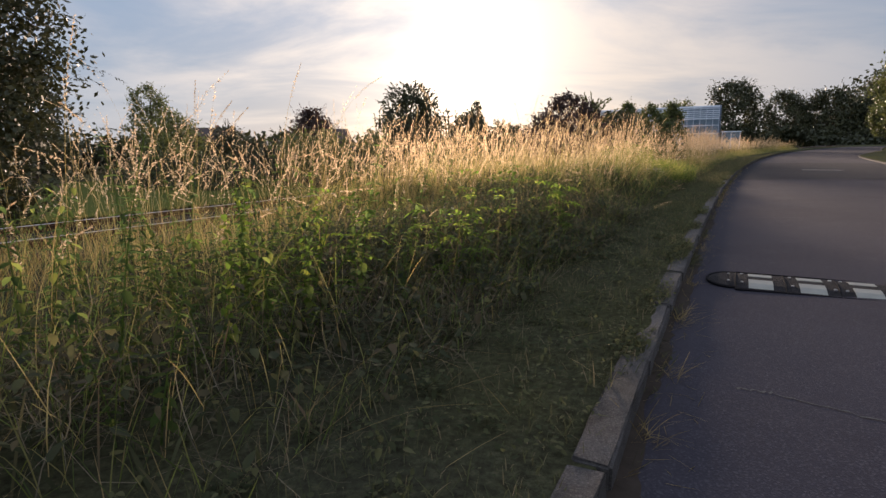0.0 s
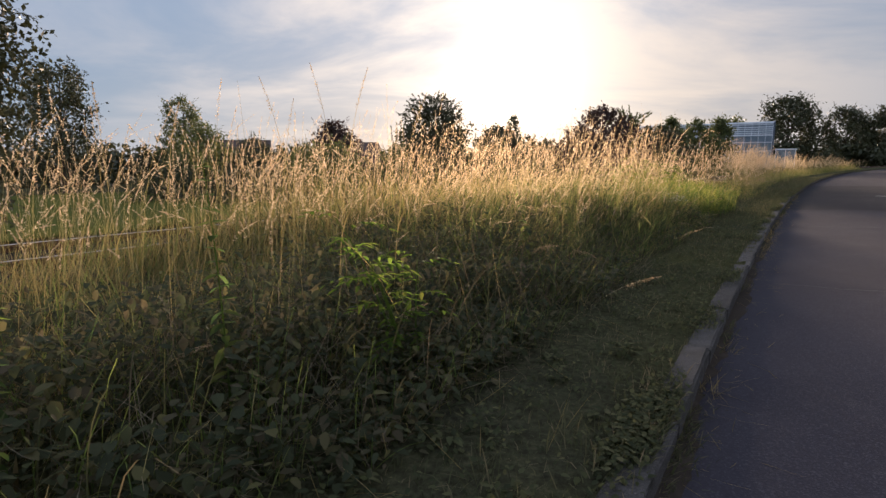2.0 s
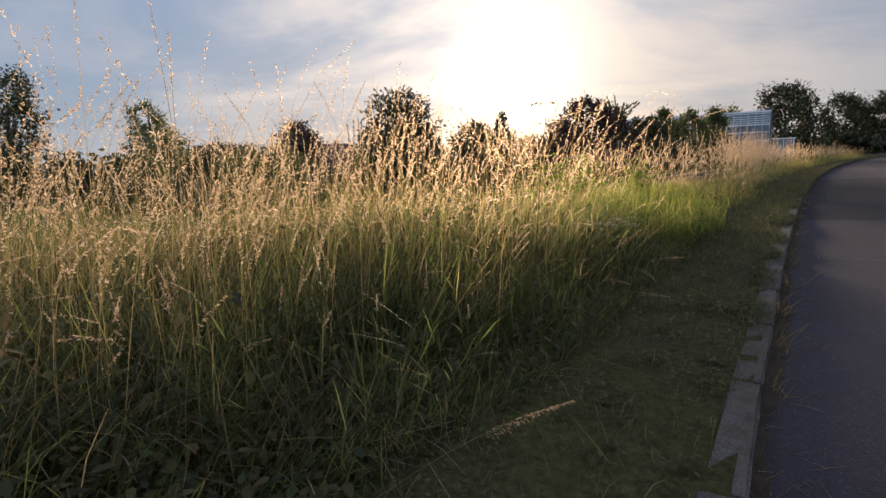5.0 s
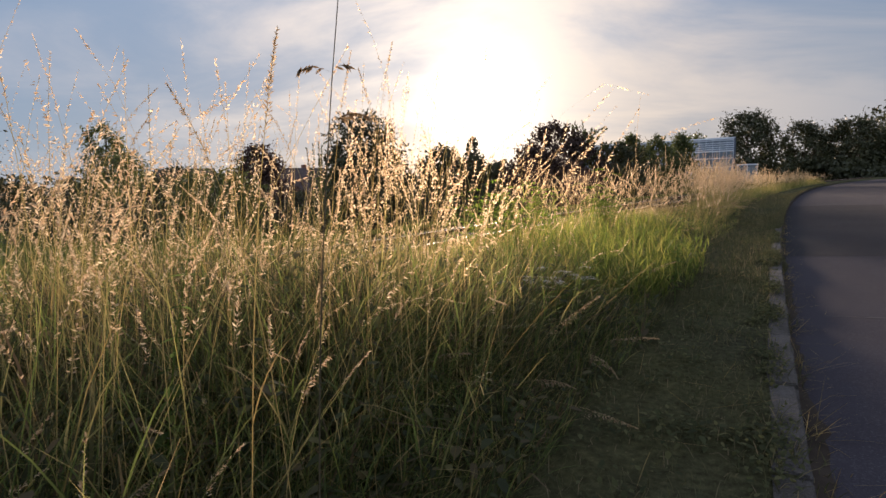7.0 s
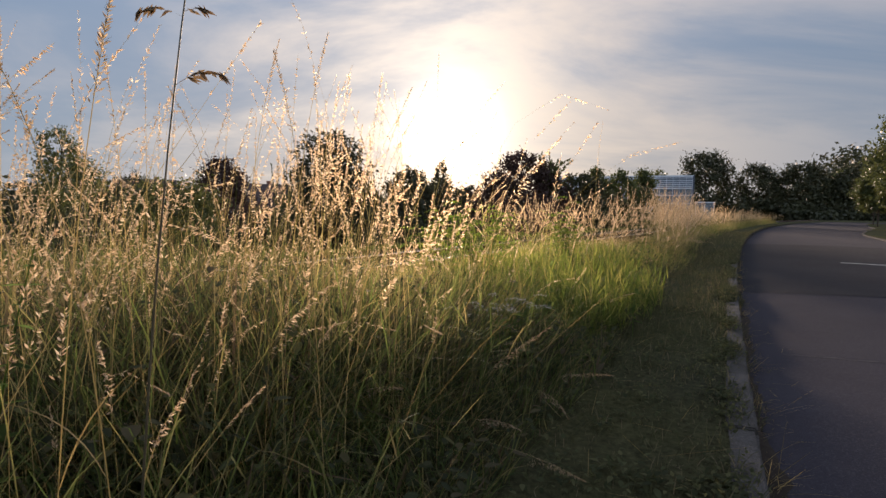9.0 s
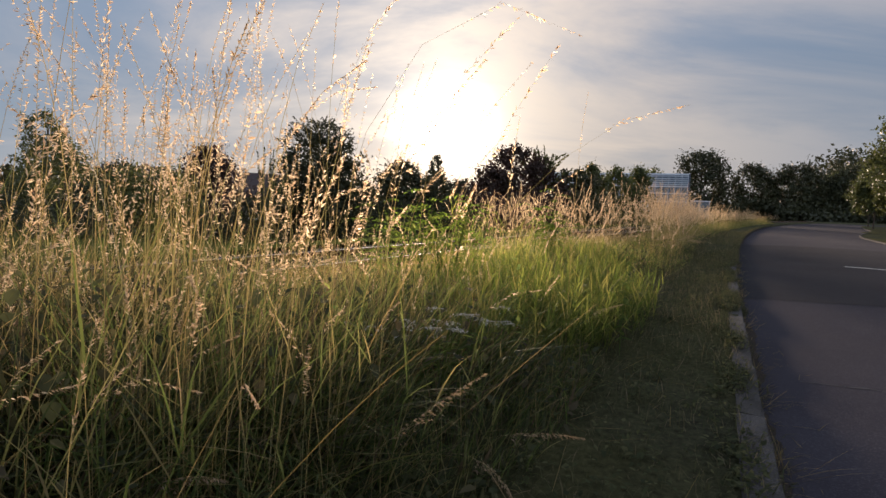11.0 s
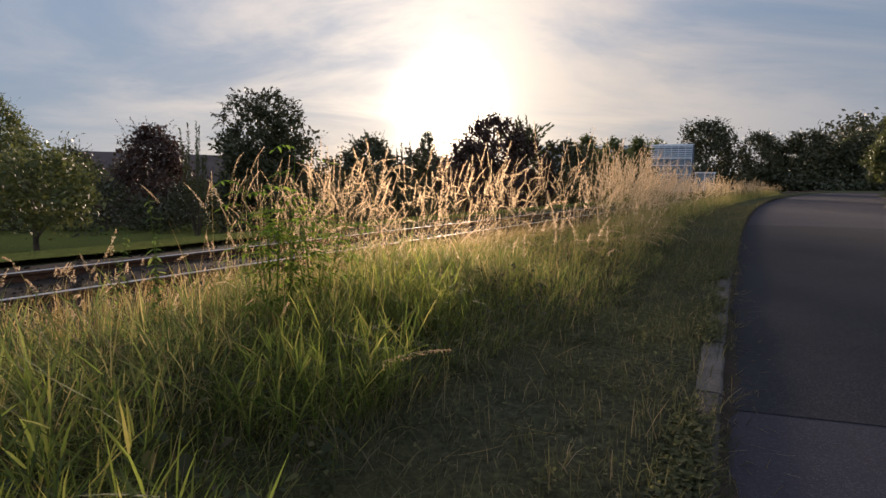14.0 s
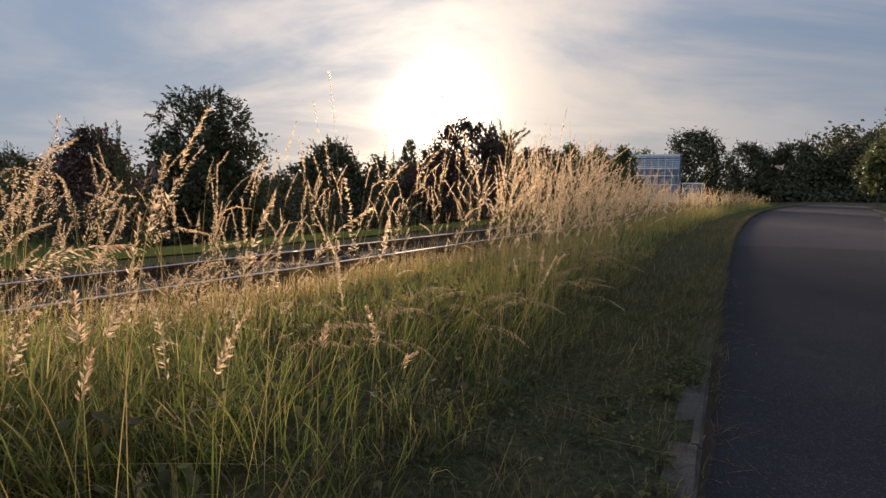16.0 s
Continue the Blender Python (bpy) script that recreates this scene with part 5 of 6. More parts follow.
sapling(4.72, 14.45, 1.12, 0.42, 16, 101, "leafy green sapling shrub with feathered leaves")
sapling(4.30, 14.35, 0.98, 0.40, 11, 102, "low leafy sapling shrub in the meadow")
sapling(6.28, 17.2, 1.02, 0.24, 9, 103, "leafy green sapling beside the track")
sapling(6.37, 17.25, 1.24, 0.06, 2, 108, "slender upright sapling beside the track")
sapling(6.48, 17.5, 0.92, 0.30, 7, 104, "bushy leafy sapling beside the track")
sapling(-0.80, 3.0, 0.80, 0.55, 4, 105, "leafy green weed shrub at the meadow edge")
sapling(0.05, 3.75, 0.82, 0.50, 4, 106, "leafy green weed shrub at the meadow edge")
sapling(1.25, 5.5, 0.78, 0.45, 4, 107, "leafy green weed shrub at the meadow edge")


# ---- single tall stalks that stand out against the sky ----
def tall_stalk(x, y, h, az, bend, label, plume=70, spread=0.05):
    gz = float(ground_z(np.array(x), np.array(y)))
    top = thing("grass_stalk", label, "grass stalk", (x, y, gz - 0.005), group="tall single grass stalks")
    root = np.zeros((1, 3))
    v, f, p, d = strips(root, np.array([az]), np.array([h]), np.array([0.06]), np.array([bend]), np.array([0.0027]), 14, np.array([0.4]), 3.0, 0.4)
    v2, f2, _, _ = strips(root, np.array([az]), np.array([h]), np.array([0.06]), np.array([bend]), np.array([0.0027]), 14, np.array([0.4 + math.pi / 2]), 3.0, 0.4)
    link_mesh("stem", np.concatenate([v, v2]), np.concatenate([f, f2 + len(v)]), M["straw_stem"], top)
    s, g = spikelets(p, d, plume, np.array([0.84]), np.array([spread * 0.38]), np.array([0.0090]), np.array([0.35]))
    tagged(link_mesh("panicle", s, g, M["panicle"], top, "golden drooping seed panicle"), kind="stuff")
    k = 0.45
    i = int(14 * k)
    q = p[0, i]
    lv, lf, _, _ = strips(q[None], np.array([az + 0.8]), np.array([0.22]), np.array([0.35]), np.array([0.9]), np.array([0.006]), 6, np.array([0.2]))
    link_mesh("leaf", lv, lf, M["straw"], top, "dry yellow blade")


r3 = random.Random(21)
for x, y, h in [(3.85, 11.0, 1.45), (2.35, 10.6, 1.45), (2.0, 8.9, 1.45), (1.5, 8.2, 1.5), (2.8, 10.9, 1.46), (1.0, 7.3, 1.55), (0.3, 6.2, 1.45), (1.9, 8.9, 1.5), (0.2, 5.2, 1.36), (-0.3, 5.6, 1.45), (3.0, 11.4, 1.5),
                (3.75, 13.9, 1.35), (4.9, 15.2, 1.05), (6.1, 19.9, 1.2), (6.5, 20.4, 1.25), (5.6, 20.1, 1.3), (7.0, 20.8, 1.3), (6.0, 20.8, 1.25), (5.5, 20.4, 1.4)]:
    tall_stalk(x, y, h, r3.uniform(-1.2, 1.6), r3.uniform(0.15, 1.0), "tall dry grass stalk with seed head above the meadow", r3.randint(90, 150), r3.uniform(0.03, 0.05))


def reach(h, bend):
    """How far a tall stalk's tip stands out from its foot, and how high."""
    th = 0.06 + bend * ((np.arange(14) + 0.5) / 14) ** 3.0
    return float(np.sin(th).sum() * h / 14), float(np.cos(th).sum() * h / 14)


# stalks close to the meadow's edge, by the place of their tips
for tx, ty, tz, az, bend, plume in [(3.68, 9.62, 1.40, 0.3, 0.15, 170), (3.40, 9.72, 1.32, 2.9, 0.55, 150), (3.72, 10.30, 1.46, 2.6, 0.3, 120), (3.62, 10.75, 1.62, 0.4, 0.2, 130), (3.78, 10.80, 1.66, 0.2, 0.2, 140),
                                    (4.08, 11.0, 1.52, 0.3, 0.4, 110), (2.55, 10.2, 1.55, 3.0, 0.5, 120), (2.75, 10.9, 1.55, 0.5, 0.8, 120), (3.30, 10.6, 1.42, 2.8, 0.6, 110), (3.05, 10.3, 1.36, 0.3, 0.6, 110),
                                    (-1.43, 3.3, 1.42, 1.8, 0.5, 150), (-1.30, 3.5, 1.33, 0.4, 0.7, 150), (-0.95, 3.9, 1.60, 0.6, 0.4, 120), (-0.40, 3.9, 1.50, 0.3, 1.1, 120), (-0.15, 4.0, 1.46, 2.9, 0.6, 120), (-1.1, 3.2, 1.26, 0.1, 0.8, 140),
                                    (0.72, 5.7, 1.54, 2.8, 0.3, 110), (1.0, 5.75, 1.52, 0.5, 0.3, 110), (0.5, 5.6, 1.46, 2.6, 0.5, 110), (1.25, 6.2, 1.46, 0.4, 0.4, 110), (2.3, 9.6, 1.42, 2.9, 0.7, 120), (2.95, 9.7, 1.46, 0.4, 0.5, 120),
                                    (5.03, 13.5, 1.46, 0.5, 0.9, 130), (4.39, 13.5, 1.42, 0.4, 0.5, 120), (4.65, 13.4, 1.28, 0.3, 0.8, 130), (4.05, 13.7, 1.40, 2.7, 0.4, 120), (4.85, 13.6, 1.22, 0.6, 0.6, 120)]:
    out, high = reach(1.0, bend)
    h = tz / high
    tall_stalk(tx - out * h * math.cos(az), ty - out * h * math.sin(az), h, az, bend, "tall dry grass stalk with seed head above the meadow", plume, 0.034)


def brome_stalk(x, y, h, az):
    """A dark straight culm with two nodding tufts of husks and a dry leaf."""
    gz = float(ground_z(np.array(x), np.array(y)))
    top = thing("brome_stalk", "tall dark brown stalk with nodding husks", "grass stalk", (x, y, gz - 0.005), group="tall single grass stalks")
    pts = [(0.10 * s * s * math.cos(az), 0.10 * s * s * math.sin(az), h * s) for s in np.linspace(0, 1, 10)]
    part("stem", tube_bm(pts, [0.0026 * (1 - 0.6 * s) for s in np.linspace(0, 1, 10)], 5), M["brown_stem"], top)
    for s, a, long, n in ((0.90, 3.0, 0.07, 10), (0.905, 0.2, 0.035, 9), (0.835, -0.3, 0.085, 14)):
        root = np.array([[0.10 * s * s * math.cos(az), 0.10 * s * s * math.sin(az), h * s]])
        v, f, p, d = strips(root, np.array([a]), np.array([long]), np.array([1.1]), np.array([1.0]), np.array([0.0018]), 6, np.array([0.4]), 1.5, 0.4)
        sv, sf = spikelets(p, d, n * 2, np.array([0.25]), np.array([0.006]), np.array([0.016]), np.array([0.5]))
        link_mesh("husk_tuft", np.concatenate([v, sv]), np.concatenate([f, sf + len(v)]), M["brown_husk"], top, "nodding brown husks")
    s = 0.74
    v, f, _, _ = strips(np.array([[0.10 * s * s * math.cos(az), 0.10 * s * s * math.sin(az), h * s]]), np.array([0.5]), np.array([0.11]), np.array([0.7]), np.array([-0.3]), np.array([0.007]), 6, np.array([0.2]))
    link_mesh("leaf", v, f, M["straw"], top, "dry yellow blade")


M["brown_stem"] = leaf_mat("brown_stem", [(0.0, (0.075, 0.062, 0.035)), (1.0, (0.12, 0.095, 0.05))], 0.2, 0.6, 1.2)
M["brown_husk"] = leaf_mat("brown_husk", [(0.0, (0.15, 0.095, 0.055)), (1.0, (0.30, 0.21, 0.13))], 0.45, 0.7, 1.2, 0.1)
brome_stalk(3.725, 9.52, 1.44, 0.5)


# long stalks that lean out over the mown strip
for x, y, h, az, lean, bend in [(3.95, 10.75, 0.95, 0.35, 0.85, 0.3), (4.2, 11.25, 0.95, -1.05, 1.3, 0.25), (4.0, 10.95, 0.6, -0.1, 0.9, 1.2), (5.2, 12.9, 0.75, 0.1, 0.75, 0.7), (4.35, 11.5, 0.8, -0.4, 1.0, 0.6), (6.55, 15.9, 0.9, 0.0, 0.8, 0.8), (2.0, 6.2, 0.8, 0.2, 0.9, 0.6), (3.0, 8.4, 0.85, 0.1, 0.95, 0.4),
                                *[(float(kerb_x(yy)) - r3.uniform(1.6, 3.4), yy, r3.uniform(0.45, 0.85), r3.uniform(0, 6.3), r3.uniform(0.2, 0.7), r3.uniform(1.2, 2.4)) for yy in [17.6 + 0.19 * k for k in range(14)]],
                                *[(float(kerb_x(yy)) - r3.uniform(1.35, 2.6), yy, r3.uniform(0.45, 0.8), r3.uniform(-1.4, 1.4), r3.uniform(0.3, 0.9), r3.uniform(0.8, 2.2)) for yy in [3.2 + 0.55 * k for k in range(16)]],
                                *[(float(kerb_x(yy)) - r3.uniform(1.25, 2.0), yy, r3.uniform(0.75, 1.05), r3.uniform(-0.9, 0.6), r3.uniform(0.2, 0.5), r3.uniform(1.0, 2.0)) for yy in [18.9 + 0.075 * k for k in range(44)]],
                                (7.35, 19.3, 1.1, -0.1, 0.5, 1.2), (7.5, 19.7, 1.15, 0.2, 0.5, 1.3), (7.2, 19.0, 1.0, -0.3, 0.55, 1.3), (7.65, 20.1, 1.1, 0.0, 0.5, 1.3), (7.0, 18.7, 0.9, -0.2, 0.6, 1.2), (6.2, 17.8, 0.8, -0.5, 0.5, 1.2)]:
    gz = float(ground_z(np.array(x), np.array(y)))
    top = thing("bent_grass_stalk", "dry grass stalk bent over the mown verge", "grass stalk", (x, y, gz - 0.005), group="bent grass stalks")
    v, f, p, d = strips(np.zeros((1, 3)), np.array([az]), np.array([h]), np.array([lean]), np.array([bend]), np.array([0.0027]), 12, np.array([0.3]), 2.0, 0.4)
    link_mesh("stem", v, f, M["straw_stem"], top)
    s, g = spikelets(p, d, 180, np.array([0.68]), np.array([0.021]), np.array([0.0092]), np.array([0.7]))
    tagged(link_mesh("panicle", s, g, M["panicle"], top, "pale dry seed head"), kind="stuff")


# ---- white-flowered herbs ----
def yarrow(x, y, h, seed):
    r = np.random.default_rng(seed)
    gz = float(ground_z(np.array(x), np.array(y)))
    top = thing("yarrow_plant", "white-flowered yarrow herb among meadow grass", "plant", (x, y, gz - 0.005), group="white-flowered herbs")
    for k in range(4):
        a = r.uniform(0, 6.28)
        q = r.uniform(0.03, 0.12)
        hh = h * r.uniform(0.8, 1.05)
        pts = [Vector((q * s * s * math.cos(a), q * s * s * math.sin(a), hh * s)) for s in np.linspace(0, 1, 6)]
        stem = part("stem", tube_bm(pts, [0.003] * 6, 5), M["herb"], top)
        tip = np.array(pts[-1])
        n = 46
        off = r.normal(0, 0.022, (n, 2))
        c = np.c_[tip[0] + off[:, 0], tip[1] + off[:, 1], tip[2] + 0.012 - 4 * (off ** 2).sum(1) + r.normal(0, 0.002, n)]
        v, f = leaf_quads(c, r.uniform(0, 6.3, n), r.uniform(0.006, 0.011, n), r.normal(0, 0.4, n), 0.9)
        link_mesh("flower_head", v, f, M["petal"], stem, "flat white flower head")
        m = 14
        s = r.uniform(0.1, 0.85, m)
        c = np.stack([q * s * s * math.cos(a), q * s * s * math.sin(a), hh * s], 1)
        v, f = leaf_quads(c, r.uniform(0, 6.3, m), r.uniform(0.04, 0.09, m), r.normal(0.1, 0.3, m), 0.22)
        link_mesh("leaves", v, f, M["herb"], stem)


M["petal"] = leaf_mat("white_petal", [(0.0, (0.50, 0.48, 0.42)), (1.0, (0.75, 0.73, 0.66))], 0.4, 0.7, 1.0, 0.1)
for k, (x, y, h) in enumerate([(4.60, 11.95, 0.52), (4.50, 12.05, 0.50), (4.68, 12.10, 0.48), (4.92, 12.35, 0.46), (4.40, 11.85, 0.54)]):
    yarrow(x, y, h, 300 + k)


# ---- trees ----
def blob_leaves(r, centres, radii, n, size, squash=0.8):
    """Leaf quads on and in a set of clumps."""
    centres, radii = np.array(centres), np.array(radii)
    w = radii ** 2 / (radii ** 2).sum()
    k = r.choice(len(centres), n, p=w)
    d = r.normal(size=(n, 3))
    d /= np.linalg.norm(d, axis=1, keepdims=True)
    rad = radii[k] * (0.15 + 0.95 * r.random(n) ** 0.7) * (1 + 0.25 * r.normal(size=n)).clip(0.4, 1.5)
    c = centres[k] + d * rad[:, None] * np.array([1, 1, squash])
    a = r.normal(size=(n, 3))
    a /= np.linalg.norm(a, axis=1, keepdims=True)
    b = np.cross(a, r.normal(size=(n, 3)))
    b /= np.linalg.norm(b, axis=1, keepdims=True)
    L = size * r.uniform(0.6, 1.3, (n, 1))
    v = np.stack([c - a * L * 0.5, c + b * L * 0.28, c + a * L * 0.5, c - b * L * 0.28], 1)
    return v.reshape(-1, 3), np.arange(n * 4).reshape(n, 4)


def tree(name, label, x, y, height, radius, seed, clumps=40, leaves=6000, size=0.22, mat="leafdark", bare=0.15, shape="round", base=None, group="", droop=0.0, spray=0.0):
    r = np.random.default_rng(seed)
    gz = float(ground_z(np.array(x), np.array(y))) if base is None else base
    top = thing(name, label, "tree", (x, y, gz), group=group)
    H, R = height, radius
    tr = (H * 0.022 + 0.03) * (0.42 if name == "street_tree" else 1.0)
    sway = r.uniform(-0.05, 0.05, 2) * H
    pts = [(sway[0] * s * s, sway[1] * s * s, H * 0.86 * s - 0.05 * (s == 0)) for s in np.linspace(0, 1, 7)]
    part("trunk", tube_bm(pts, [tr * (1 - 0.85 * s) for s in np.linspace(0, 1, 7)], 8), M["bark"], top)
    cs, rs = [], []
    for k in range(clumps):
        s = bare + (1 - bare) * (k + 0.5) / clumps
        t = (s - bare) / (1 - bare)
        if shape == "round":
            prof = math.sqrt(max(0.02, 1 - (2 * t - 0.9) ** 2 / 1.25))
        elif shape == "cone":
            prof = 1.02 - 0.92 * t
        elif shape == "dome":
            prof = 1.0 if t < 0.72 else math.sqrt(max(0.06, 1 - ((t - 0.72) / 0.30) ** 2))
        elif shape == "column":
            prof = 0.9 * math.sin(math.pi * min(1, 0.15 + 0.85 * t)) ** 0.5
        else:                              # broad, widest low
            prof = (1 - t ** 2.2) * 0.95 + 0.1
        a = k * 2.4 + r.normal(0, 0.5)
        q = R * prof * r.uniform(0.45, 1.0)
        c = np.array([q * math.cos(a), q * math.sin(a), H * s * 0.97 - droop * q])
        cs.append(c)
        rs.append(R * r.uniform(0.20, 0.40) * ((0.22 + 0.8 * prof) if shape == "cone" else (0.55 + 0.6 * prof)) * (0.72 if shape == "dome" and t > 0.78 else 1.0))
        if k % 3 == 0:
            s0 = max(0.12, s - 0.22)
            st = Vector((sway[0] * s0 * s0, sway[1] * s0 * s0, H * 0.86 * s0))
            en = Vector(c)
            mid = st.lerp(en, 0.5) + Vector((0, 0, 0.05 * H))
            part("limb", tube_bm([st, mid, en], [tr * 0.42 * (1 - 0.6 * s), tr * 0.28 * (1 - 0.5 * s), tr * 0.08], 5), M["bark"], top)
    v, f = blob_leaves(r, cs, rs, int(leaves * 0.78), size * 1.30)
    link_mesh("crown", v, f, M[mat], top)
    # ragged shoots past the outline
    n = clumps * 4
    k = r.integers(0, clumps, n)
    root = np.array(cs)[k] + r.normal(0, 0.3, (n, 3)) * np.array(rs)[k][:, None]
    az = np.arctan2(root[:, 1], root[:, 0]) + r.normal(0, 0.5, n)
    g0 = rng.bit_generator.state
    sv, sf, p, d = strips(root, az, np.array(rs)[k] * r.uniform(0.7, 1.8 - 0.2 * spray, n), np.abs(r.normal(0.45 + spray * 0.9, 0.4 - 0.2 * spray, n)), np.abs(r.normal(0.6, 0.4, n)), np.full(n, size * 0.10), 4, r.uniform(-1, 1, n), 1.2, 0.3)
    hv, hf = spikelets(p, d, 8 + int(14 * spray), np.full(n, 0.2), np.full(n, size * 0.7), np.full(n, size * 0.75), np.full(n, 0.2))
    tagged(link_mesh("fringe_foliage", np.concatenate([sv, hv]), np.concatenate([sf, hf + len(sv)]), M[mat], top), kind="stuff")
    return top


# beside the track, near
tree("hornbeam", "large dark broadleaf tree with drooping leafy sprays", -17.0, 18.4, 12.23, 3.9, 3, 110, 42000, 0.18, "leafdark", 0.08, "round", droop=0.16, spray=1.0)
tree("broadleaf_tree", "dense rounded broadleaf tree beyond the track", -45.2, 61.0, 14.1, 4.0, 4, 60, 12000, 0.28, "leafdark", 0.06)
tree("broadleaf_tree", "airy light-crowned tree on the park lawn", -40.5, 77.5, 12.4, 3.2, 5, 46, 7000, 0.28, "leafmid", 0.15)
tree("broadleaf_tree", "low spreading tree on the park lawn", -33.5, 70.0, 7.7, 5.0, 41, 40, 6000, 0.30, "leafmid", 0.06, "broad")
tree("dome_shrub", "clipped dark dome-shaped shrub", -25.4, 66.0, 6.1, 2.5, 6, 40, 5000, 0.24, "leafdark", 0.0, "round")
tree("copper_tree", "dark copper-leaved spreading tree", -12.9, 55.6, 7.1, 3.5, 7, 60, 13000, 0.24, "leafred", 0.0, "broad")
tree("small_tree", "small olive-green tree with two trunks on the park lawn", -8.2, 36.0, 4.2, 2.4, 8, 40, 7000, 0.16, "leafmid", 0.36, "round")
weeping = tree("weeping_tree", "tall dense dark weeping tree with curled twigs at its top", -2.6, 48.4, 8.0, 2.65, 9, 90, 23000, 0.21, "leafdark", 0.0, "dome", droop=0.10)
tree("broadleaf_tree", "rounded dark tree behind the lawn", 3.1, 58.3, 6.8, 2.6, 12, 44, 9000, 0.26, "leafdark", 0.0)
tree("broadleaf_tree", "wide dark tree behind the lawn", 6.3, 60.0, 5.72, 3.0, 13, 34, 5000, 0.26, "leafdark", 0.0, "broad")
tree("cypress", "slim dark cypress behind the lawn", 1.1, 142.9, 11.3, 0.75, 14, 24, 1300, 0.34, "leafdark", 0.0, "cone", group="slim cypresses")
tree("cypress", "slim dark cypress behind the lawn", 1.9, 150.0, 13.2, 0.85, 15, 24, 1300, 0.34, "leafdark", 0.0, "cone", group="slim cypresses")
tree("cypress", "slim dark cypress behind the lawn", 4.0, 150.0, 13.7, 0.9, 16, 24, 1300, 0.34, "leafdark", 0.0, "cone", group="slim cypresses")
tree("conifer", "pointed dark conifer behind the lawn", 8.05, 128.0, 13.7, 5.0, 17, 90, 8000, 0.40, "leafdark", 0.0, "cone")
tree("broadleaf_tree", "low dark tree behind the lawn", 10.6, 58.0, 6.11, 2.4, 42, 40, 7000, 0.24, "leafred", 0.0)
tree("copper_tree", "rounded copper-leaved tree near the track", 12.6, 55.4, 7.46, 2.5, 18, 50, 9000, 0.24, "leafred", 0.0)
tree("broadleaf_tree", "dark shrub below a ragged tree", 15.4, 57.6, 5.7, 2.3, 19, 36, 5000, 0.24, "leafred", 0.0)
tree("broadleaf_tree", "low dark tree near the track", 18.6, 58.5, 5.38, 2.2, 20, 40, 6000, 0.26, "leafdark", 0.0)
tree("hedge_tree", "broad green hedge tree before the greenhouse", 29.5, 88.0, 9.72, 3.6, 22, 46, 9000, 0.34, "leafmid", 0.0, "broad", group="hedge trees before the greenhouse")
tree("hedge_tree", "broad green hedge tree before the greenhouse", 34.0, 90.0, 9.65, 3.8, 23, 46, 9000, 0.34, "leafmid", 0.0, "broad", group="hedge trees before the greenhouse")
tree("hedge_tree", "broad green hedge tree before the greenhouse", 38.6, 93.0, 9.73, 3.4, 24, 46, 9000, 0.34, "leafmid", 0.0, "broad", group="hedge trees before the greenhouse")
tree("park_tree", "large dark tree behind the greenhouse", 88.0, 168.0, 21.5, 7.6, 25, 80, 9500, 0.70, "leafdark", 0.0, group="large trees behind the greenhouse")
tree("park_tree", "large dark tree behind the greenhouse", 101.5, 164.0, 17.74, 6.2, 26, 60, 10000, 0.6, "leafdark", 0.0, group="large trees behind the greenhouse")
tree("park_tree", "large dark tree by the road bend", 112.5, 160.0, 15.85, 7.5, 27, 80, 9500, 0.70, "leafdark", 0.0, group="large trees behind the greenhouse")
tree("park_tree", "large dark tree by the road bend", 122.0, 152.0, 14.8, 7.5, 28, 80, 9500, 0.70, "leafdark", 0.0, group="large trees behind the greenhouse")
tree("park_tree", "large dark tree by the road bend", 131.0, 146.0, 13.8, 8.0, 29, 80, 9500, 0.70, "leafdark", 0.0, group="large trees behind the greenhouse")
tree("park_tree", "thin-crowned tree behind the greenhouse", 76.0, 176.0, 16.2, 7.0, 30, 30, 2200, 0.75, "leafmid", 0.1, group="large trees behind the greenhouse")
for x, y, h, rr, s in [(39.5, 46.8, 9.6, 2.5, 31), (44.5, 53.5, 7.4, 1.7, 32), (50.5, 62.5, 6.8, 1.7, 33), (62.0, 76.5, 7.4, 2.0, 34)]:
    tree("street_tree", "young green street tree on the grass verge", x, y, h, rr, s, 56, 12500, 0.195, "leafmid", 0.26, group="street trees along the verge")


def curled_twigs(top, height, radius, seed, mat):
    """Open twigs that stand out of the upper crown and curl over at their tips."""
    r = np.random.default_rng(seed)
    n = 150
    a = r.uniform(0, 6.3, n)
    q = radius * np.sqrt(r.random(n))
    root = np.c_[q * np.cos(a), q * np.sin(a), height * (1.01 - 0.20 * (q / radius) ** 2) + r.normal(0, 0.12, n)]
    v, f, p, d = strips(root, a + r.normal(0, 0.7, n), r.uniform(0.45, 1.35, n), np.abs(r.normal(0.35, 0.35, n)), r.normal(0.9, 0.7, n).clip(-0.2, 2.4), np.full(n, 0.035), 8, r.uniform(-1, 1, n), 1.4, 0.3)
    hv, hf = spikelets(p, d, 20, np.full(n, 0.15), np.full(n, 0.09), np.full(n, 0.20), np.full(n, 0.5))
    tagged(link_mesh("twig_foliage", np.concatenate([v, hv]), np.concatenate([f, hf + len(v)]), M[mat], top), kind="stuff")


curled_twigs(weeping, 8.0, 2.3, 91, "leafdark")


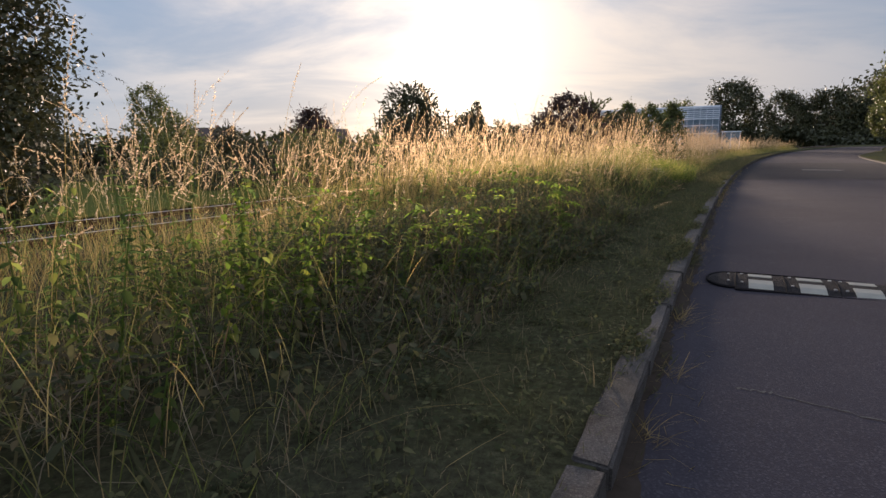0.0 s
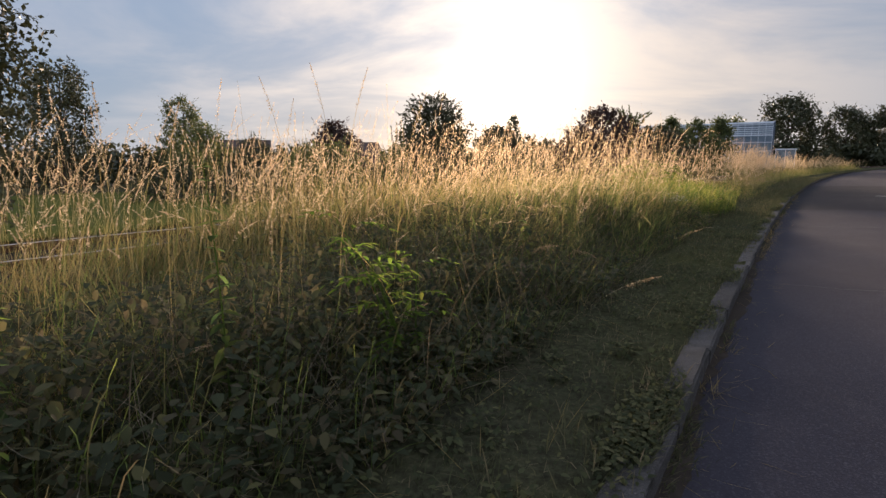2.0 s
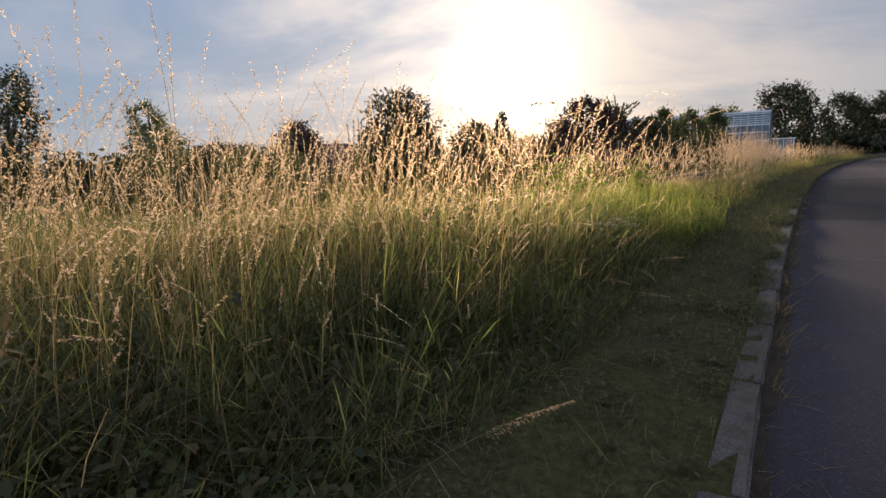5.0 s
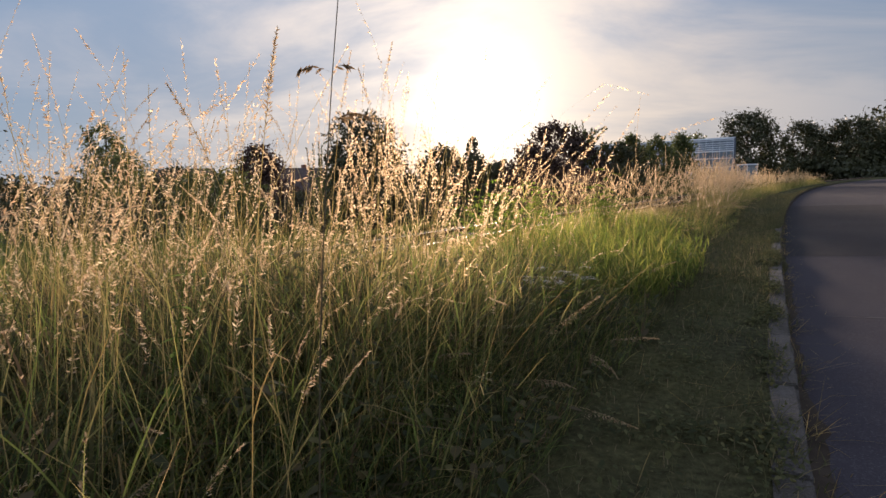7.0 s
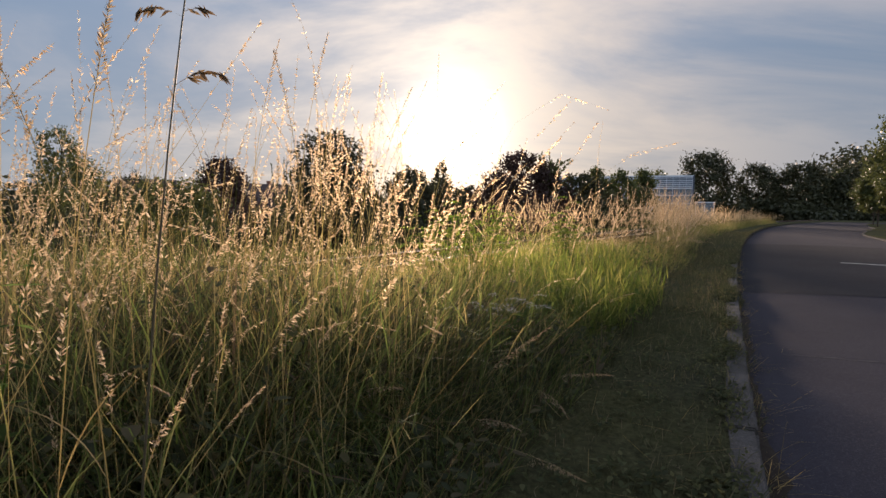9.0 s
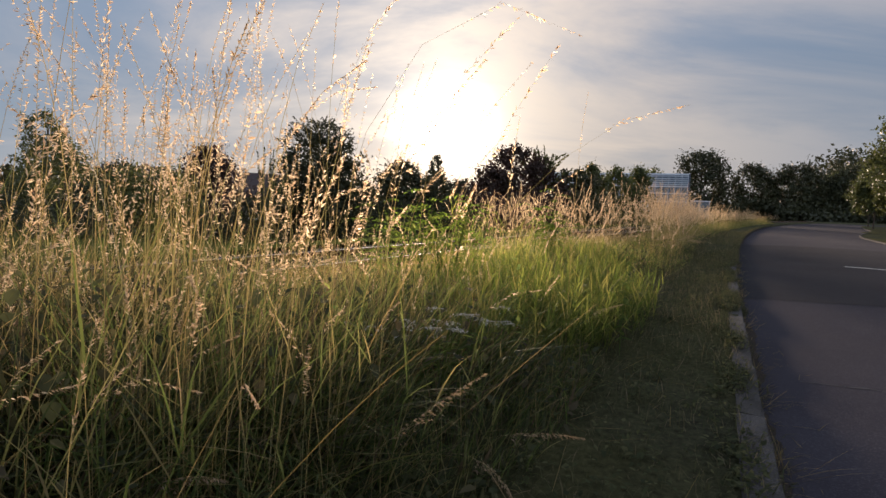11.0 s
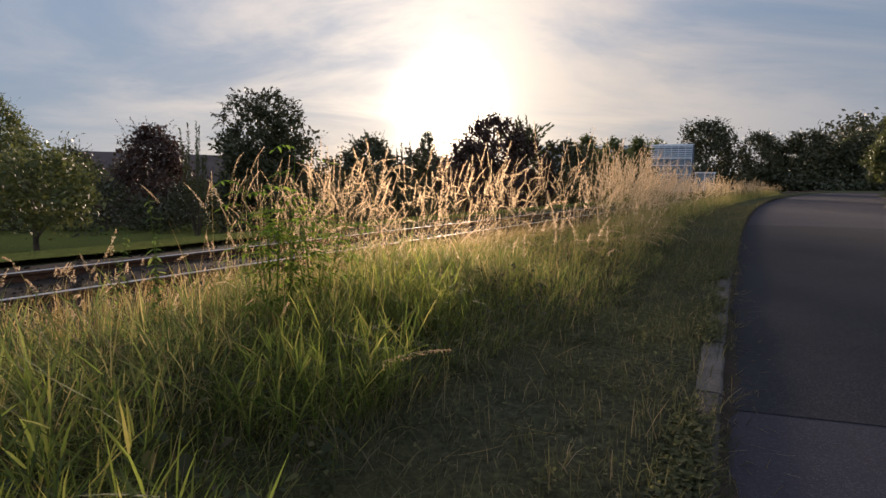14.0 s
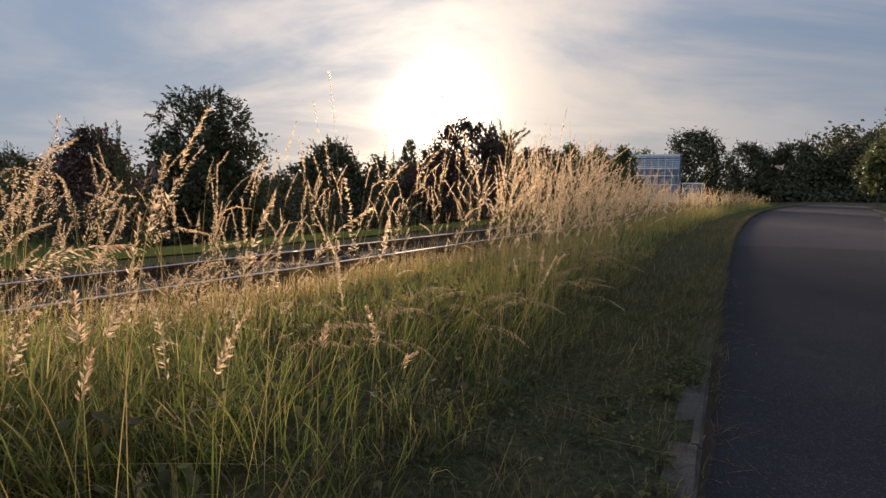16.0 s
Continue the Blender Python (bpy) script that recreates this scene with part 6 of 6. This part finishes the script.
def thin_sapling(x, y, height, seed):
    """A sparse young tree of a few upright shoots with small leaves."""
    r = np.random.default_rng(seed)
    top = thing("thin_sapling", "thin sparse sapling beside a dark tree", "tree", (x, y, float(ground_z(np.array(x), np.array(y)))))
    for k in range(11):
        a, hh = r.uniform(0, 6.3), height * r.uniform(0.62, 1.0)
        q = r.uniform(0.1, 0.75)
        pts = [(q * math.cos(a) * s ** 0.7 + 0.05 * math.sin(5 * s + k), q * math.sin(a) * s ** 0.7, hh * s - 0.05 * (s == 0)) for s in np.linspace(0, 1, 7)]
        shoot = part("shoot", tube_bm([Vector(p) for p in pts], [0.022 * (1 - 0.8 * s) for s in np.linspace(0, 1, 7)], 5), M["bark"], top)
        p = np.array(pts)[None]
        hv, hf = spikelets(p, None, 120, np.full(1, 0.35), np.full(1, 0.26), np.full(1, 0.15), np.full(1, 0.2))
        tagged(link_mesh("leaves", hv, hf, M["leafmid"], shoot), kind="stuff")


thin_sapling(-4.5, 42.5, 6.4, 10)


def shoot_tree(x, y, height, seed):
    """A small tree of stiff shoots that fan upwards, with narrow leaves along them."""
    r = np.random.default_rng(seed)
    gz = float(ground_z(np.array(x), np.array(y)))
    top = thing("shoot_tree", "ragged tree with stiff fanning shoots", "tree", (x, y, gz))
    part("trunk", tube_bm([(0, 0, -0.05), (0.05, 0, height * 0.3), (0, 0.05, height * 0.62)], [0.16, 0.13, 0.07], 8), M["bark"], top)
    n = 46
    root = np.c_[r.normal(0, 0.15, n), r.normal(0, 0.15, n), height * r.uniform(0.40, 0.66, n)]
    long = height * r.uniform(0.22, 0.40, n)
    v, f, p, d = strips(root, r.uniform(0, 6.3, n), long, np.abs(r.normal(0.55, 0.35, n)), r.normal(0.1, 0.25, n), np.full(n, 0.07), 6, r.uniform(-1, 1, n), 1.3, 0.3)
    tagged(link_mesh("shoots", v, f, M["bark"], top), kind="stuff")
    hv, hf = spikelets(p, d, 44, np.full(n, 0.15), np.full(n, 0.22), np.full(n, 0.34), np.full(n, 0.1))
    tagged(link_mesh("crown", hv, hf, M["leafmid"], top), kind="stuff")


shoot_tree(15.6, 58.2, 8.0, 43)


def far_wood(name, label, spots, mat, size, n, seed):
    r = np.random.default_rng(seed)
    cs, rs = [], []
    for x, y, z, R in spots:
        for k in range(7):
            cs.append((x + r.normal(0, R * 0.5), y + r.normal(0, R * 0.4), z + r.uniform(0.1, 1.0) * R))
            rs.append(R * r.uniform(0.35, 0.6))
    v, f = blob_leaves(r, cs, rs, n, size)
    tagged(link_mesh(name, v, f, M[mat]), label, "woodland", kind="stuff")


r4 = random.Random(8)
low = []
for k in range(70):
    a = radians(-46 + k * 0.92)
    dd = r4.uniform(92, 120)
    low.append((dd * math.sin(a), dd * math.cos(a), -1.6, r4.uniform(3.2, 5.0)))
for k in range(44):
    a = radians(17 + k * 0.75)
    dd = r4.uniform(176, 205)
    low.append((dd * math.sin(a), dd * math.cos(a), -1.0, r4.uniform(4.0, 7.0)))
far_wood("far_hedge", "dark far trees and hedges behind the park", low, "leafdark", 1.1, 30000, 51)


def hill_z(az, dd):
    """Height of the wooded hillside beyond the road: rises to the right and with distance."""
    return (2 + 29 * smooth(31, 39, az) + 14 * smooth(42, 60, az)) * smooth(185, 330, dd) - 3


def hillside():
    az = np.linspace(24, 80, 40)
    dd = np.linspace(185, 460, 20)
    A, D = np.meshgrid(az, dd, indexing="ij")
    v = np.stack([D * np.sin(np.radians(A)), D * np.cos(np.radians(A)), hill_z(A, D) - 2], -1).reshape(-1, 3)
    k = (np.arange(39)[:, None] * 20 + np.arange(19)[None]).ravel()
    tagged(link_mesh("hillside", v, np.stack([k, k + 20, k + 21, k + 1], 1), M["parklawn"]), "green hillside beyond the road", "hill", kind="structure")
    spots = []
    for j in range(300):
        a, d = r4.uniform(24, 72), r4.uniform(195, 350)
        spots.append((d * math.sin(radians(a)), d * math.cos(radians(a)), float(hill_z(a, d)) - 2, r4.uniform(4.5, 8)))
    far_wood("hillside_wood", "wooded green hillside beyond the road", spots, "leafdark", 1.6, 36000, 52)


hillside()


for x, y, h, rr, s, m in [(-18.5, 64.0, 5.2, 3.0, 61, "leafdark"), (-8.0, 62.0, 5.0, 2.8, 62, "leafmid"), (-22.5, 58.0, 4.6, 2.8, 63, "leafdark"), (-1.5, 66.0, 5.4, 2.8, 64, "leafdark"), (-30.0, 60.0, 4.4, 3.0, 65, "leafmid"), (8.8, 66.0, 5.6, 2.4, 66, "leafdark"), (22.5, 66.0, 5.6, 2.8, 67, "leafdark")]:
    tree("garden_tree", "low dark garden tree behind the park lawn", x, y, h, rr, s, 30, 3600, 0.28, m, 0.0, "broad", group="garden trees behind the lawn")


for x, y, h, rr, s in [(-18.5, 46.5, 2.7, 2.8, 71), (-12.5, 48.5, 2.8, 3.0, 72), (-7.4, 49.2, 3.0, 2.8, 73), (-2.2, 49.5, 2.8, 2.8, 74), (2.6, 50.5, 2.8, 2.7, 75), (7.2, 52.5, 2.9, 2.6, 76), (-25.0, 48.0, 3.0, 3.2, 77)]:
    tree("low_shrub", "low dark shrub at the edge of the park lawn", x, y, h, rr, s, 30, 3400, 0.18, "leafdark", 0.0, "broad", group="low shrubs along the lawn")


# ---- houses ----
def house(x, y, w, d, eave, ridge, turn, label):
    gz = float(ground_z(np.array(x), np.array(y)))
    top = thing("house", label, "house", (x, y, gz), turn)
    bm = box_bm((-w / 2, -d / 2, 0), (w / 2, d / 2, eave))
    for s in (-1, 1):
        t = [bm.verts.new(p) for p in ((s * w / 2 * 0.998, -d / 2, eave), (s * w / 2 * 0.998, d / 2, eave), (s * w / 2 * 0.998, 0, ridge))]
        t2 = [bm.verts.new((v.co.x - s * 0.25, v.co.y, v.co.z)) for v in t]
        bm.faces.new(t)
        bm.faces.new(t2[::-1])
        for a in range(3):
            bm.faces.new((t[a], t[(a + 1) % 3], t2[(a + 1) % 3], t2[a]))
    part("wall", bm, M["render"], top, "pale rendered wall")
    bm = bmesh.new()
    o = 0.5
    for s in (-1, 1):
        a = [(-w / 2 - o, s * (d / 2 + o), eave - o * (ridge - eave) / (d / 2)), (w / 2 + o, s * (d / 2 + o), eave - o * (ridge - eave) / (d / 2)), (w / 2 + o, 0, ridge), (-w / 2 - o, 0, ridge)]
        lo = [bm.verts.new(Vector(p) + Vector((0, 0, 0.02))) for p in a]
        hi = [bm.verts.new(Vector(p) + Vector((0, 0, 0.24))) for p in a]
        bm.faces.new(hi)
        bm.faces.new(lo[::-1])
        for k in range(4):
            bm.faces.new((lo[k], lo[(k + 1) % 4], hi[(k + 1) % 4], hi[k]))
    roof = part("roof", bm, M["tiles"], top, "dark tiled gable roof")
    part("chimney", box_bm((w * 0.15, 0.3, ridge - 0.6), (w * 0.15 + 0.6, 0.9, ridge + 0.7), 0.03), M["brick"], roof)
    for k in range(3):
        xx = -w / 2 + w * (k + 0.5) / 3
        win = part("window", box_bm((xx - 0.55, -d / 2 - 0.05, eave - 1.9), (xx + 0.55, -d / 2 + 0.03, eave - 0.6), 0.02), M["whitepaint"], top)
        part("pane", box_bm((xx - 0.45, -d / 2 - 0.065, eave - 1.8), (xx + 0.45, -d / 2 - 0.052, eave - 0.7)), M["glass"], win)
    return top


M["render"] = plain("pale_render", (0.55, 0.53, 0.50), 0.9, 0, 0.1, 5, 0.2)
M["tiles"] = plain("dark_roof_tiles", (0.075, 0.055, 0.050), 0.8, 0, 0.25, 6, 0.5)
M["brick"] = plain("brick", (0.25, 0.13, 0.09), 0.9, 0, 0.25, 8, 0.4)
M["whitepaint"] = plain("white_paint", (0.75, 0.75, 0.73), 0.5, 0, 0.06, 10, 0.1)


def glass_mat():
    m = Mat("window_glass", rough=0.12, spec=0.8)
    m.colour(m.ramp(m.noise(0.8, 3), [(0.35, (0.06, 0.085, 0.10)), (0.7, (0.15, 0.20, 0.23))]))
    return m.m


M["glass"] = glass_mat()
M["alu"] = plain("pale_aluminium", (0.62, 0.66, 0.70), 0.45, 0.3, 0.1, 5, 0.1)
house(-18.6, 86.0, 8, 8, 2.0, 6.1, 35, "house with dark tiled gable roof behind trees")
house(-44.8, 107.0, 9, 8, 3.9, 7.4, 20, "house with pale wall and tiled gable roof behind trees")


# ---- greenhouse ----
def greenhouse():
    A, B = Vector((62.0, 124.0, 0)), Vector((34.0, 138.9, 0))      # right and left end of the front
    L = (B - A).length
    turn = math.degrees(math.atan2((A - B).y, (A - B).x))
    top = thing("greenhouse", "large pale blue glass greenhouse with white roof bars", "greenhouse", tuple(B), turn)
    H, base, deep = 9.1, 0.7, 14.0
    # front profile: upright glass, then a steep roof of narrow panes up to the ridge
    prof = [(0.0, base), (0.0, 3.2), (0.0, 5.0), (0.0, 6.5), (0.17, 7.35), (0.34, 8.2), (0.5, H)]
    part("base_wall", box_bm((0, -0.15, -0.4), (L, deep, base), 0.02), M["render"], top)
    n = 24
    for k in range(n):
        x0, x1 = L * k / n + 0.05, L * (k + 1) / n - 0.05
        for i in range(len(prof) - 1):
            (p0, z0), (p1, z1) = prof[i], prof[i + 1]
            bm = bmesh.new()
            q = [(x0, p0, z0 + 0.03), (x1, p0, z0 + 0.03), (x1, p1, z1 - 0.03), (x0, p1, z1 - 0.03)]
            lo = [bm.verts.new(v) for v in q]
            hi = [bm.verts.new((v[0], v[1] + 0.03, v[2])) for v in q]
            bm.faces.new(lo)
            bm.faces.new(hi[::-1])
            for j in range(4):
                bm.faces.new((lo[j], lo[(j + 1) % 4], hi[(j + 1) % 4], hi[j]))
            part("pane", bm, M["greenglass"] if i < 3 else M["roofglass"], top)
    for k in range(n + 1):
        x = L * k / n
        wide = 0.11 if k % 6 == 0 else 0.045
        part("glazing_bar", tube_bm([(x, p - 0.05, z) for p, z in prof], [wide] * len(prof), 4), M["alu"], top, "slim pale glazing bar")
    for p, z in prof[1:] + [(0.09, 6.92), (0.26, 7.78), (0.44, 8.75)]:
        w = 0.13 if z in (6.5, H) else 0.075
        part("purlin", box_bm((0, p - 0.16, z - w), (L, p - 0.06, z + w)), M["alu"], top, "pale metal bar")
    part("ridge", box_bm((-0.2, 0.4, H - 0.05), (L + 0.2, 1.3, H + 0.22), 0.04), M["alu"], top, "pale metal ridge cap")
    part("corner_post", box_bm((L - 0.02, -0.22, -0.2), (L + 0.30, 0.2, H + 0.1), 0.02), M["darkbar"], top, "dark corner post")
    # glazed ends and back slope
    for x in (0.0, L):
        bm = bmesh.new()
        pts = [(p, z) for p, z in prof] + [(deep, 4.5), (deep, base)]
        vs = [bm.verts.new((x, p, z)) for p, z in pts]
        ve = [bm.verts.new((x + 0.05, p, z)) for p, z in pts]
        bm.faces.new(vs)
        bm.faces.new(ve[::-1])
        for j in range(len(pts)):
            bm.faces.new((vs[j], vs[(j + 1) % len(pts)], ve[(j + 1) % len(pts)], ve[j]))
        part("gable", bm, M["greenglass"], top, "glazed gable end")
    bm = bmesh.new()
    for z0, z1, p0, p1 in ((H, 4.5, 0.6, deep),):
        q = [bm.verts.new(v) for v in ((0, p0, z0), (L, p0, z0), (L, p1, z1), (0, p1, z1))]
        r = [bm.verts.new((v.co.x, v.co.y, v.co.z - 0.06)) for v in q]
        bm.faces.new(q)
        bm.faces.new(r[::-1])
        for j in range(4):
            bm.faces.new((q[j], q[(j + 1) % 4], r[(j + 1) % 4], r[j]))
    part("back_roof", bm, M["greenglass"], top)
    part("inner_floor", box_bm((0.3, 0.3, base - 0.1), (L - 0.3, deep - 0.3, base + 0.05)), M["soil"], top)
    # low annex beside it
    an = thing("annex", "low glazed annex with pale frame beside the greenhouse", "building", (62.5, 123.4, 0), turn)
    part("wall", box_bm((0, 0, -0.2), (3.6, 4, 3.4), 0.03), M["glass"], an)
    part("roof", box_bm((-0.15, -0.2, 3.403), (3.8, 4.2, 3.62), 0.03), M["alu"], an)
    for x in (0.0, 1.75, 3.5):
        part("post", box_bm((x, -0.08, -0.2), (x + 0.12, -0.003, 3.4)), M["alu"], an)


def green_glass():
    m = Mat("greenhouse_glass", rough=0.22, spec=0.7)
    m.colour(m.ramp(m.noise(0.35, 4), [(0.3, (0.08, 0.12, 0.16)), (0.7, (0.24, 0.32, 0.38))]))
    m.translucent((0.30, 0.38, 0.44), 0.30)
    return m.m


def roof_glass():
    m = Mat("roof_glass", rough=0.25, spec=0.7)
    m.colour(m.ramp(m.noise(0.5, 4), [(0.3, (0.10, 0.13, 0.16)), (0.7, (0.22, 0.27, 0.32))]))
    m.translucent((0.36, 0.42, 0.48), 0.25)
    return m.m


M["greenglass"] = green_glass()
M["roofglass"] = roof_glass()
M["darkbar"] = plain("dark_steel_bar", (0.10, 0.12, 0.15), 0.5, 0.3, 0.15, 5, 0.1)
greenhouse()


# ---- no-stopping sign ----
def road_sign(x, y, turn):
    gz = float(ground_z(np.array(x), np.array(y)))
    top = thing("road_sign", "white zone sign with round no-stopping symbol on grey post", "road sign", (x, y, gz - 0.02), turn)
    part("post", tube_bm([(0, 0.05, 0), (0, 0.05, 4.2)], [0.045, 0.045], 10), M["darkbar"], top, "dark grey post")
    plate = part("plate", box_bm((-0.46, -0.01, 2.45), (0.46, 0.012, 3.75), 0.004), M["whitepaint"], top)

    def disc(name, r, dy, mat, parent, z=3.32):
        bm = bmesh.new()
        a = [bm.verts.new((r * math.cos(2 * math.pi * k / 28), dy, z + r * math.sin(2 * math.pi * k / 28))) for k in range(28)]
        b = [bm.verts.new((v.co.x, dy + 0.003, v.co.z)) for v in a]
        bm.faces.new(a)
        bm.faces.new(b[::-1])
        for k in range(28):
            bm.faces.new((a[k], a[(k + 1) % 28], b[(k + 1) % 28], b[k]))
        return part(name, bm, mat, parent)

    d = disc("red_ring", 0.34, -0.016, M["red"], plate)
    disc("blue_disc", 0.27, -0.022, M["blue"], d).parent = plate
    bm = box_bm((-0.27, -0.026, -0.03), (0.27, -0.023, 0.03))
    bm.transform(Matrix.Translation((0, 0, 3.32)) @ Matrix.Rotation(radians(-45), 4, 'Y'))
    part("slash", bm, M["red"], plate)
    for k, w in enumerate((0.30, 0.34, 0.24)):
        part("text_bar", box_bm((-w, -0.015, 2.80 - 0.12 * k), (w, -0.0115, 2.86 - 0.12 * k)), M["tar"], plate, "unreadable line of dark text")


M["red"] = plain("sign_red", (0.45, 0.03, 0.03), 0.45, 0, 0.1, 6, 0.05)
M["blue"] = plain("sign_blue", (0.03, 0.07, 0.28), 0.45, 0, 0.1, 6, 0.05)
road_sign(37.2, 45.6, -42)


# ---- far verge kerb ----
def right_kerb():
    bm = bmesh.new()
    rows = []
    for y in np.arange(-8, 86, 1.0):
        x = float(kerb_x(y)) + float(road_w(y))
        rows.append([bm.verts.new((x + a, y - a * 0.5, z)) for a, z in ((0, -0.1), (0.01, 0.010), (0.03, 0.018), (0.11, 0.018), (0.12, 0.0))])
    for a, b in zip(rows, rows[1:]):
        for k in range(4):
            bm.faces.new((a[k], a[k + 1], b[k + 1], b[k]))
    tagged(part("kerb_far_side", bm, M["kerb"]), "concrete kerb of the far verge", "kerb", kind="structure")


right_kerb()


# ---- dry bits, gutter grass ----
def gutter():
    n = 2600
    y = rng.uniform(0.5, 24, n)
    keep = rng.random(n) < 0.30 + 0.7 * (wave(y, 0 * y, 2.1, 4) > 0.1)
    y = y[keep]
    n = len(y)
    uu = np.abs(rng.normal(0.03, 0.06, n))
    c = np.stack([kerb_x(y) + uu, y, np.full(n, ROAD_Z - 0.008) + 0.02 * uu], 1)
    v, f, _, _ = strips(c, rng.uniform(0, 6.3, n), rng.uniform(0.03, 0.10, n), rng.uniform(0.5, 1.4, n), rng.uniform(0, 0.5, n), np.full(n, 0.0035), 3, rng.uniform(-1, 1, n))
    tagged(link_mesh("gutter_weeds", v, f, M["lawn"]), "small weeds along the kerb gutter", "weeds", kind="stuff")
    n = 700
    y = rng.uniform(0.5, 24, n)
    uu = 0.04 + np.abs(rng.normal(0, 0.14, n))
    c = np.stack([kerb_x(y) + uu, y, np.full(n, ROAD_Z + 0.005) + 0.02 * uu], 1)
    v, f, _, _ = strips(c, rng.uniform(0, 6.3, n), rng.uniform(0.03, 0.16, n), rng.uniform(1.35, 1.55, n), rng.uniform(-0.1, 0.1, n), np.full(n, 0.0028), 4, rng.uniform(-1, 1, n))
    tagged(link_mesh("dry_straw_bits", v, f, M["straw"]), "dry straw bits lying on asphalt", "debris", kind="stuff")
    # dirt lying in the gutter
    bm = bmesh.new()
    rows = []
    for y in np.arange(-2, 40, 0.06):
        w = 0.085 + 0.03 * math.sin(y * 1.9) + 0.02 * math.sin(y * 5.3) + 0.045 * noise.noise((y * 7.0, 0.3, 0.0)) + 0.03 * noise.noise((y * 21.0, 4.3, 0.0))
        x = float(kerb_x(y))
        rows.append([bm.verts.new((x - 0.005, y, ROAD_Z + 0.03)), bm.verts.new((x + w * 0.55, y - 0.02, ROAD_Z + 0.014)), bm.verts.new((x + w, y - 0.04, road_z(w, y) - 0.002))])
    for a, b in zip(rows, rows[1:]):
        for k in range(2):
            bm.faces.new((a[k], a[k + 1], b[k + 1], b[k]))
    tagged(part("gutter_dirt", bm, M["soil"]), "brown dirt along the kerb", "dirt", kind="structure")


gutter()


def kerb_tuft(y, n, seed, spread=0.16, h=0.06):
    a = rng.normal(0, spread, n)
    u = rng.normal(0.03, 0.06, n)
    yy = y + a
    c = np.stack([kerb_x(yy) - u, yy, np.where(u > 0, 0.05, ROAD_Z)], 1)
    v, f, _, _ = strips(c, rng.normal(-0.2, 1.2, n), h * rng.uniform(0.5, 1.6, n), rng.uniform(0.2, 1.0, n), rng.uniform(0.2, 1.0, n), np.full(n, 0.0055), 4, rng.uniform(-1, 1, n))
    m = n * 2
    yy = y + rng.normal(0, spread, m)
    u = rng.normal(0.10, 0.05, m)
    c = np.stack([kerb_x(yy) - u, yy, np.where(u > -0.03, 0.058, ROAD_Z) + rng.uniform(0.003, 0.05, m)], 1)
    lv, lf = leaf_quads(c, rng.uniform(0, 6.3, m), rng.uniform(0.012, 0.034, m), rng.normal(0.2, 0.5, m), 0.8)
    tagged(link_mesh("kerb_weed", lv, lf, M["clover"]), "small leafy weeds growing over the kerb", "weeds", group="weeds over the kerb", kind="stuff")
    tagged(link_mesh("grass_tuft", v, f, M["lawn"]), "grass tuft growing over the kerb", "grass tuft", group="tufts over the kerb", kind="stuff")


for y, n in ((5.15, 620), (4.9, 300), (3.55, 130), (15.35, 700), (15.6, 460), (16.0, 300), (10.6, 140), (12.7, 190), (17.6, 360), (18.4, 360), (8.0, 160), (20.0, 260), (21.5, 300), (11.6, 120), (13.7, 160), (6.6, 180), (2.6, 120)):
    kerb_tuft(y, n, int(y * 10))


# ---- kerb stones ----
def kerb():
    bm = bmesh.new()
    rows = []
    for y in np.r_[np.arange(-9, 62, 1.0), np.arange(62, 92, 2.0)]:
        x = float(kerb_x(y))
        far = 0.09 if y > 60 else 0.0
        rows.append([bm.verts.new((x - a, y + a * 0.55, z)) for a, z in ((0.012, -0.15), (0.012, 0.03 + far * 0.4), (0.122, 0.03 + far * 0.4), (0.122, -0.15))])
    for a, b in zip(rows, rows[1:]):
        for k in range(3):
            bm.faces.new((a[k], a[k + 1], b[k + 1], b[k]))
    bed = tagged(part("kerb", bm, M["soil"]), "weathered grey concrete kerb stones beside the road", "kerb", kind="structure")
    stones = []
    for s in range(3):
        r = random.Random(60 + s)
        bm = box_bm((-0.134, -0.492, -0.15), (0.0, 0.492, 0.06), 0.010)
        bmesh.ops.subdivide_edges(bm, edges=[e for e in bm.edges if e.calc_length() > 0.6], cuts=5)
        for v in bm.verts:
            v.co += Vector((r.uniform(-0.005, 0.005), 0, r.uniform(-0.005, 0.004)))
        me = bpy.data.meshes.new("kerb_stone")
        bm.to_mesh(me)
        bm.free()
        me.materials.append(M["kerb"])
        stones.append(me)
    r = random.Random(77)
    y = 4.144 - 11 * 0.8836 - 0.02
    k = 0
    while y < 60:
        sl = 0.5126 + 0.004246 * y
        dy = 1 / math.hypot(1, sl)
        ym = y + dy / 2
        ob = new("kerb_stone", stones[k % 3])
        ob.parent = bed
        ob.matrix_basis = Matrix.Translation((float(kerb_x(ym)) + 0.03, ym, r.uniform(-0.009, 0.006))) @ pose(0, 0, 0, r.uniform(-0.4, 0.4), r.uniform(-1.6, 1.6), -math.degrees(math.atan(sl)) + r.uniform(-0.4, 0.4))
        y += dy
        k += 1


kerb()
